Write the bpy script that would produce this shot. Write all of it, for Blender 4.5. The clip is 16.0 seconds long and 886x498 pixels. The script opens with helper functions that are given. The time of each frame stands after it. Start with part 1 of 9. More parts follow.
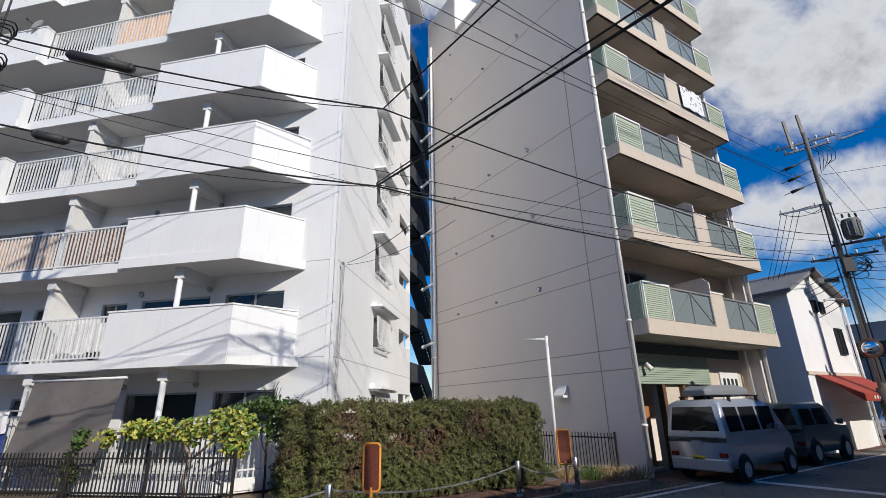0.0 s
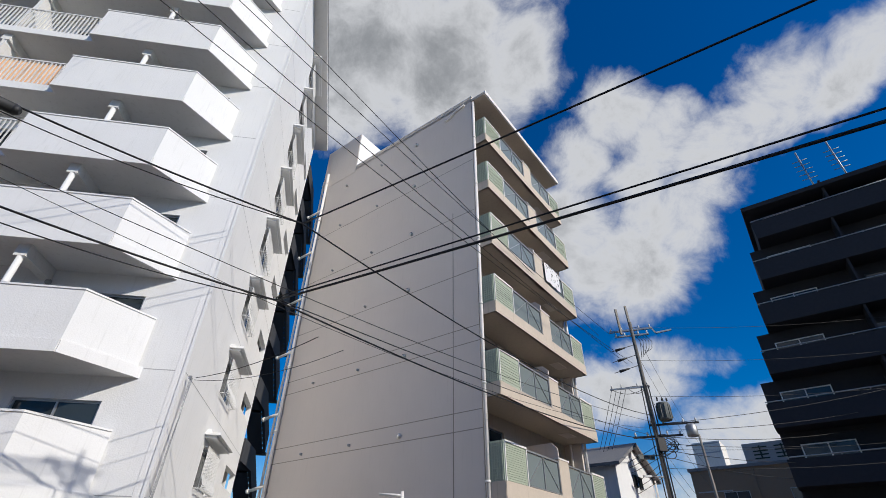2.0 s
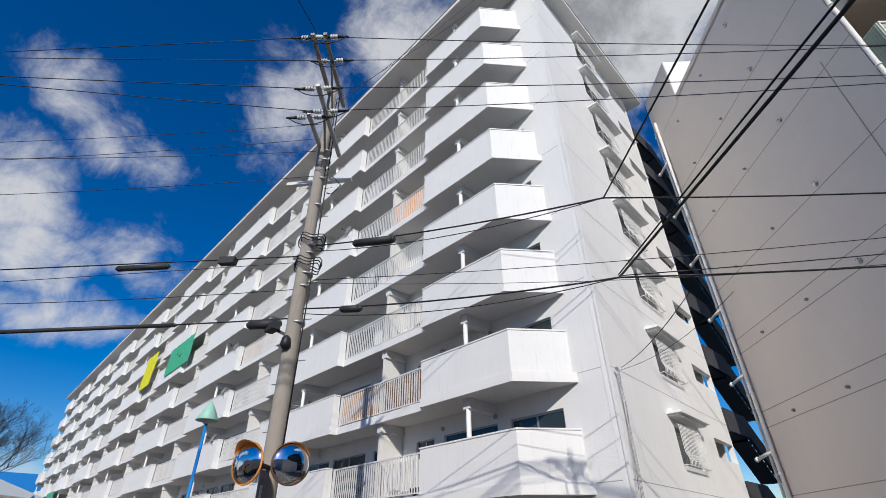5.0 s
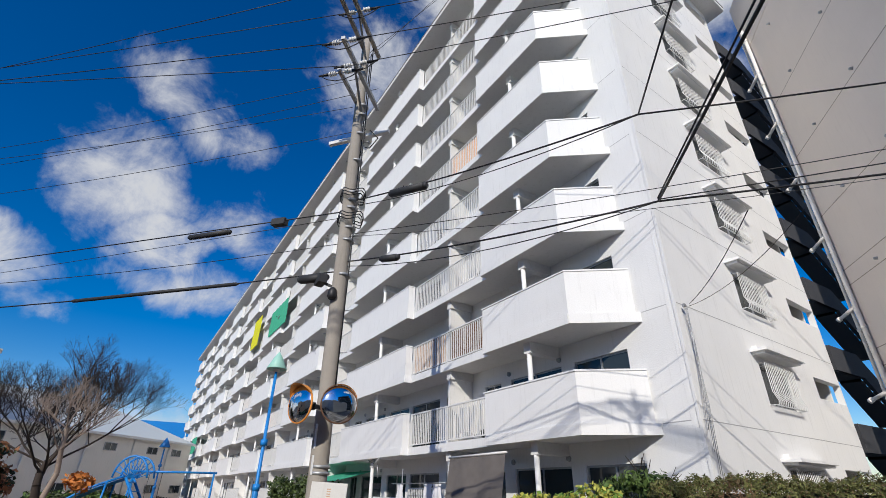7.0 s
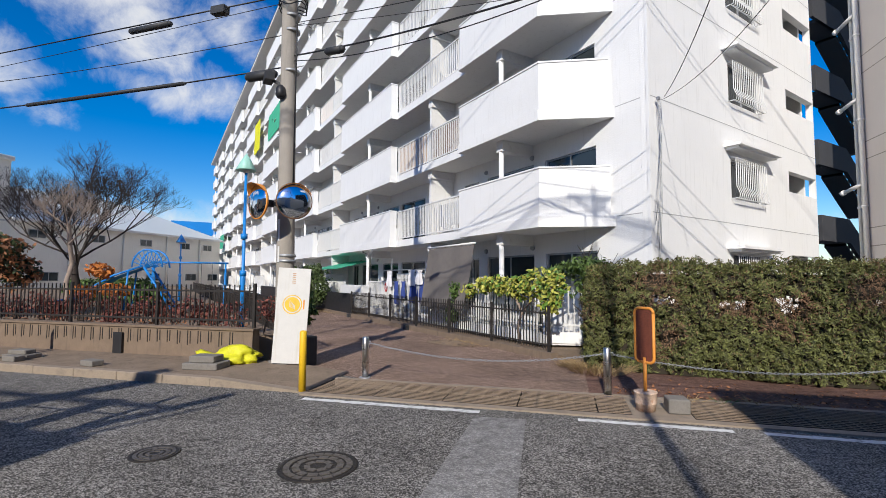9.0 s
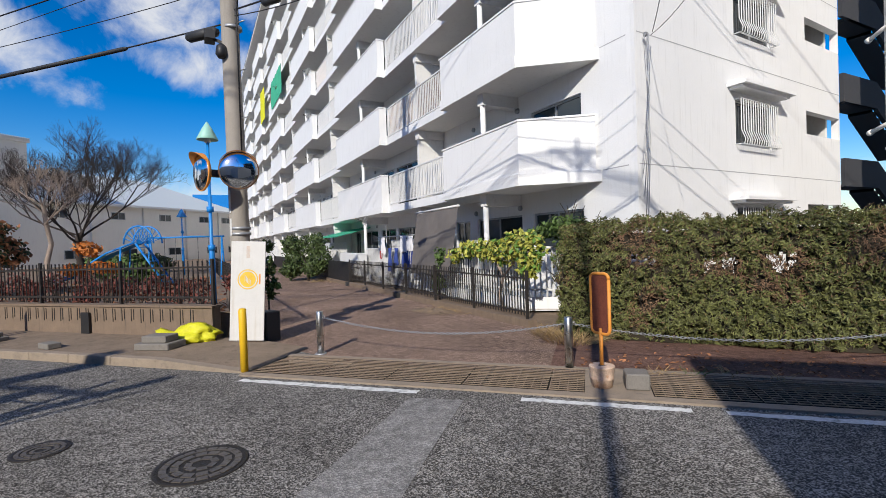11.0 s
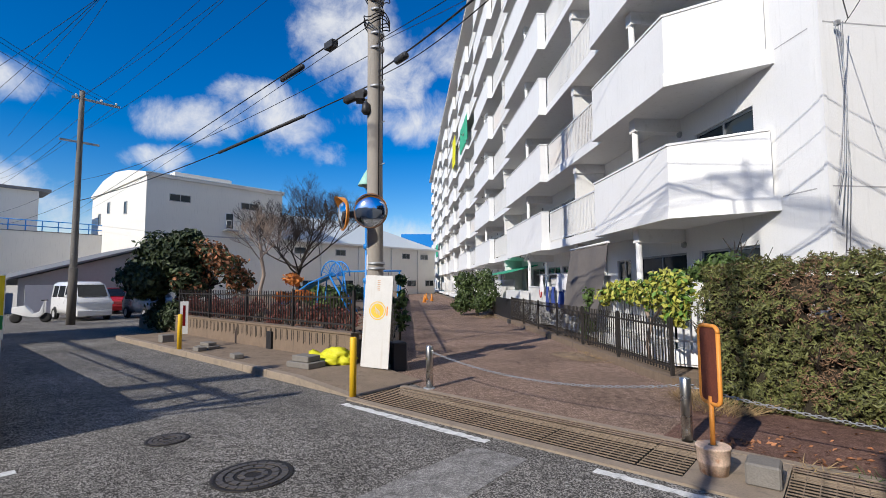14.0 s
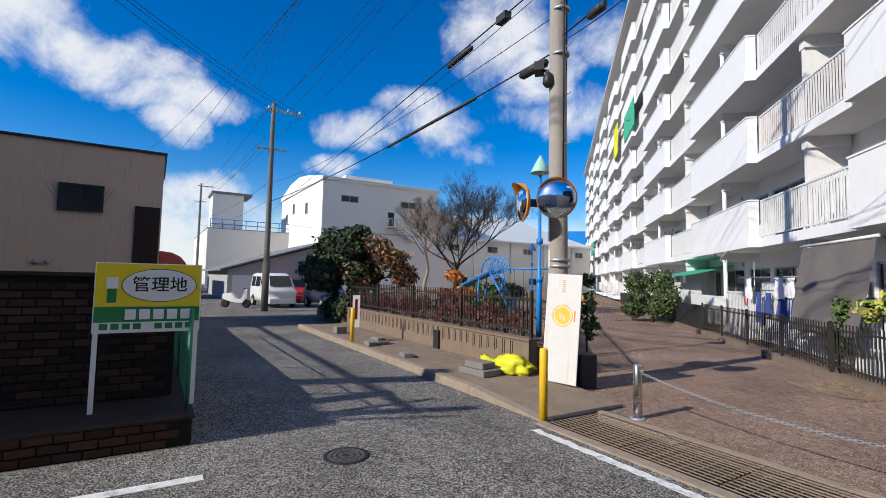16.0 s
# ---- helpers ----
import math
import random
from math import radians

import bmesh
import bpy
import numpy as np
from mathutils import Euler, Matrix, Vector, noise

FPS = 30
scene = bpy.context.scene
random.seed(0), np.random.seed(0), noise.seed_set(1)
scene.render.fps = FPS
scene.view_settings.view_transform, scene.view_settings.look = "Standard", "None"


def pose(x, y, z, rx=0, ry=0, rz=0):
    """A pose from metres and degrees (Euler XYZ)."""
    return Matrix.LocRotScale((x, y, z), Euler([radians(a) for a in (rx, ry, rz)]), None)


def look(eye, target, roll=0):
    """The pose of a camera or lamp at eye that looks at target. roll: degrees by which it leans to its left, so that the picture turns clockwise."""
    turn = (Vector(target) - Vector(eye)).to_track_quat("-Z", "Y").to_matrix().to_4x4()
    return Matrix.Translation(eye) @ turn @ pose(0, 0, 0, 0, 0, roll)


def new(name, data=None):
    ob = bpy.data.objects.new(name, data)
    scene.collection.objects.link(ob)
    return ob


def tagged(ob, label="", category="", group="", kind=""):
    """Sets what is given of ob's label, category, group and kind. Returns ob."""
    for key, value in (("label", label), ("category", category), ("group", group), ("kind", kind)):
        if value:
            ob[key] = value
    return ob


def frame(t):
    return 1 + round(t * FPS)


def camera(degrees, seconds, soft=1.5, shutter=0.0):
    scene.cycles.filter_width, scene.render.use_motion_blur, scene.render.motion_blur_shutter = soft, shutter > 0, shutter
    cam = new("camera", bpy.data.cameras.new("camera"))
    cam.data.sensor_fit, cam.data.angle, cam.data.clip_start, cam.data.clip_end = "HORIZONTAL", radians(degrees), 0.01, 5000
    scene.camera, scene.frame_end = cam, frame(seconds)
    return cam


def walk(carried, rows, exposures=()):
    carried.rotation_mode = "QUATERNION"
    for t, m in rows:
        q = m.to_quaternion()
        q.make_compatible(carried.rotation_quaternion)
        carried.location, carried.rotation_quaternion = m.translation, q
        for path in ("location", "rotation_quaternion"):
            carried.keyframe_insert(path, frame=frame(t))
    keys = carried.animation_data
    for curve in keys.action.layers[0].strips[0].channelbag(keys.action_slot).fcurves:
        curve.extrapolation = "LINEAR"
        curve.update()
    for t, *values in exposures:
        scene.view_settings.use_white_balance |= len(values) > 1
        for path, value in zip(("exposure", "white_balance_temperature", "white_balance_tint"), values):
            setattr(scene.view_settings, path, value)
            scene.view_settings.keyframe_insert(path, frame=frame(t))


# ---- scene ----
cam = camera(86.6, 16.0, soft=0.4)
METRES, EYE, TILT, LEAN, TURN = 8.197, 1.5, 0.0, 0.0, 9.0
PATH = [
    (0, (-0.001, 0.272, 1.777), (-0.37, 2.128, 2.424), -1.3),
    (0.5, (-0.249, 0.411, 1.71), (-0.373, 2.296, 2.368), -1.6),
    (1, (-0.534, 0.402, 1.716), (-0.487, 2.23, 2.527), 0.1),
    (1.5, (-0.719, 0.3, 1.889), (-0.536, 2.018, 2.897), 0.5),
    (2, (-0.85, 0.325, 1.889), (-0.613, 1.949, 3.032), 0.7),
    (2.5, (-0.861, 0.331, 1.897), (-0.686, 1.94, 3.071), 0.4),
    (3, (-0.754, 0.219, 1.988), (-0.916, 1.827, 3.166), -0.5),
    (3.5, (-0.608, 0.292, 1.992), (-1.199, 1.818, 3.14), -1.9),
    (4, (-0.401, 0.404, 1.933), (-1.288, 1.795, 3.064), -2.1),
    (4.5, (-0.162, 0.457, 1.947), (-1.234, 1.738, 3.047), -2.0),
    (4.7, (0.056, 0.547, 1.88), (-1.078, 1.772, 2.982), -1.2),
    (6.8, (0.581, 1.543, 1.738), (-0.903, 2.492, 2.685), 0.5),
    (7, (0.609, 1.61, 1.715), (-0.897, 2.551, 2.635), 0.8),
    (7.5, (0.786, 1.833, 1.675), (-0.806, 2.803, 2.4), 0.0),
    (8, (0.938, 2.076, 1.681), (-0.723, 3.093, 2.135), 0.5),
    (8.5, (1.078, 2.346, 1.646), (-0.621, 3.376, 1.878), 0.9),
    (9, (1.172, 2.572, 1.665), (-0.545, 3.59, 1.79), 0.3),
    (9.2, (1.153, 2.665, 1.698), (-0.555, 3.698, 1.813), -0.2),
    (11.3, (1.195, 4.042, 1.72), (-0.588, 4.947, 1.694), -2.5),
    (11.5, (1.287, 4.169, 1.639), (-0.505, 5.058, 1.644), -3.2),
    (12, (1.412, 4.411, 1.685), (-0.415, 5.221, 1.736), -2.7),
    (12.5, (1.427, 4.655, 1.672), (-0.455, 5.323, 1.785), -1.6),
    (13, (1.396, 4.897, 1.678), (-0.532, 5.413, 1.806), -1.2),
    (13.5, (1.38, 5.111, 1.694), (-0.584, 5.465, 1.823), -1.2),
    (14, (1.356, 5.182, 1.693), (-0.634, 5.33, 1.837), -0.3),
    (14.5, (1.165, 5.082, 1.671), (-0.83, 5.037, 1.801), -0.1),
    (15, (0.864, 4.855, 1.7), (-1.122, 4.639, 1.803), 0.5),
    (15.5, (0.529, 4.7, 1.706), (-1.434, 4.339, 1.828), 1.2),
    (16, (0.176, 4.51, 1.712), (-1.763, 4.04, 1.841), 1.3),
]
walk(cam, [(t, look(eye, target, roll)) for t, eye, target, roll in PATH],
     exposures=[(0, -0.30), (1, -0.18), (2, -0.40), (3.5, -0.44), (7, -0.34), (8, -0.28), (9, -0.08), (12.5, -0.12), (16, 0.05)])

# ---- light ----
SUN_TO = Vector((1.0, -1.0, 0.0)).normalized()      # the way to the sun, on the map
SUN_ELEV = 30.5
sun = new("sun", bpy.data.lights.new("sun", "SUN"))
sun.data.energy, sun.data.angle, sun.data.color = 5.0, radians(0.53), (1.0, 0.94, 0.85)
sun.matrix_world = look(tuple(SUN_TO * 100 + Vector((0, 0, 100 * math.tan(radians(SUN_ELEV))))), (0, 0, 0))

world = bpy.data.worlds.new("sky")
scene.world = world
world.use_nodes = True


# cumulus of that day: azimuth from east, height, half width, half height (degrees), thickness
CLOUDS_WEST = [
    (-128, 2, 30, 5, 0.9), (-170, 1, 30, 5, 0.7),
    (-121, 21.5, 7, 3.2, 0.9), (-128, 20.5, 8, 2.6, 0.9), (-136, 18.3, 6, 2.3, 0.8), (-135.5, 15.3, 2.6, 2.0, 0.8),
    (-156.5, 17.3, 4, 2.0, 0.7), (-165.5, 18.3, 5.5, 2.6, 0.8), (-162, 20.5, 3.5, 1.4, 0.6), (-173, 28, 6, 3.6, 0.8),
    (-178, 23.8, 4, 2.6, 0.7), (-152, 12.9, 2.2, 1.1, 0.6), (-138, 7, 8, 2.2, 0.8), (-126, 7, 6, 2.4, 0.8),
    (-174, 39.4, 5, 3, 0.4), (178.5, 36.6, 5, 2.6, 0.45), (-172.5, 31.5, 5, 3, 0.55), (174.4, 26.6, 5, 2.6, 0.5),
    (178, 19.3, 5, 2, 0.5), (-170, 15.5, 3, 1.2, 0.4),
]
CLOUDS_EAST = [
    (160, 47, 8, 6, 0.5), (142, 57, 12, 5, 0.7), (103, 57, 20, 9, 1.6), (82, 56, 14, 8, 1.6), (66, 56, 7, 5, 1.2), (95, 68, 40, 8, 1.2),
    (59.5, 43, 5, 4, 1.0), (52, 40, 5, 3.5, 1.0), (50, 34, 6, 5, 1.1), (57, 30, 7, 5, 1.2), (64, 36, 7, 5, 1.3),
    (32, 43, 5, 3.2, 0.9), (40, 41, 4, 2, 0.8), (24, 41, 6, 3.5, 0.9), (56, 20, 5, 2, 0.8), (62, 17, 8, 3, 1.1),
    (53, 47.5, 5.5, 3.5, 1.0), (47.5, 43.5, 5.5, 3.5, 1.0), (42, 40.5, 6, 2.8, 1.0), (35.6, 40.5, 5, 2.4, 0.95), (28, 40, 5, 2.6, 0.95),
    (45, 36, 4, 2.6, 0.8), (48, 12, 8, 4, 1.0), (112, 36, 6, 9, 0.8), (20, 10, 16, 5, 0.8), (70, 2, 40, 5, 0.8),
]


def build_sky():
    nt = world.node_tree
    nt.nodes.clear()
    N = lambda kind: nt.nodes.new(kind)
    L = nt.links.new
    out, bg = N("ShaderNodeOutputWorld"), N("ShaderNodeBackground")
    sky = N("ShaderNodeTexSky")
    sky.sky_type, sky.sun_disc = "NISHITA", False
    sky.sun_elevation, sky.sun_rotation = radians(SUN_ELEV), radians(135.0)
    sky.air_density, sky.dust_density, sky.ozone_density = 1.0, 0.3, 3.0
    deep = N("ShaderNodeHueSaturation")
    deep.inputs["Saturation"].default_value, deep.inputs["Value"].default_value = 1.55, 0.145
    deep.inputs["Hue"].default_value = 0.512
    L(sky.outputs["Color"], deep.inputs["Color"])
    # direction of the sky as azimuth (from the north-north-west) and height, in degrees
    co = N("ShaderNodeTexCoord")

    def calc(op, x, y=None, z=None):
        n = N("ShaderNodeMath"); n.operation = op
        for i, q in enumerate((x, y, z)):
            if q is None:
                continue
            if isinstance(q, (int, float)):
                n.inputs[i].default_value = q
            else:
                L(q, n.inputs[i])
        return n.outputs[0]

    turn = N("ShaderNodeVectorRotate"); turn.rotation_type = "Z_AXIS"
    turn.inputs["Angle"].default_value = radians(-120)
    L(co.outputs["Generated"], turn.inputs["Vector"])
    sep = N("ShaderNodeSeparateXYZ"); L(turn.outputs[0], sep.inputs[0])
    azim = calc("MULTIPLY", calc("ARCTAN2", sep.outputs["Y"], sep.outputs["X"]), 180 / math.pi)
    high = calc("MULTIPLY", calc("ARCSINE", sep.outputs["Z"]), 180 / math.pi)
    # edges billow: the place is shifted by a coarse noise before it is compared with the cloud centres
    warp = N("ShaderNodeTexNoise"); warp.inputs["Scale"].default_value, warp.inputs["Detail"].default_value = 7.0, 5
    L(co.outputs["Generated"], warp.inputs["Vector"])
    wsep = N("ShaderNodeSeparateColor"); L(warp.outputs["Color"], wsep.inputs[0])
    azim = calc("MULTIPLY_ADD", calc("SUBTRACT", wsep.outputs[0], 0.5), 9.0, azim)
    high = calc("MULTIPLY_ADD", calc("SUBTRACT", wsep.outputs[1], 0.5), 7.0, high)
    cover = -0.62
    for az, el, wide, tall, much in CLOUDS_WEST + CLOUDS_EAST:
        u = calc("MULTIPLY", calc("SUBTRACT", azim, (az - 120 + 180) % 360 - 180), 1 / wide)
        v = calc("MULTIPLY", calc("SUBTRACT", high, el), 1 / tall)
        q = calc("MULTIPLY_ADD", v, v, calc("MULTIPLY", u, u))
        cover = calc("MAXIMUM", cover, calc("MULTIPLY_ADD", q, -0.55 * much, much))
    puff = N("ShaderNodeTexNoise")
    puff.inputs["Scale"].default_value, puff.inputs["Detail"].default_value = 9.0, 10
    puff.inputs["Roughness"].default_value, puff.inputs["Distortion"].default_value = 0.66, 0.3
    L(co.outputs["Generated"], puff.inputs["Vector"])
    cover = calc("MULTIPLY_ADD", calc("SUBTRACT", puff.outputs["Fac"], 0.5), 2.2, cover)
    ramp = N("ShaderNodeMapRange"); ramp.interpolation_type = "SMOOTHSTEP"
    ramp.inputs["From Min"].default_value, ramp.inputs["From Max"].default_value = -0.08, 1.05
    L(cover, ramp.inputs["Value"])
    # thick cloud is greyer, its rims are bright
    thick = N("ShaderNodeMapRange"); thick.interpolation_type = "SMOOTHSTEP"
    thick.inputs["From Min"].default_value, thick.inputs["From Max"].default_value = 0.75, 1.9
    L(cover, thick.inputs["Value"])
    tone = N("ShaderNodeMix"); tone.data_type = "RGBA"
    tone.inputs["A"].default_value, tone.inputs["B"].default_value = (0.84, 0.86, 0.90, 1), (0.36, 0.38, 0.41, 1)
    L(thick.outputs[0], tone.inputs["Factor"])
    mix = N("ShaderNodeMix"); mix.data_type = "RGBA"
    L(ramp.outputs[0], mix.inputs["Factor"])
    L(deep.outputs["Color"], mix.inputs["A"]); L(tone.outputs["Result"], mix.inputs["B"])
    L(mix.outputs["Result"], bg.inputs["Color"])
    bg.inputs["Strength"].default_value = 1.0
    L(bg.outputs[0], out.inputs[0])


build_sky()

# ---- materials ----


def mat(name, col, rough=0.7, metal=0.0, var=0.12, scale=6.0, bump=0.15, fine=60.0, dirt=None, dirt_amount=0.0,
        streak=False, spec=0.4, per_object=0.0, coat=0.0, island=0.0):
    """A surface with two scales of variation, fine relief and, where wanted, stains or rain streaks."""
    m = bpy.data.materials.new(name)
    m.use_nodes = True
    nt = m.node_tree
    N, L = nt.nodes.new, nt.links.new
    p = nt.nodes["Principled BSDF"]
    p.inputs["Roughness"].default_value, p.inputs["Metallic"].default_value = rough, metal
    p.inputs["Specular IOR Level"].default_value = spec
    p.inputs["Coat Weight"].default_value = coat
    co = N("ShaderNodeTexCoord")
    n1, n2 = N("ShaderNodeTexNoise"), N("ShaderNodeTexNoise")
    n1.inputs["Scale"].default_value, n1.inputs["Detail"].default_value = scale, 5
    n2.inputs["Scale"].default_value, n2.inputs["Detail"].default_value = fine, 4
    for n in (n1, n2):
        L(co.outputs["Object"], n.inputs["Vector"])
    add = N("ShaderNodeMath"); add.operation = "ADD"
    L(n1.outputs["Fac"], add.inputs[0]); L(n2.outputs["Fac"], add.inputs[1])
    rng = N("ShaderNodeMapRange")
    rng.inputs["From Min"].default_value, rng.inputs["From Max"].default_value = 0.6, 1.4
    rng.inputs["To Min"].default_value, rng.inputs["To Max"].default_value = 1 - var, 1 + var
    L(add.outputs[0], rng.inputs["Value"])
    last = rng.outputs[0]
    if per_object or island:
        if per_object:
            info = N("ShaderNodeObjectInfo").outputs["Random"]
        else:
            info = N("ShaderNodeNewGeometry").outputs["Random Per Island"]
        amount = per_object or island
        r2 = N("ShaderNodeMapRange")
        r2.inputs["To Min"].default_value, r2.inputs["To Max"].default_value = 1 - amount, 1 + amount
        L(info, r2.inputs["Value"])
        mu = N("ShaderNodeMath"); mu.operation = "MULTIPLY"
        L(last, mu.inputs[0]); L(r2.outputs[0], mu.inputs[1])
        last = mu.outputs[0]
    sc = N("ShaderNodeVectorMath"); sc.operation = "SCALE"
    sc.inputs[0].default_value = col
    L(last, sc.inputs["Scale"])
    colour = sc.outputs[0]
    if dirt:
        nd = N("ShaderNodeTexNoise")
        nd.inputs["Detail"].default_value, nd.inputs["Roughness"].default_value = 7, 0.65
        mp = N("ShaderNodeMapping")
        mp.inputs["Scale"].default_value = (2.2, 2.2, 0.18) if streak else (1.3, 1.3, 1.3)
        L(co.outputs["Object"], mp.inputs["Vector"]); L(mp.outputs[0], nd.inputs["Vector"])
        rd = N("ShaderNodeMapRange"); rd.interpolation_type = "SMOOTHSTEP"
        rd.inputs["From Min"].default_value, rd.inputs["From Max"].default_value = 0.52, 0.74
        rd.inputs["To Max"].default_value = dirt_amount
        L(nd.outputs["Fac"], rd.inputs["Value"])
        mx = N("ShaderNodeMix"); mx.data_type = "RGBA"
        mx.inputs["B"].default_value = (*dirt, 1)
        L(rd.outputs[0], mx.inputs["Factor"]); L(colour, mx.inputs["A"])
        colour = mx.outputs["Result"]
    L(colour, p.inputs["Base Color"])
    rr = N("ShaderNodeMapRange")
    rr.inputs["To Min"].default_value, rr.inputs["To Max"].default_value = max(0.03, rough - 0.1), min(1, rough + 0.1)
    L(n1.outputs["Fac"], rr.inputs["Value"]); L(rr.outputs[0], p.inputs["Roughness"])
    if bump:
        b = N("ShaderNodeBump")
        b.inputs["Strength"].default_value, b.inputs["Distance"].default_value = bump, 0.02
        L(n2.outputs["Fac"], b.inputs["Height"]); L(b.outputs[0], p.inputs["Normal"])
    return m


def asphalt(name, light, dark):
    m = bpy.data.materials.new(name)
    m.use_nodes = True
    nt = m.node_tree
    N, L = nt.nodes.new, nt.links.new
    p = nt.nodes["Principled BSDF"]
    p.inputs["Roughness"].default_value, p.inputs["Specular IOR Level"].default_value = 0.92, 0.06
    co = N("ShaderNodeTexCoord")
    v = N("ShaderNodeTexVoronoi"); v.inputs["Scale"].default_value = 95
    patch = N("ShaderNodeTexNoise"); patch.inputs["Scale"].default_value, patch.inputs["Detail"].default_value = 0.7, 8
    mid = N("ShaderNodeTexNoise"); mid.inputs["Scale"].default_value, mid.inputs["Detail"].default_value = 9, 6
    for n in (v, patch, mid):
        L(co.outputs["Object"], n.inputs["Vector"])
    st = N("ShaderNodeMapRange"); st.inputs["From Min"].default_value, st.inputs["From Max"].default_value = 0.35, 0.95
    sepc = N("ShaderNodeSeparateColor"); L(v.outputs["Color"], sepc.inputs[0])
    L(sepc.outputs[0], st.inputs["Value"])
    base = N("ShaderNodeMix"); base.data_type = "RGBA"
    base.inputs["A"].default_value, base.inputs["B"].default_value = (*dark, 1), (*light, 1)
    L(st.outputs[0], base.inputs["Factor"])
    sc = N("ShaderNodeMath"); sc.operation = "MULTIPLY_ADD"; sc.inputs[1].default_value, sc.inputs[2].default_value = 1.0, 0.0
    ad = N("ShaderNodeMath"); ad.operation = "ADD"
    L(patch.outputs["Fac"], ad.inputs[0]); L(mid.outputs["Fac"], ad.inputs[1]); L(ad.outputs[0], sc.inputs[0])
    rg = N("ShaderNodeMapRange"); rg.inputs["From Min"].default_value, rg.inputs["From Max"].default_value = 0.6, 1.4
    rg.inputs["To Min"].default_value, rg.inputs["To Max"].default_value = 0.5, 1.5
    L(sc.outputs[0], rg.inputs["Value"])
    vs = N("ShaderNodeVectorMath"); vs.operation = "SCALE"
    L(base.outputs["Result"], vs.inputs[0]); L(rg.outputs[0], vs.inputs["Scale"])
    L(vs.outputs[0], p.inputs["Base Color"])
    b = N("ShaderNodeBump"); b.inputs["Strength"].default_value, b.inputs["Distance"].default_value = 0.5, 0.01
    L(v.outputs["Distance"], b.inputs["Height"]); L(b.outputs[0], p.inputs["Normal"])
    return m


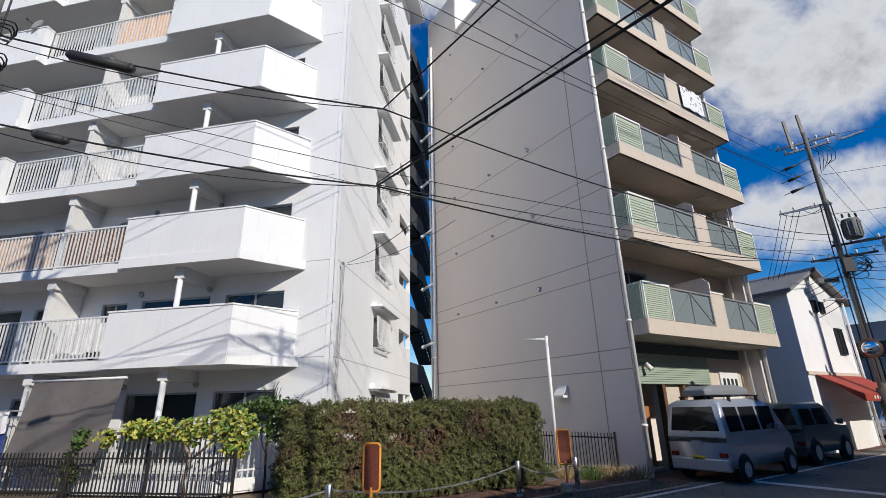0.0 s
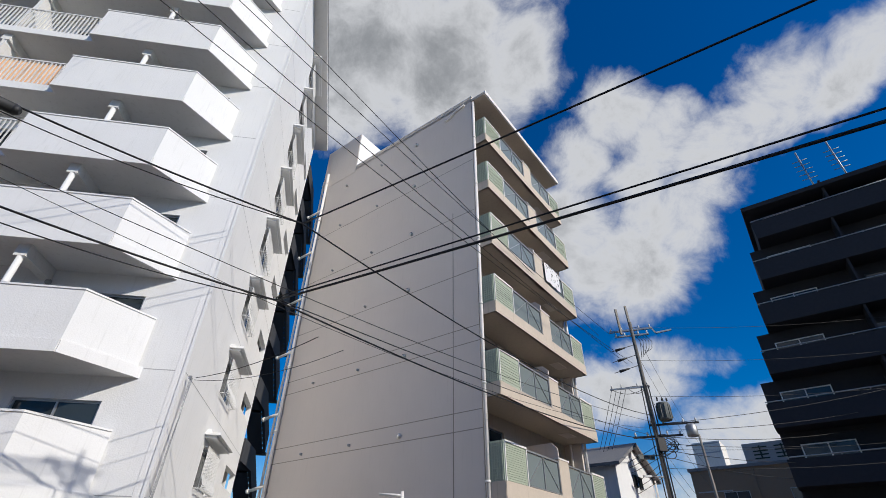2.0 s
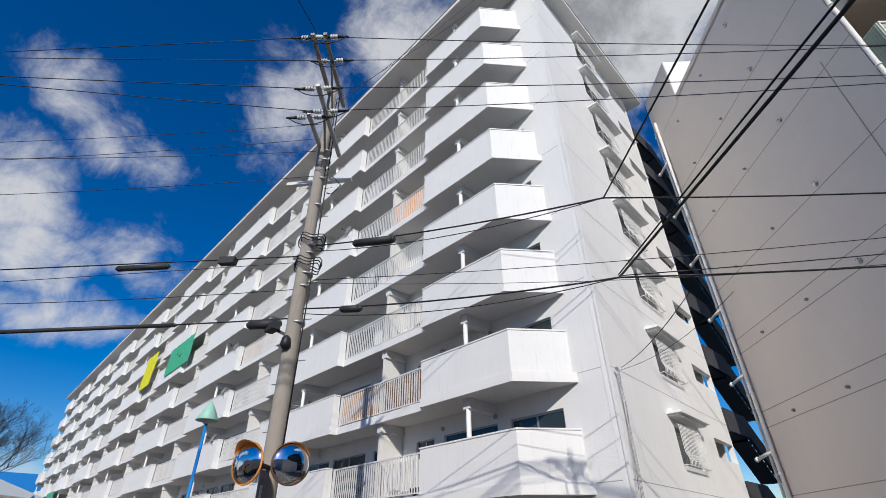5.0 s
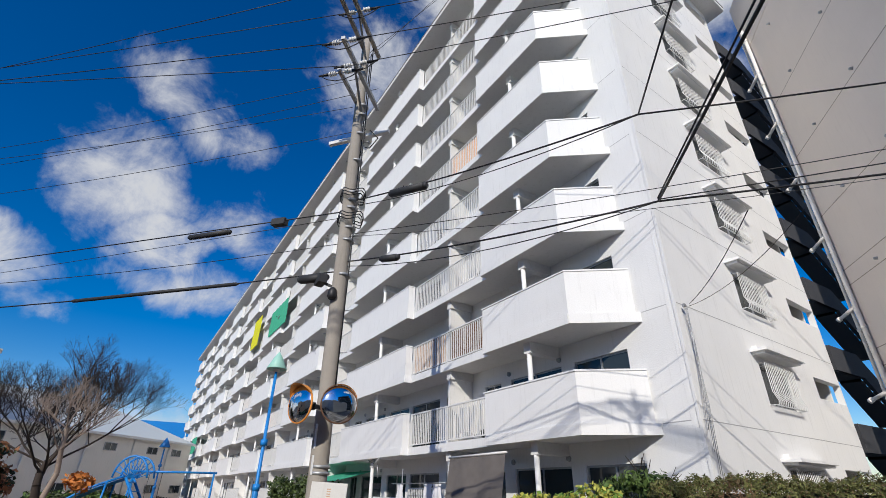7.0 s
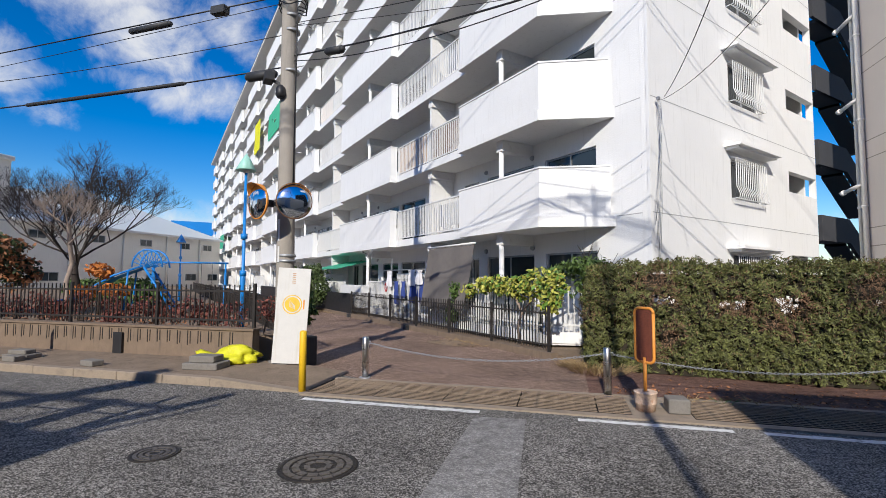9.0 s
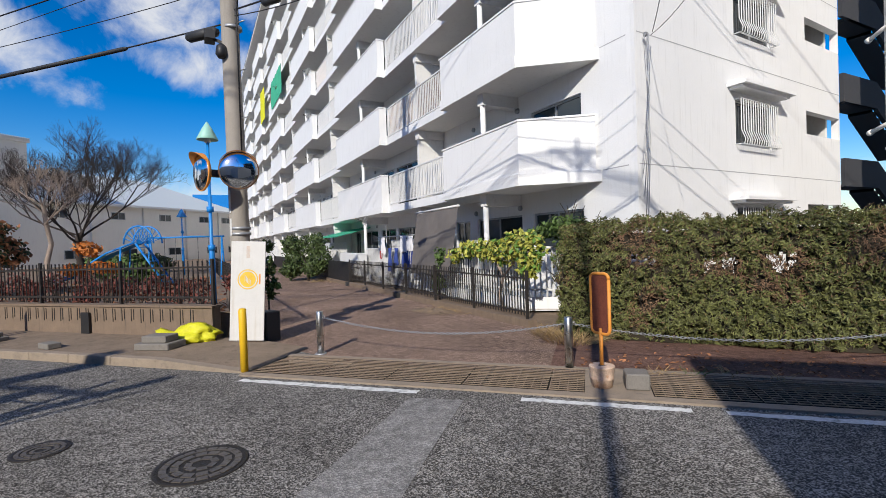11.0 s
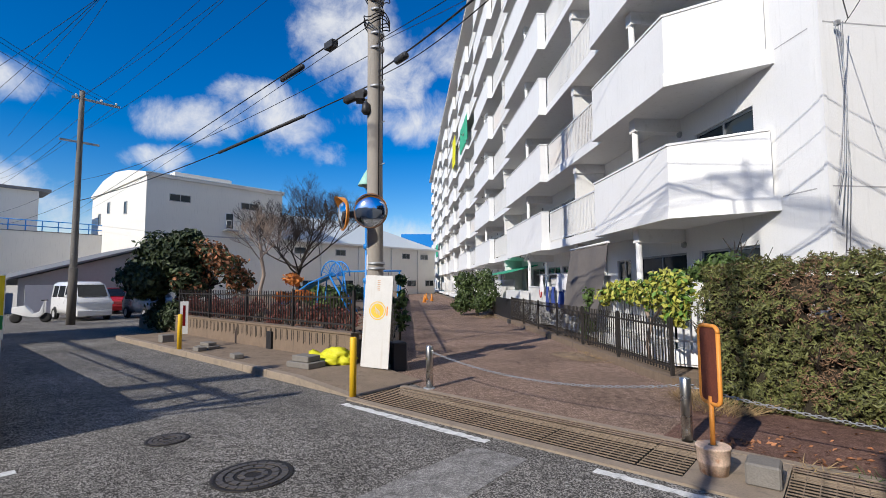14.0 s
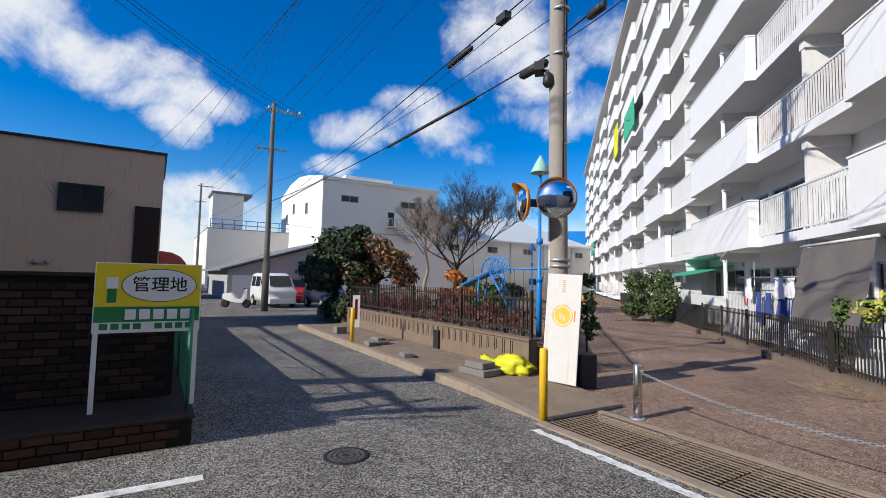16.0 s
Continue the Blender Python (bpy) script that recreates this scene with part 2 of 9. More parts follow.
M = dict(
    asphalt=asphalt("road_asphalt", (0.385, 0.364, 0.334), (0.060, 0.057, 0.052)),
    drive=asphalt("driveway_asphalt", (0.40, 0.285, 0.222), (0.150, 0.102, 0.079)),
    redwalk=asphalt("red_walk", (0.23, 0.14, 0.11), (0.13, 0.075, 0.058)),
    paint=mat("road_paint", (0.68, 0.68, 0.66), 0.7, var=0.3, scale=14, dirt=(0.12, 0.12, 0.115), dirt_amount=1.0, fine=110),
    concrete=mat("pavement_concrete", (0.24, 0.184, 0.134), 0.9, var=0.28, scale=3, dirt=(0.13, 0.105, 0.08), dirt_amount=0.8, bump=0.4, spec=0.15),
    kerb=mat("kerb_concrete", (0.29, 0.233, 0.175), 0.85, var=0.2, dirt=(0.14, 0.12, 0.10), dirt_amount=0.6, bump=0.35),
    retain=mat("retaining_concrete", (0.195, 0.143, 0.102), 0.9, var=0.2, dirt=(0.09, 0.075, 0.06), dirt_amount=0.8, streak=True, bump=0.35),
    soil=mat("park_soil", (0.20, 0.145, 0.10), 0.95, var=0.3, scale=2, dirt=(0.10, 0.075, 0.05), dirt_amount=0.6, bump=0.5),
    white=mat("white_wall_paint", (0.80, 0.80, 0.79), 0.75, var=0.035, scale=1.2, fine=35, bump=0.22, dirt=(0.62, 0.62, 0.60), dirt_amount=0.45, streak=True),
    soffit=mat("white_soffit_paint", (0.74, 0.73, 0.71), 0.8, var=0.05, scale=1.5, bump=0.1, dirt=(0.5, 0.48, 0.45), dirt_amount=0.4),
    joint=mat("wall_joint", (0.42, 0.42, 0.42), 0.8, bump=0.0),
    alum=mat("white_aluminium", (0.70, 0.70, 0.69), 0.45, var=0.05, bump=0.03, spec=0.5),
    steel=mat("stainless_steel", (0.62, 0.61, 0.59), 0.28, metal=1.0, var=0.08, bump=0.04),
    galv=mat("galvanised_steel", (0.40, 0.41, 0.42), 0.5, metal=0.7, var=0.15, bump=0.08),
    dark=mat("black_paint", (0.022, 0.022, 0.024), 0.5, var=0.2, bump=0.05),
    fence=mat("fence_paint", (0.028, 0.025, 0.023), 0.5, var=0.25, bump=0.08, dirt=(0.12, 0.06, 0.03), dirt_amount=0.3),
    cable=mat("black_cable", (0.018, 0.018, 0.02), 0.55, var=0.1, bump=0.0),
    rust=mat("rusty_grating", (0.27, 0.205, 0.15), 0.8, metal=0.25, var=0.35, dirt=(0.10, 0.09, 0.08), dirt_amount=0.7, bump=0.3),
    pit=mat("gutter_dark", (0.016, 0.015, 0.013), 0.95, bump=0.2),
    iron=mat("cast_iron", (0.042, 0.037, 0.032), 0.6, metal=0.5, var=0.3, bump=0.3),
    beige=mat("beige_render", (0.73, 0.655, 0.59), 0.85, var=0.04, scale=0.8, fine=45, bump=0.2, dirt=(0.63, 0.56, 0.50), dirt_amount=0.35, streak=True),
    beige2=mat("beige_trim", (0.58, 0.50, 0.41), 0.75, var=0.06, bump=0.12, dirt=(0.28, 0.23, 0.17), dirt_amount=0.4, streak=True),
    green=mat("green_panel", (0.42, 0.47, 0.37), 0.55, var=0.06, bump=0.04),
    green2=mat("green_siding", (0.34, 0.40, 0.32), 0.55, var=0.08, bump=0.06),
    pipe=mat("white_pipe", (0.80, 0.77, 0.73), 0.5, var=0.06, bump=0.02, dirt=(0.4, 0.36, 0.3), dirt_amount=0.3, streak=True),
    roof=mat("grey_roof", (0.20, 0.20, 0.205), 0.7, var=0.12, bump=0.15),
    polec=mat("pole_concrete", (0.33, 0.30, 0.26), 0.9, var=0.1, dirt=(0.22, 0.2, 0.17), dirt_amount=0.5, streak=True, bump=0.25),
    poleg=mat("pole_grey", (0.17, 0.16, 0.145), 0.9, var=0.15, dirt=(0.10, 0.095, 0.085), dirt_amount=0.6, streak=True, bump=0.25),
    polew=mat("pole_dark", (0.10, 0.09, 0.08), 0.9, var=0.2, bump=0.3),
    yellow=mat("yellow_paint", (0.78, 0.48, 0.02), 0.45, var=0.08, bump=0.04, dirt=(0.45, 0.27, 0.03), dirt_amount=0.4),
    orange=mat("orange_paint", (0.75, 0.29, 0.05), 0.5, var=0.1, bump=0.05, dirt=(0.25, 0.10, 0.03), dirt_amount=0.7),
    rustred=mat("rusted_plate", (0.16, 0.045, 0.025), 0.8, var=0.35, bump=0.2, dirt=(0.07, 0.03, 0.02), dirt_amount=0.7),
    blue=mat("blue_paint", (0.012, 0.22, 0.62), 0.4, var=0.1, bump=0.03),
    mint=mat("mint_shade", (0.33, 0.62, 0.52), 0.45, var=0.08, bump=0.03),
    board=mat("white_board", (0.64, 0.63, 0.60), 0.5, var=0.06, bump=0.05, dirt=(0.50, 0.45, 0.36), dirt_amount=0.45, streak=True),
    bark=mat("tree_bark", (0.046, 0.035, 0.029), 0.95, var=0.3, scale=5, bump=0.6),
    palebark=mat("pale_bark", (0.30, 0.235, 0.19), 0.95, var=0.25, scale=5, bump=0.5),
    hedge=mat("hedge_leaf", (0.122, 0.130, 0.041), 0.55, var=0.35, island=0.65, bump=0.0),
    # near-black brown of the core sheets, painting the hedge's shaded inside
    hedge_shade=mat("hedge_inner_shade", (0.035, 0.028, 0.018), 0.95, var=0.3, bump=0.3),
    hedge_dry=mat("hedge_dry_leaf", (0.20, 0.12, 0.07), 0.8, var=0.25, island=0.4, bump=0.0),
    ever=mat("evergreen_leaf", (0.040, 0.058, 0.022), 0.6, var=0.2, island=0.45, bump=0.0),
    ever2=mat("dark_bush_leaf", (0.062, 0.092, 0.026), 0.6, var=0.2, island=0.5, bump=0.0),
    rusty_leaf=mat("autumn_leaf", (0.31, 0.135, 0.062), 0.75, var=0.2, island=0.5, bump=0.0),
    orange_leaf=mat("orange_leaf", (0.50, 0.17, 0.035), 0.7, var=0.2, island=0.4, bump=0.0),
    red_leaf=mat("red_shrub_leaf", (0.20, 0.065, 0.05), 0.75, var=0.2, island=0.5, bump=0.0),
    vine=mat("vine_leaf", (0.34, 0.34, 0.06), 0.55, var=0.15, island=0.35, bump=0.0),
    vine2=mat("vine_leaf_green", (0.10, 0.19, 0.03), 0.55, var=0.15, island=0.4, bump=0.0),
    bush=mat("bush_leaf", (0.075, 0.125, 0.03), 0.65, var=0.2, island=0.5, bump=0.0),
    drygrass=mat("dry_grass", (0.36, 0.25, 0.12), 0.9, var=0.2, island=0.4, bump=0.0),
    wh_wall=mat("warehouse_panel", (0.76, 0.73, 0.66), 0.7, var=0.04, scale=0.5, bump=0.05, dirt=(0.5, 0.47, 0.42), dirt_amount=0.4, streak=True),
    wh_roof=mat("pale_metal_roof", (0.55, 0.60, 0.62), 0.5, var=0.06, bump=0.05),
    grey_wall=mat("grey_wall", (0.36, 0.36, 0.36), 0.8, var=0.08, bump=0.1),
    brown_wall=mat("stained_tan_render", (0.56, 0.42, 0.31), 0.85, var=0.07, scale=0.7, bump=0.2, dirt=(0.30, 0.235, 0.175), dirt_amount=0.6, streak=True),
    # dark bricks and mortar, deepened past their own brown for the plot's shade
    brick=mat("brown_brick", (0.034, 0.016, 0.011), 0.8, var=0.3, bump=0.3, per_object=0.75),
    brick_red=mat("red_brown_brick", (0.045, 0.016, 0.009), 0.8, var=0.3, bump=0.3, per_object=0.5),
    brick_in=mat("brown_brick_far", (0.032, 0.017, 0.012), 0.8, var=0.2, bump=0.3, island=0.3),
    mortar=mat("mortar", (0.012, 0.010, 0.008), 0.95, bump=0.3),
    # blue-grey tile set very dark, with the block's shade in the colour
    shaded_tile=mat("shaded_blue_grey_tile", (0.042, 0.042, 0.047), 0.9, var=0.15, bump=0.1, spec=0.15),
    brown_tile=mat("brown_tile_wall", (0.25, 0.175, 0.115), 0.75, var=0.08, bump=0.1),
    awning=mat("red_awning", (0.32, 0.05, 0.03), 0.75, var=0.1, bump=0.1, dirt=(0.25, 0.05, 0.04), dirt_amount=0.4),
    silver=mat("silver_car_paint", (0.40, 0.43, 0.48), 0.32, metal=0.4, var=0.03, bump=0.0, coat=0.6),
    jade=mat("grey_green_car_paint", (0.055, 0.095, 0.10), 0.35, var=0.04, bump=0.0, coat=0.6),
    carwhite=mat("white_car_paint", (0.75, 0.75, 0.74), 0.3, var=0.03, bump=0.0, coat=0.6),
    carred=mat("red_car_paint", (0.45, 0.02, 0.02), 0.3, var=0.03, bump=0.0, coat=0.6),
    carnavy=mat("navy_car_paint", (0.02, 0.03, 0.05), 0.3, var=0.03, bump=0.0, coat=0.6),
    rubber=mat("tyre_rubber", (0.02, 0.02, 0.02), 0.8, var=0.2, bump=0.1),
    plastic=mat("dark_plastic", (0.035, 0.036, 0.038), 0.6, var=0.1, bump=0.05),
    whitepl=mat("white_plastic", (0.72, 0.72, 0.70), 0.5, var=0.05, bump=0.02),
    plate=mat("yellow_plate", (0.75, 0.55, 0.03), 0.5, bump=0.0),
    roofbox=mat("grey_roof_box", (0.20, 0.21, 0.22), 0.45, var=0.05, bump=0.02),
    lampred=mat("red_lens", (0.16, 0.008, 0.01), 0.2, var=0.05, bump=0.0),
    signy=mat("sign_yellow", (0.80, 0.62, 0.02), 0.5, var=0.05, bump=0.02),
    signg=mat("sign_green", (0.02, 0.20, 0.06), 0.5, var=0.05, bump=0.02),
    ink=mat("dark_ink", (0.012, 0.03, 0.018), 0.6, var=0.05, bump=0.0),
    screen=mat("grey_shade_cloth", (0.15, 0.135, 0.125), 0.9, var=0.15, bump=0.4, fine=200),
    brownslat=mat("brown_slat", (0.13, 0.065, 0.035), 0.7, var=0.2, bump=0.15),
    tanslat=mat("tan_slat", (0.55, 0.36, 0.23), 0.8, var=0.15, bump=0.2),
    peach=mat("peach_reed", (0.75, 0.46, 0.28), 0.8, var=0.12, bump=0.2),
    cloth=mat("white_laundry", (0.76, 0.75, 0.76), 0.9, var=0.06, bump=0.25),
    clothblue=mat("blue_laundry", (0.04, 0.07, 0.26), 0.9, var=0.1, bump=0.25),
    greennet=mat("green_net", (0.05, 0.36, 0.22), 0.8, var=0.12, bump=0.2),
    yellownet=mat("yellow_cloth", (0.62, 0.60, 0.02), 0.6, var=0.15, bump=0.5, fine=25),
    rim=mat("wheel_rim_paint", (0.55, 0.55, 0.56), 0.35, metal=0.3, var=0.05, bump=0.0),
    trafo=mat("transformer_paint", (0.12, 0.135, 0.13), 0.6, var=0.15, bump=0.05, dirt=(0.12, 0.08, 0.05), dirt_amount=0.5),
    concrete_block=mat("concrete_block", (0.20, 0.185, 0.165), 0.9, var=0.2, bump=0.4, dirt=(0.12, 0.11, 0.095), dirt_amount=0.6),
    bucketm=mat("rusty_white_bucket", (0.64, 0.47, 0.35), 0.7, var=0.35, scale=9, bump=0.2, dirt=(0.44, 0.15, 0.045), dirt_amount=0.95),
    wood=mat("orange_wood", (0.42, 0.16, 0.06), 0.6, var=0.2, bump=0.15),
    greenmesh=mat("green_fence_wire", (0.03, 0.20, 0.12), 0.5, var=0.1, bump=0.0),
    skin=mat("sign_white", (0.78, 0.78, 0.76), 0.5, var=0.03, bump=0.0),
    gold=mat("yellow_sticker", (0.78, 0.50, 0.05), 0.5, var=0.15, bump=0.02, dirt=(0.75, 0.7, 0.55), dirt_amount=0.6),
    stud=mat("worn_iron_stud", (0.13, 0.115, 0.10), 0.5, metal=0.4, var=0.3, bump=0.2),
    # near-black because the stair is backlit; the shade sits in the base colour
    stair_shade=mat("stair_shade_colour", (0.05, 0.05, 0.054), 0.8, var=0.1, bump=0.1),
    farhill=mat("far_hill", (0.10, 0.13, 0.16), 0.9, var=0.1, scale=0.02, bump=0.0),
)


def glass(name, tint, rough=0.05):
    m = bpy.data.materials.new(name)
    m.use_nodes = True
    p = m.node_tree.nodes["Principled BSDF"]
    p.inputs["Base Color"].default_value = (*tint, 1)
    p.inputs["Roughness"].default_value, p.inputs["Specular IOR Level"].default_value = rough, 0.5
    p.inputs["IOR"].default_value = 1.5
    return m


M["glass"] = glass("window_glass", (0.035, 0.045, 0.05))
M["frost"] = glass("frosted_panel", (0.20, 0.235, 0.235), 0.25)
M["carglass"] = glass("car_glass", (0.012, 0.014, 0.016))
M["mirror"] = bpy.data.materials.new("mirror")
M["mirror"].use_nodes = True
_p = M["mirror"].node_tree.nodes["Principled BSDF"]
_p.inputs["Base Color"].default_value = (0.80, 0.83, 0.86, 1)
_p.inputs["Metallic"].default_value, _p.inputs["Roughness"].default_value = 1.0, 0.06

# ---- building helpers ----


def box(bm, x0, x1, y0, y1, z0, z1):
    v = [bm.verts.new((x, y, z)) for z in (z0, z1) for x, y in ((x0, y0), (x1, y0), (x1, y1), (x0, y1))]
    for f in ((3, 2, 1, 0), (4, 5, 6, 7), (0, 1, 5, 4), (1, 2, 6, 5), (2, 3, 7, 6), (3, 0, 4, 7)):
        bm.faces.new([v[i] for i in f])
    return v


def prism(bm, poly, z0, z1):
    """An upright block over a plan given anticlockwise."""
    lo = [bm.verts.new((x, y, z0)) for x, y in poly]
    hi = [bm.verts.new((x, y, z1)) for x, y in poly]
    bm.faces.new(lo[::-1]); bm.faces.new(hi)
    for i in range(len(poly)):
        j = (i + 1) % len(poly)
        bm.faces.new((lo[i], lo[j], hi[j], hi[i]))


def rod(bm, a, b, r, r2=None, seg=8, cap=True):
    """A round bar from a to b."""
    a, b = Vector(a), Vector(b)
    r2 = r if r2 is None else r2
    d = (b - a)
    if d.length < 1e-6:
        return
    q = d.to_track_quat("Z", "Y")
    ra = [bm.verts.new(a + q @ Vector((r * math.cos(k * math.tau / seg), r * math.sin(k * math.tau / seg), 0))) for k in range(seg)]
    rb = [bm.verts.new(b + q @ Vector((r2 * math.cos(k * math.tau / seg), r2 * math.sin(k * math.tau / seg), 0))) for k in range(seg)]
    for k in range(seg):
        j = (k + 1) % seg
        f = bm.faces.new((ra[k], ra[j], rb[j], rb[k])); f.smooth = seg > 4
    if cap:
        bm.faces.new(ra[::-1]); bm.faces.new(rb)


def tube(bm, pts, radii, seg=6):
    """One skin over a bent line; radii: one for all, or one a point."""
    pts = [Vector(q) for q in pts]
    if not isinstance(radii, (list, tuple)):
        radii = [radii] * len(pts)
    rings, ref = [], None
    for k, q in enumerate(pts):
        d = (pts[min(k + 1, len(pts) - 1)] - pts[max(k - 1, 0)]).normalized()
        if ref is None:
            ref = Vector((0, 0, 1)) if abs(d.z) < 0.9 else Vector((1, 0, 0))
        u = (ref - d * ref.dot(d)).normalized()
        w = d.cross(u)
        ref = u
        rings.append([bm.verts.new(q + (u * math.cos(a) + w * math.sin(a)) * radii[k]) for a in [i * math.tau / seg for i in range(seg)]])
    for a, b in zip(rings, rings[1:]):
        for k in range(seg):
            j = (k + 1) % seg
            f = bm.faces.new((a[k], a[j], b[j], b[k])); f.smooth = seg > 4
    bm.faces.new(rings[0][::-1]); bm.faces.new(rings[-1])


def chainrod(bm, pts, r, seg=6):
    tube(bm, pts, r, seg)


def bar(bm, a, b, w, h):
    """A square bar from a to b, w wide and h deep."""
    a, b = Vector(a), Vector(b)
    q = (b - a).to_track_quat("Z", "Y")
    ra = [bm.verts.new(a + q @ Vector((sx * w / 2, sy * h / 2, 0))) for sx, sy in ((-1, -1), (1, -1), (1, 1), (-1, 1))]
    rb = [bm.verts.new(b + q @ Vector((sx * w / 2, sy * h / 2, 0))) for sx, sy in ((-1, -1), (1, -1), (1, 1), (-1, 1))]
    for k in range(4):
        j = (k + 1) % 4
        bm.faces.new((ra[k], ra[j], rb[j], rb[k]))
    bm.faces.new(ra[::-1]); bm.faces.new(rb)


def lathe(bm, prof, seg=20, at=(0, 0, 0), m=None):
    """A turned shape about z from (radius, height) pairs."""
    rings = []
    for r, z in prof:
        ring = []
        for k in range(seg):
            p = Vector((r * math.cos(k * math.tau / seg), r * math.sin(k * math.tau / seg), z))
            p = (m @ p if m else p) + Vector(at)
            ring.append(bm.verts.new(p))
        rings.append(ring)
    for a, b in zip(rings, rings[1:]):
        for k in range(seg):
            j = (k + 1) % seg
            f = bm.faces.new((a[k], a[j], b[j], b[k])); f.smooth = True
    for ring, flip in ((rings[0], True), (rings[-1], False)):
        try:
            bm.faces.new(ring[::-1] if flip else ring)
        except ValueError:
            pass


def mesh_of(name, bm, material, bevel=0.0):
    if bevel:
        bmesh.ops.bevel(bm, geom=list(bm.edges), offset=bevel, segments=1, affect="EDGES", clamp_overlap=True)
    me = bpy.data.meshes.new(name)
    bm.to_mesh(me)
    bm.free()
    me.materials.append(M[material] if isinstance(material, str) else material)
    return me


def part(name, bm, material, parent=None, label="", bevel=0.0, m=None):
    me = bm if isinstance(bm, bpy.types.Mesh) else mesh_of(name, bm, material, bevel)
    ob = new(name, me)
    if parent:
        ob.parent = parent
    if m is not None:
        ob.matrix_basis = m
    if label:
        ob["label"] = label
    return ob


def thing(name, label, category, m=None, group="", kind=""):
    ob = new(name)
    ob.empty_display_size = 0.2
    if m is not None:
        ob.matrix_basis = m
    return tagged(ob, label, category, group, kind)


def solid(name, bm, material, label, category, m=None, group="", kind="", bevel=0.0):
    ob = part(name, bm, material, None, "", bevel, m)
    return tagged(ob, label, category, group, kind)


def BM():
    return bmesh.new()


R2 = math.sqrt(0.5)


def sn(s, n, z=0.0):
    """World place from metres along the street (s) and across it (n)."""
    return Vector(((s - n) * R2, (s + n) * R2, z))


def street(s, n, z=0.0, rz=0.0):
    p = sn(s, n, z)
    return pose(p.x, p.y, p.z, 0, 0, 45 + rz)


STREET = pose(0, 0, 0, 0, 0, 45)


def holed(bm, u0, u1, z0, z1, holes, put, t0, t1):
    """A wall of thickness t0..t1 with real openings (u0, u1, z0, z1); put(u, t, z) gives the place."""
    us = sorted({u0, u1, *[h[0] for h in holes], *[h[1] for h in holes]})
    zs = sorted({z0, z1, *[h[2] for h in holes], *[h[3] for h in holes]})
    inside = lambda u, z: any(h[0] < u < h[1] and h[2] < z < h[3] for h in holes)
    full = [[not inside((a + b) / 2, (c + d) / 2) for c, d in zip(zs, zs[1:])] for a, b in zip(us, us[1:])]
    cache = {}

    def v(u, t, z):
        k = (round(u, 4), t, round(z, 4))
        if k not in cache:
            cache[k] = bm.verts.new(put(u, t, z))
        return cache[k]
    for i, (a, b) in enumerate(zip(us, us[1:])):
        for j, (c, d) in enumerate(zip(zs, zs[1:])):
            if not full[i][j]:
                continue
            bm.faces.new((v(a, t0, c), v(b, t0, c), v(b, t0, d), v(a, t0, d)))
            bm.faces.new((v(a, t1, d), v(b, t1, d), v(b, t1, c), v(a, t1, c)))
            if i == 0 or not full[i - 1][j]:
                bm.faces.new((v(a, t0, c), v(a, t0, d), v(a, t1, d), v(a, t1, c)))
            if i == len(us) - 2 or not full[i + 1][j]:
                bm.faces.new((v(b, t1, c), v(b, t1, d), v(b, t0, d), v(b, t0, c)))
            if j == 0 or not full[i][j - 1]:
                bm.faces.new((v(a, t1, c), v(b, t1, c), v(b, t0, c), v(a, t0, c)))
            if j == len(zs) - 2 or not full[i][j + 1]:
                bm.faces.new((v(a, t0, d), v(b, t0, d), v(b, t1, d), v(a, t1, d)))

# ---- ground and street ----


def sheet(name, poly, z, material, label, category, m=None, thick=0.0):
    bm = BM()
    if thick:
        prism(bm, poly, z - thick, z)
    else:
        bm.faces.new([bm.verts.new((x, y, z)) for x, y in poly])
    return solid(name, bm, material, label, category, m, kind="structure")


bm = BM()
FAR = 1200
G = [[bm.verts.new((x, y, 0.0)) for y in (-FAR, 7.2, 8.14, FAR)] for x in (-FAR, -1.0, 11.5, FAR)]
for a in range(3):
    for b in range(3):
        if (a, b) != (1, 1):
            bm.faces.new((G[a][b], G[a + 1][b], G[a + 1][b + 1], G[a][b + 1]))
solid("ground", bm, "asphalt", "worn grey asphalt road with pale stones showing", "road", STREET, kind="structure")
# the site's own paving, behind the gutter
sheet("driveway", [(-5.55, 5.50 + 0.29), (0.1, 11.45), (-2.0, 13.6), (-5.0, 11.2), (-6.3, 9.5), (-90, 9.5), (-90, 4.95), (-8.2, 4.95), (-7.2, 5.05)], 0.006, "drive",
      "brownish worn asphalt driveway beside the white flats", "driveway")
sheet("red_pavement", [(3.0, 8.2), (11.6, 8.2), (11.6, 9.6), (3.0, 10.2)], 0.010, "redwalk",
      "dull red asphalt strip before the hedge", "pavement", STREET)
sheet("shop_forecourt", [(11.6, 7.35), (32, 7.35), (32, 8.6), (11.6, 8.6)], 0.012, "redwalk",
      "red-brown tiled forecourt under the balconies", "pavement", STREET)


def edge_line(name, s0, s1, n, w):
    bm = BM()
    steps = max(2, int((s1 - s0) / 0.05))
    rnd = random.Random(int(s0 * 100) + 7)
    top, low = [], []
    for k in range(steps + 1):
        s = s0 + (s1 - s0) * k / steps
        top.append(bm.verts.new((s, n + w / 2 + rnd.uniform(-.022, .006), 0.005)))
        low.append(bm.verts.new((s, n - w / 2 + rnd.uniform(-.006, .022), 0.005)))
    for k in range(steps):
        bm.faces.new((low[k], low[k + 1], top[k + 1], top[k]))
    return solid(name, bm, "paint", "worn white painted edge line on asphalt", "road marking", STREET, "edge lines", "structure")


for a, b in ((-0.85, 1.62), (2.8, 4.45), (4.75, 12.6), (12.9, 24.0)):
    edge_line("road_line", a, b, 6.9 if a < 12 else 6.55, 0.125)


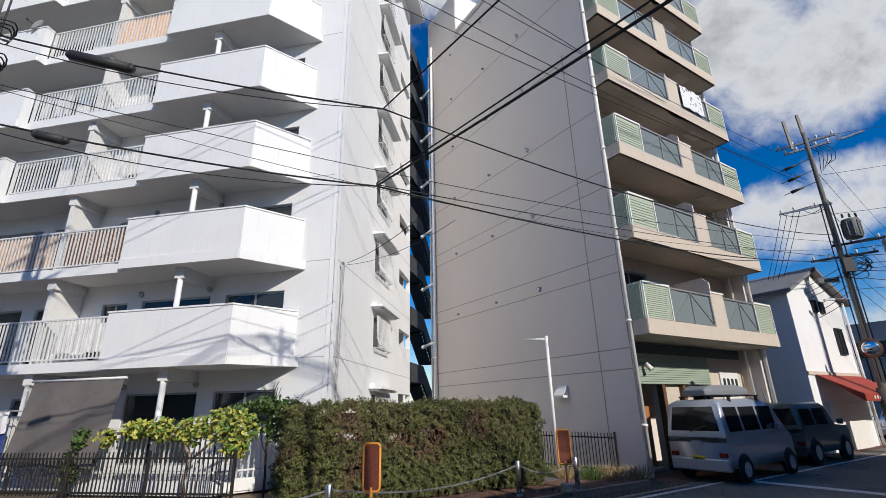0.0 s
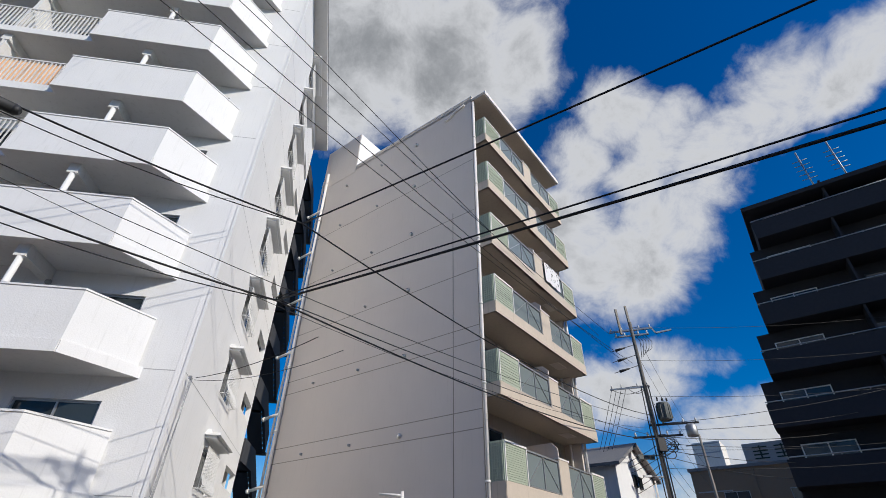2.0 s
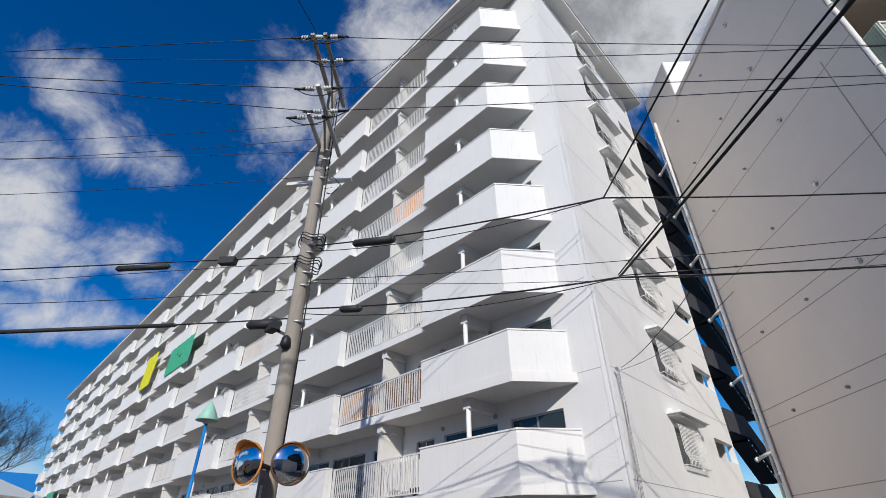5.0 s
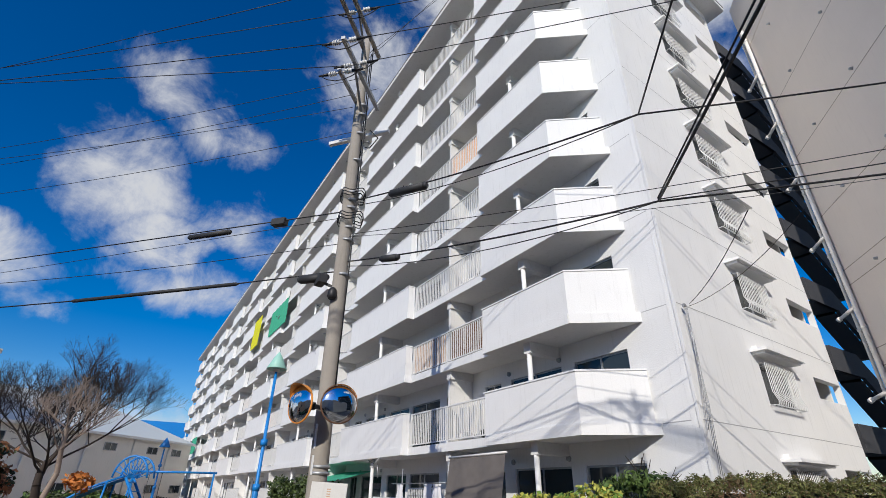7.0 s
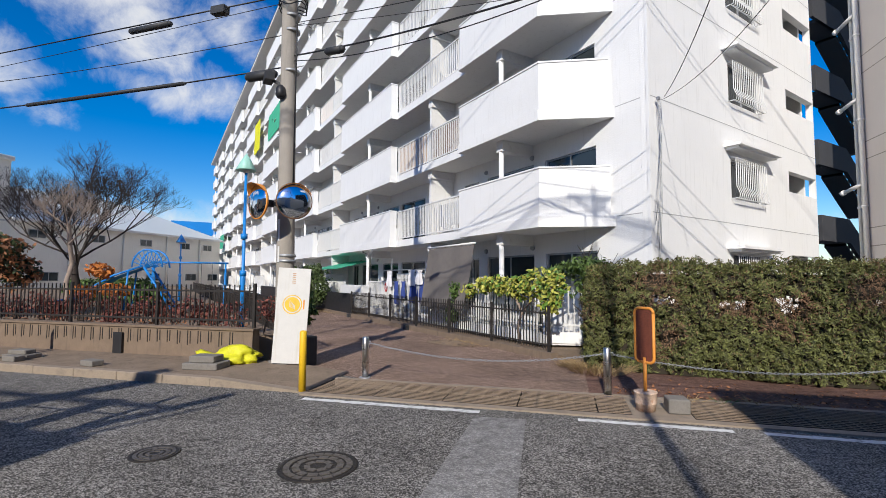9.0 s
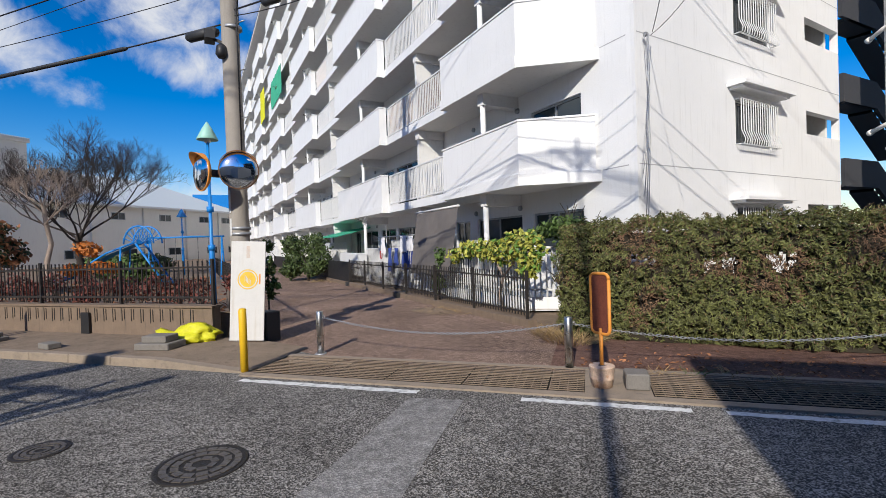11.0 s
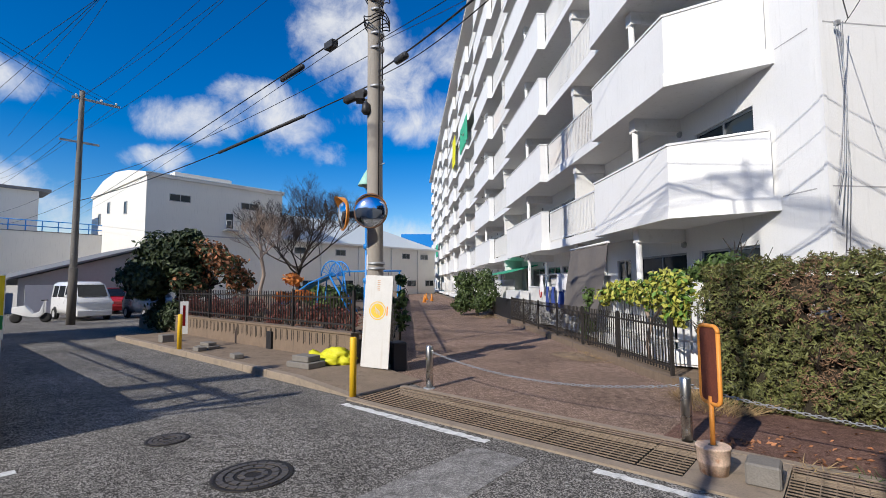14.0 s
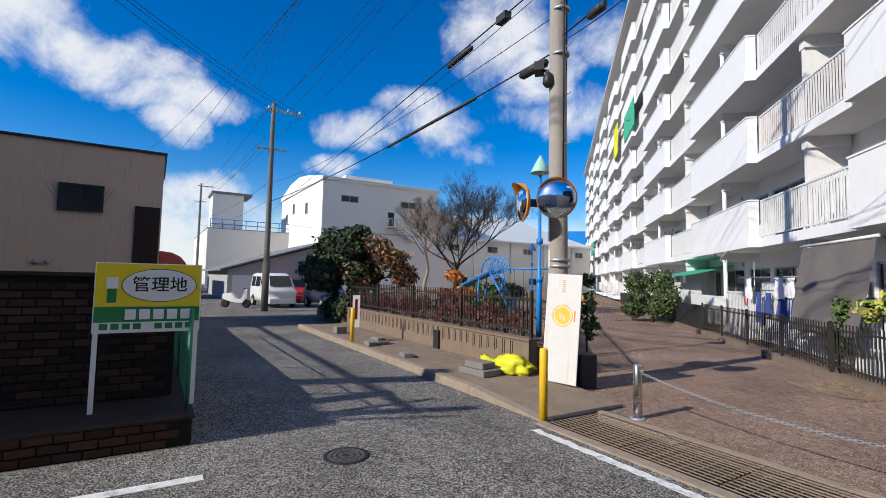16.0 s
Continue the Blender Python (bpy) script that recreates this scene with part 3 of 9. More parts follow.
def cross_line(s, n0, n1, w=0.15):
    bm = BM()
    prism(bm, [(s - w / 2, n0), (s + w / 2, n0), (s + w / 2, n1), (s - w / 2, n1)], 0.001, 0.005)
    solid("road_line", bm, "paint", "worn white painted edge line on asphalt", "road marking", STREET, "edge lines", "structure")


cross_line(-1.2, 1.2, 3.5, 0.12)
cross_line(13.2, 4.0, 6.45, 0.3)
cross_line(27.0, 1.5, 6.3, 0.35)
cross_line(36.0, 1.5, 6.3, 0.35)

# asphalt cracks and a patch
bm = BM()
for (s0, n0, s1, n1) in ((0.4, 6.2, 0.9, 5.0), (-0.5, 5.6, -1.5, 4.6), (1.5, 6.6, 1.25, 5.2)):
    rnd = random.Random(int(s0 * 10) + 3)
    pts = [(s0 + (s1 - s0) * k / 14 + rnd.uniform(-.04, .04), n0 + (n1 - n0) * k / 14 + rnd.uniform(-.03, .03)) for k in range(15)]
    for (a, b), (c, d) in zip(pts, pts[1:]):
        bm.faces.new([bm.verts.new(p) for p in ((a - .003, b, .0045), (a + .003, b, .0045), (c + .003, d, .0045), (c - .003, d, .0045))])
solid("road_crack", bm, "pit", "dark cracks running across the road", "crack", STREET, kind="structure")
bm = BM()
prism(bm, [(1.55, 3.2), (2.35, 3.4), (2.2, 6.75), (1.6, 6.7)], 0.0, 0.004)
solid("road_patch", bm, asphalt("asphalt_patch", (0.36, 0.345, 0.325), (0.17, 0.165, 0.158)), "smoother grey strip of patched asphalt", "road", STREET, kind="structure")

# gutter concrete rim and the raised walk with its kerb
bm = BM()
box(bm, -1.0, 11.5, 7.06, 7.2, -0.1, 0.022)
box(bm, -1.0, 11.5, 8.14, 8.24, -0.1, 0.024)
solid("gutter_rim", bm, "kerb", "grey concrete rim round the gutter gratings", "gutter", STREET, kind="structure")
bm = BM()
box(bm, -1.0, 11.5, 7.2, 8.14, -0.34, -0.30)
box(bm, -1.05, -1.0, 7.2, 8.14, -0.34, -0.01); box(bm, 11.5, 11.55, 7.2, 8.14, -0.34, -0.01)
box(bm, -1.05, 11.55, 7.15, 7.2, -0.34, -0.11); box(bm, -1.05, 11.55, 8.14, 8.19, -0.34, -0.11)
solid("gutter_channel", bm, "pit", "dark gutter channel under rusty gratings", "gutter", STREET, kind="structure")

bm = BM()
bm.faces.new([bm.verts.new(p) for p in ((-2.6, 7.33, .125), (-1.0, 7.33, .02), (-1.0, 8.7, .02), (-2.6, 8.9, .125))])
box(bm, -12.4, -2.6, 7.33, 8.75, -0.1, 0.125)
solid("pavement", bm, "concrete", "stained tan concrete walk behind a low kerb", "pavement", STREET, kind="structure")
for k in range(11):
    s = -2.6 - k * 0.9
    bm = BM()
    box(bm, s - 0.893, s, 7.18, 7.33, -0.1, 0.13 + (0.006 if k % 3 else 0))
    solid("kerb", bm, "kerb", "weathered concrete kerb stone beside the road", "kerb", STREET, "kerb stones", "structure", bevel=0.012)
bm = BM()
vs = [bm.verts.new(p) for p in ((-2.6, 7.18, 0), (-1.0, 7.18, 0), (-1.0, 7.33, 0), (-2.6, 7.33, 0), (-2.6, 7.18, .13), (-1.0, 7.18, .022), (-1.0, 7.33, .022), (-2.6, 7.33, .13))]
for f in ((4, 5, 6, 7), (0, 1, 5, 4), (1, 2, 6, 5), (2, 3, 7, 6), (3, 0, 4, 7)):
    bm.faces.new([vs[i] for i in f])
solid("kerb", bm, "kerb", "sloping end kerb stone dropping to the driveway", "kerb", STREET, "kerb stones", "structure")

# park retaining wall and ground
bm = BM()
box(bm, -12.1, -3.0, 8.72, 8.92, -0.1, 0.66)
rw = solid("retaining_wall", bm, "retain", "low streaked concrete retaining wall of the park", "wall", STREET, kind="structure")
bm = BM()
box(bm, -12.13, -2.97, 8.69, 8.95, 0.66, 0.70)
solid("wall_coping", bm, "retain", "thin concrete coping on the park wall", "coping", STREET, kind="structure")
bm = BM()
box(bm, -88, -8.75, 4.72, 4.92, -0.1, 0.30)
solid("driveway_kerb", bm, "retain", "low concrete kerb between park and driveway", "kerb", kind="structure")
sheet("park_ground", [(-8.8, 4.7), (-88, 4.7), (-88, -20), (-27.5, -7.5), (-18.0, -5.3), (-9.0, 3.6)], 0.5, "soil",
      "bare brown park soil with fallen leaves", "ground", thick=0.55)
bm = BM()
gr = random.Random(31)
k = -11.9
while k < -3.3:
    z0 = 0.36 + gr.uniform(-.02, .03)
    box(bm, k, k + 0.018, 8.714, 8.72, z0, 0.63); box(bm, k + 0.06, k + 0.078, 8.714, 8.72, z0 + .03, 0.62)
    k += 0.24
g_ = part("weep_slot_mass", bm, "pit", rw); g_["kind"] = "stuff"

# ---- the white block of flats ----
YW, YF, STOREY, Z2 = 11.45, 10.10, 2.55, 2.88
BAY, X0, XE, NB = 11.1, -7.55, -98.8, 8
EC, EF = Vector((-5.12, 11.45)), Vector((-5.72, 20.9))
flats = thing("apartment_building", "tall white-painted block of flats with stacked balconies", "apartment building")


def balcony_plan():
    """The slab of one storey, with its deeper solid bays and a canted end."""
    p = [(-6.04, YW), (-7.1, YF)]
    back = [(-6.04, YW)]
    q = [(-6.04, YW)]
    pts = [(-7.1, YF)]
    for k in range(NB + 1):
        c = X0 - BAY * k
        right = -7.1 if k == 0 else c + 3.05
        left = c - 3.05 if k < NB else XE + 2.2
        if k:
            pts += [(right, YF + 0.28), (right, YF)]
        pts += [(left, YF)]
        if k < NB:
            pts += [(left, YF + 0.28)]
    pts += [(XE + 1.1, YW)]
    return [(-6.04, YW)] + pts


plan = balcony_plan()[::-1]
bm = BM(); prism(bm, plan, 0.0, 0.22)
slab_mesh = mesh_of("balcony_slab", bm, "soffit")
# white fascia along the slab edge
bm = BM()
outer = balcony_plan()
for (a, b), (c, d) in zip(outer, outer[1:]):
    v = Vector((c - a, d - b)); ln = v.length
    if ln < 1e-3:
        continue
    nrm = Vector((-v.y, v.x)) / ln
    mid = Vector(((a + c) / 2, (b + d) / 2))
    if nrm.y > 0 and abs(nrm.y) > 0.3:
        nrm = -nrm
    t = 0.035
    e = v / ln * 0.01
    prism(bm, [(a, b), (c, d), (c + nrm.x * t, d + nrm.y * t), (a + nrm.x * t, b + nrm.y * t)], -0.004, 0.25)
bmesh.ops.recalc_face_normals(bm, faces=list(bm.faces))
fascia_mesh = mesh_of("slab_edge", bm, "white")


def parapet_mesh(path, z0=0.25, z1=1.43, t=0.13):
    """A wall with a coping, swept along the plan line; its thickness lies to the right of the way."""
    prof = [(0, z0), (0, z1 - 0.045), (-0.022, z1 - 0.04), (-0.022, z1), (t + 0.022, z1), (t + 0.022, z1 - 0.04), (t, z1 - 0.045), (t, z0)]
    P = [Vector(q) for q in path]
    bm = BM(); rings = []
    for k, q in enumerate(P):
        a = (P[k] - P[k - 1]).normalized() if k else (P[1] - P[0]).normalized()
        b = (P[k + 1] - P[k]).normalized() if k < len(P) - 1 else a
        na, nb = Vector((a.y, -a.x)), Vector((b.y, -b.x))
        m = (na + nb).normalized()
        m = m / max(0.3, m.dot(na))
        rings.append([bm.verts.new((q.x + m.x * o, q.y + m.y * o, z)) for o, z in prof])
    n = len(prof)
    for a, b in zip(rings, rings[1:]):
        for k in range(n):
            j = (k + 1) % n
            bm.faces.new((a[k], a[j], b[j], b[k]))
    bm.faces.new(rings[0][::-1]); bm.faces.new(rings[-1])
    bmesh.ops.recalc_face_normals(bm, faces=list(bm.faces))
    return mesh_of("parapet", bm, "white")


# canted end: the parapet drops in a short curve to the wall
def canted_parapet():
    path = [(X0 - 3.05, YF + 0.28), (X0 - 3.05, YF), (-7.1, YF), (-6.10, YW - 0.08)]
    return parapet_mesh([(x, y) for x, y in path][::-1], t=0.13)


end_parapet = canted_parapet()
mid_parapet = parapet_mesh([(3.05, 0.28), (3.05, 0.0), (-3.05, 0.0), (-3.05, 0.28)])
far_parapet = parapet_mesh([(3.05, 0.28), (3.05, 0.0), (-1.4, 0.0), (-2.45, 1.25)])


def rail_mesh(length, z0=0.32, z1=1.40, step=0.118):
    bm = BM()
    box(bm, -length / 2, length / 2, -0.025, 0.025, z1 - 0.045, z1)
    box(bm, -length / 2, length / 2, -0.02, 0.02, z0, z0 + 0.035)
    for x in (-length / 2 + 0.03, 0, length / 2 - 0.03):
        box(bm, x - 0.03, x + 0.03, -0.018, 0.018, z0 - 0.09, z1 - 0.03)
    return mesh_of("railing", bm, "alum")


def rail_bars(length, z0=0.32, z1=1.40, step=0.118):
    bm = BM()
    n = int(length / step)
    for k in range(1, n):
        x = -length / 2 + length * k / n
        w = 0.024 if k % 10 == 0 else 0.0135
        box(bm, x - w, x + w, -0.015, 0.015, z0 + 0.01, z1 - 0.045)
    return mesh_of("bar_infill", bm, "alum")


rail = rail_mesh(5.0)
bars = rail_bars(5.0)
bm = BM(); box(bm, -0.0135, 0.0135, -0.015, 0.015, 0.33, 1.355)
one_bar = mesh_of("baluster", bm, "alum")
bm = BM(); rod(bm, (0, 0, 0.22), (0, 0, STOREY), 0.07, seg=12)
post_mesh = mesh_of("column", bm, "white")
bm = BM()
box(bm, -0.13, 0.13, 0.0, YW - YF - 0.25, STOREY - 0.30, STOREY)
beam_mesh = mesh_of("beam", bm, "soffit")
bm = BM()
box(bm, -0.06, 0.06, 0.0, YW - YF - 0.42, 0.22, STOREY)
box(bm, -0.13, 0.13, -0.02, YW - YF - 0.42, STOREY - 0.28, STOREY - 0.002)
part_mesh = mesh_of("partition", bm, "soffit")

# window wall of one storey, doors and windows as real openings
holes, panes = [], []
for k in range(NB + 1):
    c = X0 - BAY * k
    for dx, w, a, b in ((0.0, 1.75, 1.0, 2.02), (-2.35, 2.2, 0.28, 2.02), (-4.35, 0.85, 0.28, 2.0), (-6.75, 0.85, 0.28, 2.0), (-8.75, 2.2, 0.28, 2.02)):
        x = c + dx + (0.1 if dx == 0.0 else 0)
        if x - w / 2 < XE + 1.2 or x + w / 2 > -6.3:
            continue
        holes.append((x - w / 2, x + w / 2, a, b))
bm = BM()
holed(bm, XE, -5.3, 0.0, STOREY, holes, lambda u, t, z: (u, t, z), YW, YW + 0.18)
wall_mesh = mesh_of("front_wall", bm, "white")


def window_mesh(w, h):
    bm = BM()
    f = 0.05
    for x0, x1 in ((-w / 2, -w / 2 + f), (w / 2 - f, w / 2), (-f / 2, f / 2)):
        box(bm, x0, x1, 0.05, 0.11, 0, h)
    for z0, z1 in ((0, f), (h - f, h)):
        box(bm, -w / 2 + f, w / 2 - f, 0.055, 0.105, z0, z1)
    return mesh_of("window_frame", bm, "galv")


def pane_mesh(w, h):
    bm = BM(); box(bm, -w / 2 + 0.05, w / 2 - 0.05, 0.075, 0.085, 0.05, h - 0.05)
    return mesh_of("pane", bm, "glass")


wm = {}
bm = BM(); box(bm, XE, XE + 0.2, YW + 0.2, 20.8, 0, 23.3)
part("end_wall", bm, "white", flats)
bm = BM(); box(bm, XE + 0.3, -6.0, YW + 2.2, YW + 2.3, 0, 23.2)
part("inner_wall", bm, "white", flats)
for fl in range(1, 10):
    z = Z2 + STOREY * (fl - 2)
    base = 0.33 if fl == 1 else z
    part("front_wall", wall_mesh, None, flats, m=pose(0, 0, z))
    part("balcony_slab", slab_mesh, None, flats, m=pose(0, 0, z if fl > 1 else 0.15))
    part("slab_edge", fascia_mesh, None, flats, m=pose(0, 0, z if fl > 1 else 0.2))
    for h in holes:
        w, hh = round(h[1] - h[0], 3), round(h[3] - h[2], 3)
        if h[0] < -60 and hh < 1.2:
            continue
        if (w, hh) not in wm:
            wm[w, hh] = (window_mesh(w, hh), pane_mesh(w, hh))
        fr = part("window", wm[w, hh][0], None, flats, m=pose((h[0] + h[1]) / 2, YW, z + h[2]))
        part("pane", wm[w, hh][1], None, fr)
    for k in range(NB + 1):
        c = X0 - BAY * k
        cc = -8.95 if k == 0 else c
        part("column", post_mesh, None, flats, m=pose(cc, YF + 0.32, z))
        part("beam", beam_mesh, None, flats, m=pose(cc, YF + 0.25, z))
        if fl > 1:
            if k == 0:
                part("parapet", end_parapet, None, flats, m=pose(0, 0, z))
            elif k < NB:
                part("parapet", mid_parapet, None, flats, m=pose(c, YF, z))
            else:
                part("parapet", far_parapet, None, flats, m=pose(c, YF, z))
        if k < NB:
            x = c - BAY / 2
            part("partition", part_mesh, None, flats, m=pose(x, YF + 0.40, z))
            rl = part("railing", rail, None, flats, m=pose(x, YF + 0.34, z if fl > 1 else z + 0.12))
            if k == 0 and 2 <= fl <= 7:
                for q in range(1, 42):
                    part("baluster", one_bar, None, rl, m=pose(-2.5 + 5.0 * q / 42, 0, 0))
            else:
                part("bar_infill", bars, None, rl)["kind"] = "stuff"
# gable wall with its windows and the open gallery ends
GD = (EF - EC).normalized()
GN = Vector((GD.y, -GD.x))
GL = (EF - EC).length
gable = lambda u, t, z: (EC.x + GD.x * u - GN.x * t, EC.y + GD.y * u - GN.y * t, z)
ghol = []
for fl in range(1, 10):
    z = Z2 + STOREY * (fl - 2)
    ghol.append((3.62, 5.32, z + 0.87, z + 1.93) if fl > 1 else (3.62, 5.32, 1.3, 2.3))
    ghol.append((7.28, GL - 0.02, z + 1.45, z + 2.08))
ROOFZ = Z2 + STOREY * 8 + 0.1
bm = BM()
holed(bm, 0.0, GL, 0.0, ROOFZ, ghol, gable, 0.0, 0.2)
part("gable_wall", bm, "white", flats)
bm = BM()
prism(bm, [(XE, YW), (-5.12, YW), (-5.7, YW + 0.21), (XE, YW + 0.21)], ROOFZ - 0.3, ROOFZ)
part("eaves_wall", bm, "white", flats)
# painted joints on the gable
bm = BM()
for fl in range(2, 10):
    z = Z2 + STOREY * (fl - 2) + 0.22
    q = [gable(0.0, -0.003, z), gable(GL, -0.003, z), gable(GL, -0.003, z + 0.02), gable(0.0, -0.003, z + 0.02)]
    bm.faces.new([bm.verts.new(p) for p in q])
    q = [(-6.0, YW - 0.003, z), (-5.12, YW - 0.003, z), (-5.12, YW - 0.003, z + 0.02), (-6.0, YW - 0.003, z + 0.02)]
    bm.faces.new([bm.verts.new(p) for p in q])
part("wall_joint", bm, "joint", flats)
bm = BM()
for u in (2.9, 6.7):
    q = [gable(u, -0.003, 0.5), gable(u + 0.025, -0.003, 0.5), gable(u + 0.025, -0.003, ROOFZ), gable(u, -0.003, ROOFZ)]
    bm.faces.new([bm.verts.new(p) for p in q])
box(bm, -5.165, -5.10, YW - 0.03, YW + 0.03, 0, ROOFZ)
part("corner_bead", bm, "white", flats)
# roof with wide eaves
bm = BM()
prism(bm, [(XE - 0.6, 9.75), (-6.9, 9.75), (-4.55, 11.6), (-5.05, 21.6), (XE - 0.6, 21.6)], ROOFZ, ROOFZ + 0.22)
part("roof", bm, "soffit", flats, "grey-white concrete roof slab with wide eaves")
bm = BM()
prism(bm, [(XE - 0.62, 9.73), (-6.89, 9.73), (-4.53, 11.59), (-5.03, 21.62), (XE - 0.62, 21.62)], ROOFZ + 0.22, ROOFZ + 0.28)
part("roof_edge", bm, "roof", flats)
# window hoods, grilles and panes on the gable
GROT = math.degrees(math.atan2(GD.y, GD.x))


def hood_mesh():
    bm = BM()
    box(bm, -1.2, 1.2, -0.42, 0.0, 0.06, 0.13)
    box(bm, -1.12, 1.12, -0.32, 0.0, 0.0, 0.06)
    box(bm, -1.0, 1.0, -0.12, 0.0, 0.13, 0.24)
    return mesh_of("window_hood", bm, "white")


def grille_mesh():
    bm = BM()
    for z in (0.0, 1.05):
        chainrod(bm, [(-0.87, 0, z), (-0.87, -0.14, z), (0.87, -0.14, z), (0.87, 0, z)], 0.014, 5)
    for k in range(17):
        x = -0.87 + 1.74 * k / 16
        chainrod(bm, [(x, -0.14, 1.05), (x, -0.14, 0.32), (x, -0.22, 0.1), (x, -0.20, 0.0), (x, -0.14, 0.0)], 0.011, 5)
    return mesh_of("window_grille", bm, "alum")


hood, grille = hood_mesh(), grille_mesh()
gw = window_mesh(1.7, 1.06), pane_mesh(1.7, 1.06)
for fl in range(1, 10):
    z = Z2 + STOREY * (fl - 2)
    mid = gable(4.47, 0.0, 0)
    zz = z + 0.87 if fl > 1 else 1.27
    part("window_hood", hood, None, flats, m=pose(mid[0], mid[1], z + 2.1 if fl > 1 else 2.38, 0, 0, GROT))
    part("window_grille", grille, None, flats, m=pose(mid[0], mid[1], zz, 0, 0, GROT))
    fr = part("window", gw[0], None, flats, m=pose(mid[0], mid[1], zz, 0, 0, GROT))
    part("pane", gw[1], None, fr)
    # gallery floor and inner wall behind the open end
    bm = BM()
    a, b = gable(7.28, 0.21, 0), gable(GL, 0.21, 0)
    prism(bm, [(a[0], a[1]), (b[0], b[1]), (-30, b[1]), (-30, a[1])], z, z + 0.16)
    part("gallery_floor", bm, "soffit", flats)
    bm = BM(); box(bm, XE + 0.3, -5.95, 20.72, 20.86, z + 0.16, z + 1.3)
    part("gallery_parapet", bm, "white", flats)
    # wall added above the parapet to block sky, so the openings go dark
    bm = BM(); box(bm, -34, -5.96, 20.62, 20.72, z + 0.16, z + STOREY)
    part("gallery_screen", bm, "soffit", flats)
bm = BM()
a = gable(7.15, 0.21, 0)
box(bm, -40, a[0], a[1], a[1] + 0.12, 0, ROOFZ)
part("gallery_wall", bm, "soffit", flats)

# outside stair behind the gallery; the block's shade is put into its colour
stair = thing("fire_escape", "outside staircase with solid parapets, backlit shade put into its colour", "staircase")
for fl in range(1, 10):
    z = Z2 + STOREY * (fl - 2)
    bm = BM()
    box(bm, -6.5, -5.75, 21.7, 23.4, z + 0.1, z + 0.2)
    part("landing", bm, "stair_shade", stair)
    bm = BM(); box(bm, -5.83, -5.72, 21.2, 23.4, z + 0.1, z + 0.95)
    part("landing_parapet", bm, "stair_shade", stair)
    bm = BM()
    prof = [(23.4, z + 0.2)]
    for t in range(8):
        prof += [(23.4 + t * 0.27, z + 0.2 - (t + 1) * 0.17), (23.4 + (t + 1) * 0.27, z + 0.2 - (t + 1) * 0.17)]
    prof += [(25.56, z - 1.36), (23.4, z + 0.0)]
    a_ = [bm.verts.new((-6.5, q[0], q[1])) for q in prof]; b_ = [bm.verts.new((-5.84, q[0], q[1])) for q in prof]
    bm.faces.new(a_); bm.faces.new(b_[::-1])
    for q in range(len(prof)):
        w_ = (q + 1) % len(prof)
        bm.faces.new((a_[q], b_[q], b_[w_], a_[w_]))
    bmesh.ops.recalc_face_normals(bm, faces=list(bm.faces))
    part("flight", bm, "stair_shade", stair)
    bm = BM()
    vs = [(-5.72, 23.4, z + 0.95), (-5.72, 25.6, z - 0.42), (-5.72, 25.6, z - 1.25), (-5.72, 23.4, z + 0.1)]
    w1 = [bm.verts.new(p) for p in vs]
    w2 = [bm.verts.new((-5.84, p[1], p[2])) for p in vs]
    bm.faces.new(w1); bm.faces.new(w2[::-1])
    for i in range(4):
        j = (i + 1) % 4
        bm.faces.new((w1[i], w2[i], w2[j], w1[j]))
    part("flight_parapet", bm, "stair_shade", stair)
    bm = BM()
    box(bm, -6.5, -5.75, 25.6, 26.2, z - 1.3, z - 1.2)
    part("landing", bm, "stair_shade", stair)

# ---- the beige block beside it ----
BA = 44.3
BW = (2.42, 14.2)
BF = pose(BW[0], BW[1], 0, 0, 0, BA)     # x along the street front, y into the block
BB = thing("beige_apartment_building", "tall narrow beige block of flats with green balcony panels", "apartment building", BF)
BTOP, BDEP, BWID = 20.55, 10.1, 7.55
bm = BM()
box(bm, 0.0, 0.22, 0.0, BDEP, 0.0, BTOP - 0.25)
box(bm, 0.0, 0.24, -0.02, BDEP * 0.76, BTOP - 0.25, BTOP)
part("side_wall", bm, "beige", BB)
bm = BM()
for zl in (2.72, 3.28, 5.45, 6.0, 8.2, 8.75, 10.95, 13.7, 16.45):
    box(bm, -0.004, 0.0, 0.0, BDEP, zl, zl + 0.028)
for y in (1.05,):
    box(bm, -0.005, 0.0, y, y + 0.03, 0.0, 14)
part("wall_joint", bm, mat("beige_joint", (0.36, 0.315, 0.265), 0.9, bump=0.0), BB)
bm = BM()
box(bm, 0.22, BWID, BDEP - 0.2, BDEP, 0, BTOP - 0.3)
box(bm, BWID - 0.22, BWID, 0.05, BDEP - 0.2, 0, BTOP - 0.3)
part("rear_wall", bm, "beige", BB)
# window wall behind the balconies
FLZ = [3.6 + 2.745 * k for k in range(6)]
fh = []
for z in FLZ:
    fh += [(0.75, 2.45, z + 0.4, z + 2.3), (4.6, 6.3, z + 0.4, z + 2.3)]
fh += [(0.35, 2.05, 0.08, 2.35), (3.9, 5.1, 0.1, 2.55)]
bm = BM()
holed(bm, 0.22, BWID - 0.22, 0.0, BTOP - 0.3, fh, lambda u, t, z: (u, t, z), 0.75, 0.95)
part("front_wall", bm, "beige2", BB)
for h in fh[:-2]:
    w, hh = h[1] - h[0], h[3] - h[2]
    fr = part("window", window_mesh(w, hh), None, BB, m=pose((h[0] + h[1]) / 2, 0.75, h[2]))
    part("pane", pane_mesh(w, hh), None, fr)
bm = BM(); box(bm, 0.24, BWID - 0.24, 2.4, 2.5, 0.0, BTOP - 0.5)
part("inner_wall", bm, "beige", BB)
bm = BM()
box(bm, 0.0, BWID, -0.75, BDEP * 0.76, BTOP - 0.28, BTOP - 0.12)
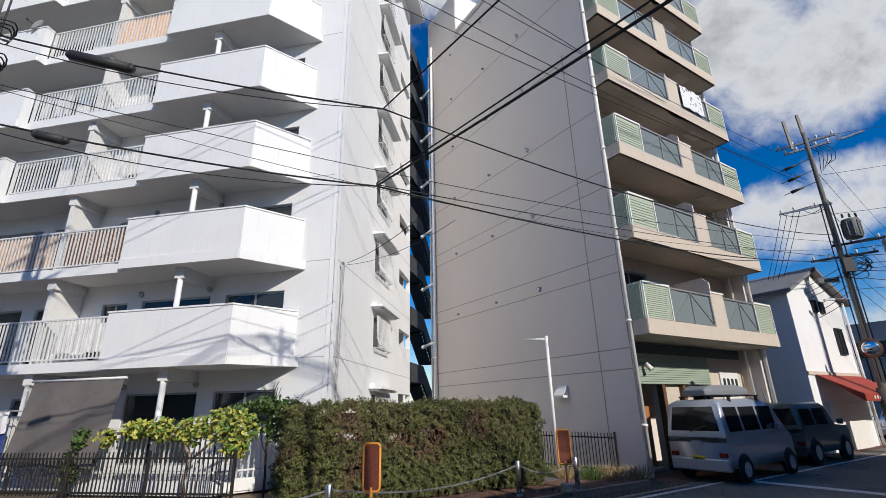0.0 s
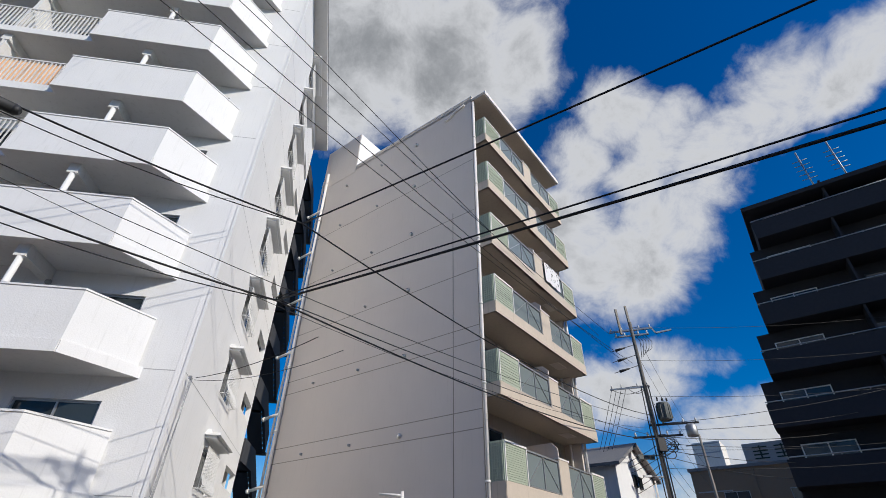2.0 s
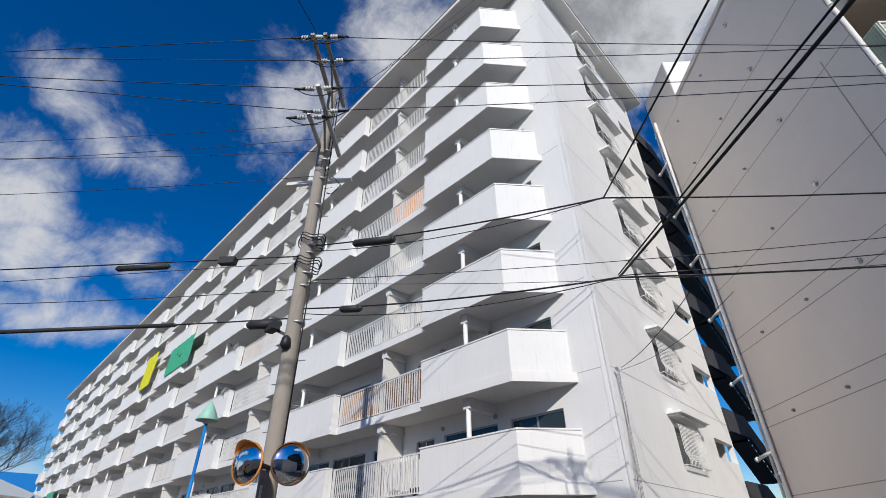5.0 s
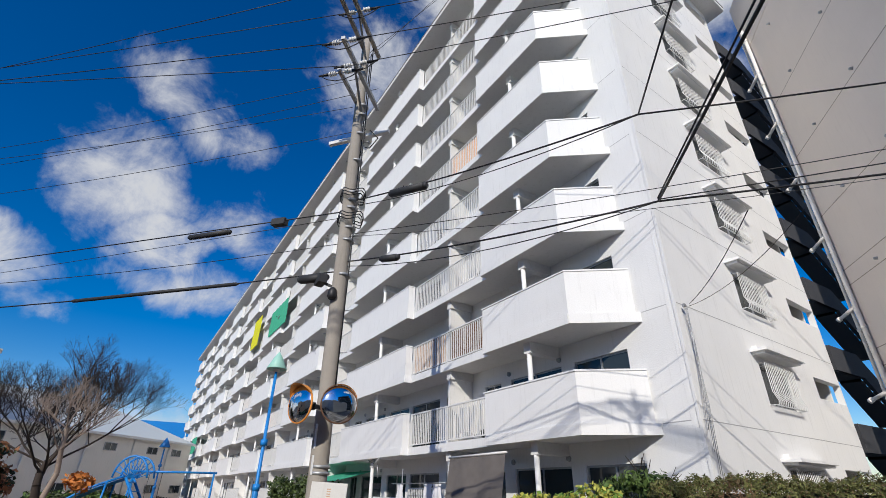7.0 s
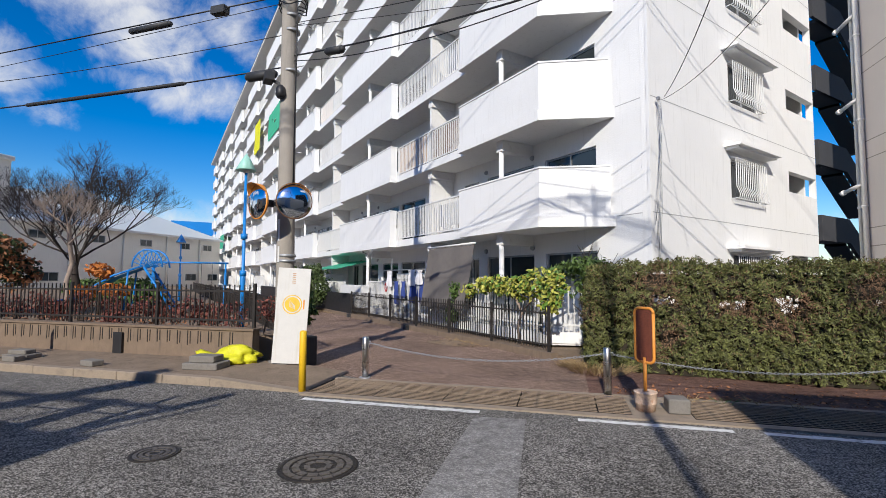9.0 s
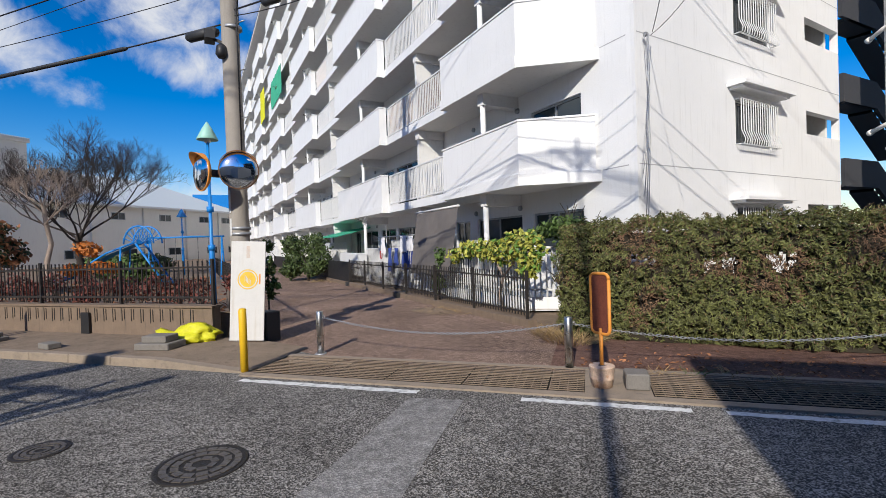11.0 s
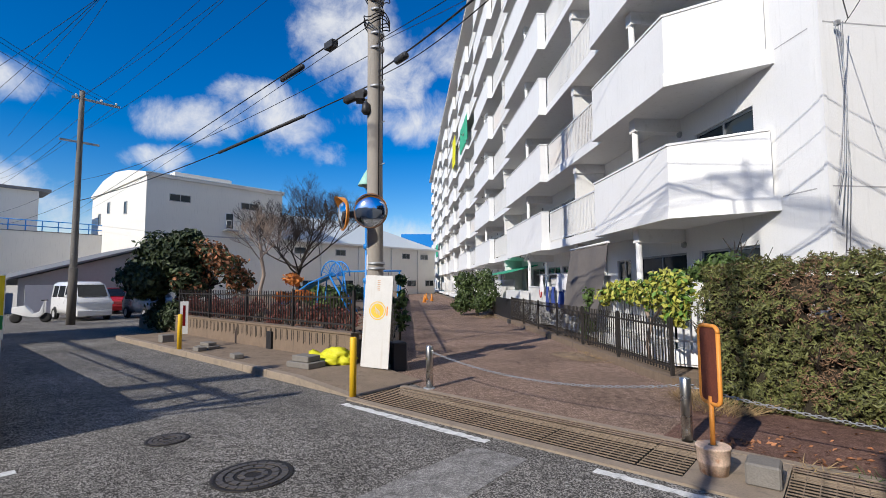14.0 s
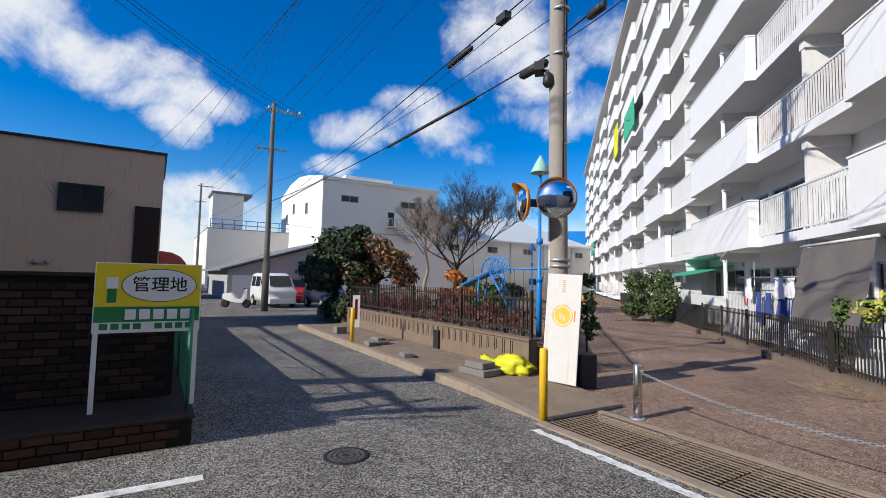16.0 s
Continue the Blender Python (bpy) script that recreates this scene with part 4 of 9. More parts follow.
part("roof", bm, "beige2", BB)
bm = BM()
box(bm, 0.0, BWID + 0.02, -0.80, -0.72, BTOP - 0.30, BTOP - 0.06)
box(bm, BWID - 0.0, BWID + 0.07, -0.80, BDEP * 0.7, BTOP - 0.30, BTOP - 0.06)
box(bm, -0.03, 0.30, -0.06, BDEP * 0.76, BTOP, BTOP + 0.07)
part("roof_edge", bm, "pipe", BB)
# lift tower
bm = BM()
box(bm, -0.02, 3.2, BDEP * 0.76, BDEP + 0.3, BTOP - 0.4, BTOP + 2.6)
part("lift_tower", bm, "beige", BB)
bm = BM()
box(bm, 0.0, 3.2, BDEP * 0.76 - 0.04, BDEP * 0.76, BTOP - 0.2, BTOP + 2.6)
part("tower_face", bm, "white", BB)
bm = BM()
box(bm, 1.3, 2.3, BDEP * 0.76 - 0.07, BDEP * 0.76 - 0.04, BTOP + 1.2, BTOP + 2.1)
tw = part("window", bm, "glass", BB)


def bpipe(x, y, z0, z1, r=0.075, elbows=True):
    bm = BM()
    rod(bm, (x, y, z0), (x, y, z1), r, seg=12)
    z = z0 + 1.2
    while z < z1:
        rod(bm, (x, y, z), (x, y, z + 0.06), r + 0.022, seg=12)
        z += 2.745
    part("drain_pipe", bm, "pipe", BB)


bpipe(0.02, -0.09, 0.05, BTOP - 0.4, 0.06)
bpipe(-0.10, BDEP - 0.12, 0.0, BTOP + 0.6, 0.075)
bpipe(-0.06, BDEP + 0.22, 0.0, BTOP + 0.2, 0.05)
bpipe(BWID - 0.3, 0.45, 0.0, BTOP - 1.2, 0.05)
bpipe(BWID - 0.05, -0.05, 0.0, BTOP - 0.6, 0.06)
for z in FLZ:
    bm = BM()
    rod(bm, (-0.10, BDEP - 0.12, z + 1.1), (-0.22, BDEP + 0.75, z + 0.95), 0.06, seg=10)
    rod(bm, (-0.22, BDEP + 0.72, z + 0.96), (-0.24, BDEP + 0.82, z + 0.93), 0.085, seg=10)
    part("pipe_branch", bm, "pipe", BB)
# gutter branch at the roof corner
bm = BM()
chainrod(bm, [(-0.06, 0.35, BTOP - 0.35), (-0.07, 0.8, BTOP - 0.42), (-0.07, 1.25, BTOP - 0.75), (-0.07, 1.5, BTOP - 0.7)], 0.05, 8)
part("pipe_branch", bm, "pipe", BB)
# vents on the blind wall
vr = random.Random(4)
for z in FLZ:
    for y, r in ((3.25, 0.085), (5.6, 0.05), (8.2, 0.05)):
        bm = BM()
        lathe(bm, [(r, 0), (r, 0.05), (r * 0.8, 0.09), (0.001, 0.10)], 14, m=Matrix.Rotation(radians(-90), 3, "Y"))
        part("vent_cap", bm, "steel" if r > 0.06 else "galv", BB, m=pose(0, y, z + 2.05))
# balconies
for i, z in enumerate(FLZ):
    bal = part("balcony", (lambda b: (box(b, 0.06, BWID - 0.05, -0.62, 0.75, 0.0, 0.16), box(b, 0.06, BWID - 0.05, -0.64, -0.55, 0.0, 0.42), box(b, 0.05, 0.14, -0.62, 0.75, 0.0, 0.42), box(b, BWID - 0.13, BWID - 0.04, -0.62, 0.75, 0.0, 0.42)) and b)(BM()),
               "beige2", BB, m=pose(0, 0, z))
    # end panels, finely ribbed, and the middle pier
    for x0, x1 in ((0.12, 1.35), (6.3, BWID - 0.08)):
        bm = BM()
        box(bm, x0, x1, -0.60, -0.57, 0.42, 1.42)
        panel = part("end_panel", bm, "green", bal)
        th, step = (0.03, 0.06) if i == 0 else (0.012, 0.09)
        bm = BM(); box(bm, x0 + 0.04, x1 - 0.04, -0.615, -0.601, 0, th)
        rib = mesh_of("rib", bm, "green")
        for q in range(int(0.96 / step)):
            part("rib", rib, None, panel, m=pose(0, 0, 0.44 + q * step))
        bm = BM()
        for a, b in ((x0 - 0.02, x0 + 0.02), (x1 - 0.02, x1 + 0.02)):
            box(bm, a, b, -0.63, -0.56, 0.42, 1.46)
        box(bm, x0 - 0.02, x1 + 0.02, -0.635, -0.555, 1.42, 1.48)
        part("panel_frame", bm, "pipe", bal)
    for a in (0.05, BWID - 0.1):
        bm = BM(); box(bm, a, a + 0.05, -0.6, 0.7, 0.42, 1.46)
        part("side_screen", bm, "green2", bal)
    bm = BM()
    for a in (0.035, ):
        for k in range(16):
            y = -0.55 + 1.22 * k / 15
            box(bm, a, a + 0.015, y - 0.012, y + 0.012, 0.44, 1.44)
        for k in range(12):
            zz = 0.48 + 0.92 * k / 11
            box(bm, a - 0.004, a + 0.012, -0.57, 0.69, zz - 0.01, zz + 0.01)
    part("side_lattice", bm, "green", bal)
    bm = BM(); box(bm, 3.55, 4.3, -0.63, -0.5, 0.0, 1.50)
    pier = part("pier", bm, "beige2", bal)
    bm = BM(); box(bm, 3.52, 4.33, -0.65, -0.48, 1.50, 1.55)
    part("cap", bm, "pipe", pier)
    for x0, x1 in ((1.37, 3.53), (4.32, 6.28)):
        bm = BM(); box(bm, x0 + 0.04, x1 - 0.04, -0.585, -0.575, 0.48, 1.36)
        part("pane", bm, "frost", bal, "frosted glass balustrade pane")
        bm = BM()
        for a in (x0, (x0 + x1) / 2, x1):
            box(bm, a - 0.02, a + 0.02, -0.62, -0.57, 0.3, 1.42)
        box(bm, x0, x1, -0.63, -0.56, 1.38, 1.43)
        box(bm, x0, x1, -0.61, -0.57, 0.44, 0.47)
        xm = (x0 + x1) / 2
        for a, b in ((x0, xm), (xm, x1)):
            bar(bm, (a if a == x0 else b, -0.60, 0.47), (xm, -0.60, 1.38), 0.02, 0.02)
        part("rail_frame", bm, "galv", bal)
    # privacy board between the two flats and an air conditioner
    bm = BM()
    prism(bm, [(-0.5, 0.16), (0.7, 0.16), (0.7, 2.1), (-0.3, 2.1), (-0.5, 1.9)], 3.85, 3.9)
    bm.transform(Matrix(((0, 0, 1, 0), (1, 0, 0, 0), (0, 1, 0, 0), (0, 0, 0, 1))))
    part("privacy_board", bm, "beige", bal)
    bm = BM(); box(bm, 2.7, 3.5, 0.2, 0.5, 0.16, 0.75)
    part("air_conditioner", bm, "whitepl", bal, bevel=0.02)
    bm = BM(); box(bm, 5.4, 6.2, -0.3, 0.1, -0.012, 0.0)
    part("hatch", bm, "beige", bal)
# ground floor: green siding over a dark shop entrance
bm = BM()
z = 2.38
while z < 3.25:
    box(bm, 0.22, 4.9, 0.62 - 0.012, 0.68, z, z + 0.055)
    box(bm, 0.22, 4.9, 0.64, 0.745, z + 0.055, z + 0.068)
    z += 0.068
part("siding", bm, "green2", BB)
# dark strip over the siding paints the shade below the first balcony
bm = BM(); box(bm, 0.22, BWID - 0.3, 0.70, 0.76, z + 0.01, 3.58)
part("fascia", bm, "trafo", BB, "dark band standing in for shade under the first balcony")
bm = BM()
box(bm, 0.24, 0.36, 0.55, 0.75, 0, 2.36); box(bm, 2.05, 2.2, 0.55, 0.75, 0, 2.36); box(bm, 3.2, 3.35, 0.6, 0.75, 0, 2.36)
part("door_frame", bm, "brownslat", BB)
bm = BM(); box(bm, 0.4, 2.02, 1.4, 1.45, 0.05, 2.33)
part("shop_glass", bm, "glass", BB)
bm = BM(); box(bm, 0.55, 1.0, 0.40, 0.44, 0.25, 1.75)
part("shop_board", bm, "wood", BB, "leaning orange wooden board")
bm = BM()
box(bm, 5.7, 6.9, 0.70, 0.74, 1.2, 2.8)
part("shop_door", bm, "whitepl", BB)
bm = BM()
for k in range(4):
    box(bm, 5.84 + k * 0.26, 5.98 + k * 0.26, 0.685, 0.70, 2.2, 2.6)
part("shop_pane", bm, "glass", BB)
bm = BM()
rod(bm, (1.3, 0.6, 2.85), (1.3, 0.45, 2.9), 0.02); rod(bm, (1.3, 0.47, 2.95), (1.36, 0.35, 2.75), 0.05, 0.09, 10)
part("spot_lamp", bm, "pipe", BB)
bm = BM(); rod(bm, (3.7, 0.56, 2.35), (3.7, 0.62, 2.35), 0.13, seg=16)
part("extractor", bm, "steel", BB)
# wall cover hood and small pipes low on the blind wall
bm = BM()
box(bm, -0.25, 0, 2.4, 2.85, 2.05, 2.12); box(bm, -0.05, 0, 2.4, 2.45, 2.05, 2.4)
bar(bm, (-0.24, 2.62, 2.1), (-0.01, 2.62, 2.42), 0.4, 0.02)
part("vent_hood", bm, "whitepl", BB)
for y, top in ((4.2, 1.9), (5.8, 1.95)):
    bm = BM(); rod(bm, (-0.12, y, 0), (-0.12, y, top), 0.035); rod(bm, (-0.12, y - .12, top), (-0.12, y + .12, top), 0.045)
    part("stand_pipe", bm, "pipe", BB)

# ---- houses and sheds further off ----


def wall_block(name, label, category, m, w, d, h, wall, roof_mat="roof", parapet=0.25):
    ob = thing(name, label, category, m)
    for q in ((0, w, 0, 0.2), (0, w, d - 0.2, d), (0, 0.2, 0.2, d - 0.2), (w - 0.2, w, 0.2, d - 0.2)):
        bm = BM(); box(bm, *q, 0, h)
        part("wall", bm, wall, ob)
    bm = BM(); box(bm, 0.2, w - 0.2, 0.2, d - 0.2, h - parapet - 0.2, h - parapet)
    part("roof", bm, roof_mat, ob)
    bm = BM(); box(bm, -0.05, w + 0.05, -0.05, 0.25, h, h + 0.08); box(bm, -0.05, w + 0.05, d - 0.25, d + 0.05, h, h + 0.08)
    box(bm, -0.05, 0.25, 0.25, d - 0.25, h, h + 0.08); box(bm, w - 0.25, w + 0.05, 0.25, d - 0.25, h, h + 0.08)
    part("roof_edge", bm, roof_mat, ob)
    return ob


def set_window(ob, x, y, z, w, h, rz=0, frame_mat="galv", glass_mat="glass", mull=1):
    bm = BM()
    f = 0.06
    box(bm, -w / 2, -w / 2 + f, -0.06, 0.03, 0, h); box(bm, w / 2 - f, w / 2, -0.06, 0.03, 0, h)
    box(bm, -w / 2 + f, w / 2 - f, -0.06, 0.03, 0, f); box(bm, -w / 2 + f, w / 2 - f, -0.06, 0.03, h - f, h)
    for k in range(mull):
        xm = -w / 2 + w * (k + 1) / (mull + 1)
        box(bm, xm - f / 2, xm + f / 2, -0.05, 0.02, f, h - f)
    fr = part("window", bm, frame_mat, ob, m=pose(x, y, z, 0, 0, rz))
    bm = BM(); box(bm, -w / 2 + f, w / 2 - f, -0.02, -0.01, f, h - f)
    part("pane", bm, glass_mat, fr)
    return fr


# stained tan house on the corner plot; its blind side faces along the street
tan = wall_block("tan_house", "stained tan two-storey rendered house, one small window", "house", street(-13.5, 3.14, 0, 90), -0.001 + 16, 12, 5.35, "brown_wall")
tan.matrix_basis = street(-25.5, -12.9, 0)
for o in list(tan.children):
    bpy.data.objects.remove(o)
bm = BM(); box(bm, 7.7, 12, 0, 16.04, 0, 5.35)
part("wall", bm, "brown_wall", tan)
bm = BM(); box(bm, 7.65, 12.06, -0.05, 16.1, 5.35, 5.42)
part("roof_edge", bm, "dark", tan)
bm = BM(); box(bm, 12.0, 12.03, 14.2, 16.0, 0, 1.0)
part("plinth", bm, "brick_in", tan)
bm = BM(); box(bm, 12.0, 12.05, 15.35, 16.0, 1.0, 3.7)
part("tile_strip", bm, "brick_in", tan, "dark brown tile strip")
set_window(tan, 12.02, 14.05, 3.42, 1.05, 0.78, 90, "dark", "glass")
bm = BM()
for k in range(9):
    for sgn in (-1, 1):
        x = 13.6 + k * 0.11
        bar(bm, (12.09, x, 3.47), (12.09, x + sgn * 0.35, 4.15), 0.008, 0.008)
part("window_lattice", bm, "dark", tan)
for y in (13.15, 13.4):
    bm = BM(); lathe(bm, [(0.07, 0), (0.07, 0.08), (0.02, 0.11)], 12, m=Matrix.Rotation(radians(90), 3, "Y"))
    part("vent_cap", bm, "galv", tan, m=pose(12.0, y, 1.95))
bm = BM(); lathe(bm, [(0.75, 0), (0.72, 0.2), (0.56, 0.4), (0.3, 0.53), (0.001, 0.57)], 18)
part("canopy", bm, "awning", tan, m=pose(11.2, 16.1, 1.85))

# big white warehouse
wa = Vector((-44.9, -19.7))
ware = thing("warehouse", "large plain white warehouse with small high windows", "warehouse", pose(wa.x, wa.y, 0, 0, 0, 135))
for q in ((0, 14.2, 0, 0.3), (0, 0.3, 0.3, 19), (13.9, 14.2, 0.3, 19), (0.3, 13.9, 18.7, 19)):
    bm = BM(); box(bm, *q, 0, 12.1)
    part("wall", bm, "wh_wall", ware)
bm = BM()
prof = [(-0.2, 12.1), (19.2, 12.1), (19.2, 12.4), (14, 13.6), (9.5, 13.9), (5, 13.4), (-0.2, 12.45)]
a = [bm.verts.new((-0.15, y, z)) for y, z in prof]; b = [bm.verts.new((14.35, y, z)) for y, z in prof]
bm.faces.new(a); bm.faces.new(b[::-1])
for i in range(len(prof)):
    j = (i + 1) % len(prof)
    bm.faces.new((a[i], b[i], b[j], a[j]))
bmesh.ops.recalc_face_normals(bm, faces=list(bm.faces))
part("roof", bm, "wh_wall", ware)
bm = BM()
for k in range(72):
    box(bm, k * 0.2, k * 0.2 + 0.1, -0.28, -0.16, 12.35, 12.5)
part("roof_edge", bm, "wh_roof", ware)
bm = BM(); box(bm, -0.02, 14.22, -0.02, 0.0, 6.6, 6.75)
part("wall_band", bm, "joint", ware)
for x in (3.0, 10.2):
    set_window(ware, x, -0.02, 9.9, 2.0, 0.75, mull=1)
set_window(ware, 8.0, -0.02, 7.6, 0.9, 1.7, mull=0, frame_mat="whitepl")
bm = BM()
box(bm, 7.3, 8.8, -0.9, 0, 7.35, 7.45)
part("landing", bm, "galv", ware)
for x in (7.3, 7.8, 8.3, 8.8):
    bm = BM(); rod(bm, (x, -0.88, 7.45), (x, -0.88, 8.4), 0.03)
    part("landing_post", bm, "galv", ware)
bm = BM(); rod(bm, (7.3, -0.88, 8.4), (8.8, -0.88, 8.4), 0.03)
part("landing_rail", bm, "galv", ware)
for k in range(6):
    bm = BM(); box(bm, 8.8 + k * 0.3, 9.1 + k * 0.3, -0.9, 0, 7.2 - k * 0.25, 7.25 - k * 0.25)
    part("stair_tread", bm, "galv", ware)
bm = BM()
box(bm, 3.5, 9.5, 3, 6, 13.0, 13.55)
part("roof_vent", bm, "wh_wall", ware)
for y, z in ((6.0, 9.0), (12.0, 9.6), (15.5, 8.6)):
    set_window(ware, -0.02, y, z, 0.9, 1.3, -90, mull=0)
# its lower wing with a pale hipped roof
wing = thing("warehouse_wing", "long low beige shed with a pale metal roof", "warehouse", pose(wa.x - 14.2 * R2, wa.y + 14.2 * R2, 0, 0, 0, 135))
for q in ((0, 27, 0, 0.3), (26.7, 27, 0.3, 18), (0, 26.7, 17.7, 18)):
    bm = BM(); box(bm, *q, 0, 7.0)
    part("wall", bm, "wh_wall", wing)
bm = BM()
v = [bm.verts.new(p) for p in ((-0.0, -0.5, 6.9), (27.5, -0.5, 6.9), (27.5, 18.5, 6.9), (-0.0, 18.5, 6.9), (0.0, 9, 11.3), (20.0, 9, 11.3))]
for f in ((0, 1, 5, 4), (1, 2, 5), (2, 3, 4, 5), (3, 0, 4), (3, 2, 1, 0)):
    bm.faces.new([v[i] for i in f])
part("roof", bm, "wh_roof", wing)
bm = BM(); box(bm, 0, 27.5, -0.6, -0.45, 6.7, 6.95)
part("gutter", bm, "whitepl", wing)
for x in (2.5, 8.5, 14.5, 20.5, 24.5):
    set_window(wing, x, -0.02, 5.3, 1.6, 0.8)
    set_window(wing, x + 1.2, -0.02, 1.2, 1.8, 0.9)
for x in (5.5, 11.5, 17.5, 23):
    bm = BM(); rod(bm, (x, -0.1, 0), (x, -0.1, 6.8), 0.08)
    part("drain_pipe", bm, "wh_wall", wing)

# grey lean-to shed along the street, in front of the warehouse
shed = thing("shed", "low grey shed with a sloping roof and white wall", "shed", street(-31, 7.2, 0))
bm = BM()
vs = [(0, 0, 0), (0, 7.2, 0), (0, 7.2, 4.3), (0, 0, 2.05)]
a = [bm.verts.new(p) for p in vs]; b = [bm.verts.new((-14, p[1], p[2])) for p in vs]
bm.faces.new(a); bm.faces.new(b[::-1])
for i in range(4):
    j = (i + 1) % 4
    bm.faces.new((a[i], b[i], b[j], a[j]))
bmesh.ops.recalc_face_normals(bm, faces=list(bm.faces))
part("wall", bm, "grey_wall", shed)
bm = BM()
v = [bm.verts.new(p) for p in ((0.4, -0.5, 1.98), (0.4, 7.5, 4.48), (-14.3, 7.5, 4.48), (-14.3, -0.5, 1.98), (0.4, -0.5, 2.1), (0.4, 7.5, 4.6), (-14.3, 7.5, 4.6), (-14.3, -0.5, 2.1))]
for f in ((0, 1, 2, 3), (7, 6, 5, 4), (0, 4, 5, 1), (1, 5, 6, 2), (2, 6, 7, 3), (3, 7, 4, 0)):
    bm.faces.new([v[i] for i in f])
bmesh.ops.recalc_face_normals(bm, faces=list(bm.faces))
part("roof", bm, "roof", shed)
bm = BM(); box(bm, 0.02, 0.06, 0.3, 2.2, 0, 1.7)
part("door", bm, "whitepl", shed)

# white workshop with a stair tower further down the street
shop = wall_block("workshop", "distant white workshop with a roof railing and tower", "factory", street(-82, 8.2, 0), 22, 16, 7.3, "wh_wall")
bm = BM(); box(bm, 15.5, 20, 0.6, 4.2, 7.3, 11.9)
part("tower", bm, "wh_wall", shop)
bm = BM(); box(bm, 15.2, 20.3, 0.4, 5.2, 11.9, 12.2)
part("tower_roof", bm, "roof", shop)
bm = BM()
for k in range(12):
    rod(bm, (21.8, 0.3 + k * 1.35, 7.3), (21.8, 0.3 + k * 1.35, 8.5), 0.05)
for z in (7.9, 8.5):
    rod(bm, (21.8, 0.2, z), (21.8, 15.8, z), 0.05)
part("roof_railing", bm, "blue", shop)

# tiled-roof houses far down the street
for s, n, w, h in ((-40, -1.5, 7, 5.0), (-52, -2.0, 8, 5.6), (-66, -2.5, 9, 5.4)):
    hs = thing("far_house", "distant grey house with a dark tiled roof", "house", street(s, n - 3, 0), "far houses")
    bm = BM(); box(bm, 0, w, 0, 7, 0, h - 1.2)
    part("wall", bm, "grey_wall", hs)
    bm = BM()
    v = [bm.verts.new(p) for p in ((-0.5, -0.5, h - 1.3), (w + 0.5, -0.5, h - 1.3), (w + 0.5, 7.5, h - 1.3), (-0.5, 7.5, h - 1.3), (-0.2, 3.5, h + 0.6), (w + 0.2, 3.5, h + 0.6))]
    for f in ((0, 1, 5, 4), (1, 2, 5), (2, 3, 4, 5), (3, 0, 4), (3, 2, 1, 0)):
        bm.faces.new([v[i] for i in f])
    part("roof", bm, "roof", hs)
    set_window(hs, w + 0.02, 3.5, 2.2, 1.6, 1.1, 90)

# blue building end far behind the flats
bm = BM(); box(bm, -128, -112, 3.5, 14, 0, 13.5)
solid("blue_building", bm, "blue", "bright blue sheeted building far off", "building")

# block of flats across the street, its shade put into the dark tile
DK = Vector((22.4, 21.2))
dk = thing("dark_apartment_building", "blue-grey block of flats, shade put into its dark tile", "apartment building", pose(DK.x, DK.y, 0, 0, 0, -45))
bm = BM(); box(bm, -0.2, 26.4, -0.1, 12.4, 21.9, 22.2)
part("roof", bm, "shaded_tile", dk)
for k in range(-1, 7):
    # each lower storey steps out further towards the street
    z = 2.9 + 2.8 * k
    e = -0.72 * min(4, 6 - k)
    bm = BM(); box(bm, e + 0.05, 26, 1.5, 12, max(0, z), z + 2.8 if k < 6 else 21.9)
    part("wall", bm, "shaded_tile", dk)
    if k < 0:
        continue
    for x0, x1 in ((e, 8.5), (9.0, 17.2), (17.7, 25.9)):
        bm = BM()
        box(bm, x0, x1, 0.0, 1.5, z, z + 0.18)
        box(bm, x0, x1, 0.0, 0.12, z + 0.18, z + 1.25)
        box(bm, x0, x0 + 0.12, 0.12, 1.5, z + 0.18, z + 1.25)
        bal = part("balcony", bm, "shaded_tile", dk)
        bm = BM(); rod(bm, (x0, 0.06, z + 1.36), (x1, 0.06, z + 1.36), 0.035)
        for q in range(6):
            x = x0 + 0.1 + (x1 - x0 - 0.2) * q / 5
            rod(bm, (x, 0.06, z + 1.25), (x, 0.06, z + 1.36), 0.02)
        part("handrail", bm, "galv", bal)
        bm = BM(); box(bm, (x0 + x1) / 2 - 0.06, (x0 + x1) / 2 + 0.06, 0.1, 1.5, z + 0.18, z + 2.8)
        part("partition", bm, "shaded_tile", bal)
        set_window(dk, x0 + 2.0, 1.47, z + 0.9, 2.4, 1.25, 0, "whitepl")
        set_window(dk, x0 + 6.4, 1.47, z + 0.3, 1.8, 1.9, 0, "dark")
bm = BM(); box(bm, 4, 8, 5, 9, 22.4, 25)
part("roof_house", bm, "shaded_tile", dk)
for x in (5, 7):
    bm = BM(); rod(bm, (x, 6, 25), (x, 6, 29.5), 0.06)
    for k in range(5):
        rod(bm, (x - .5, 6, 26.8 + k * .45), (x + .5, 6, 26.8 + k * .45), 0.03)
    part("antenna", bm, "galv", dk)

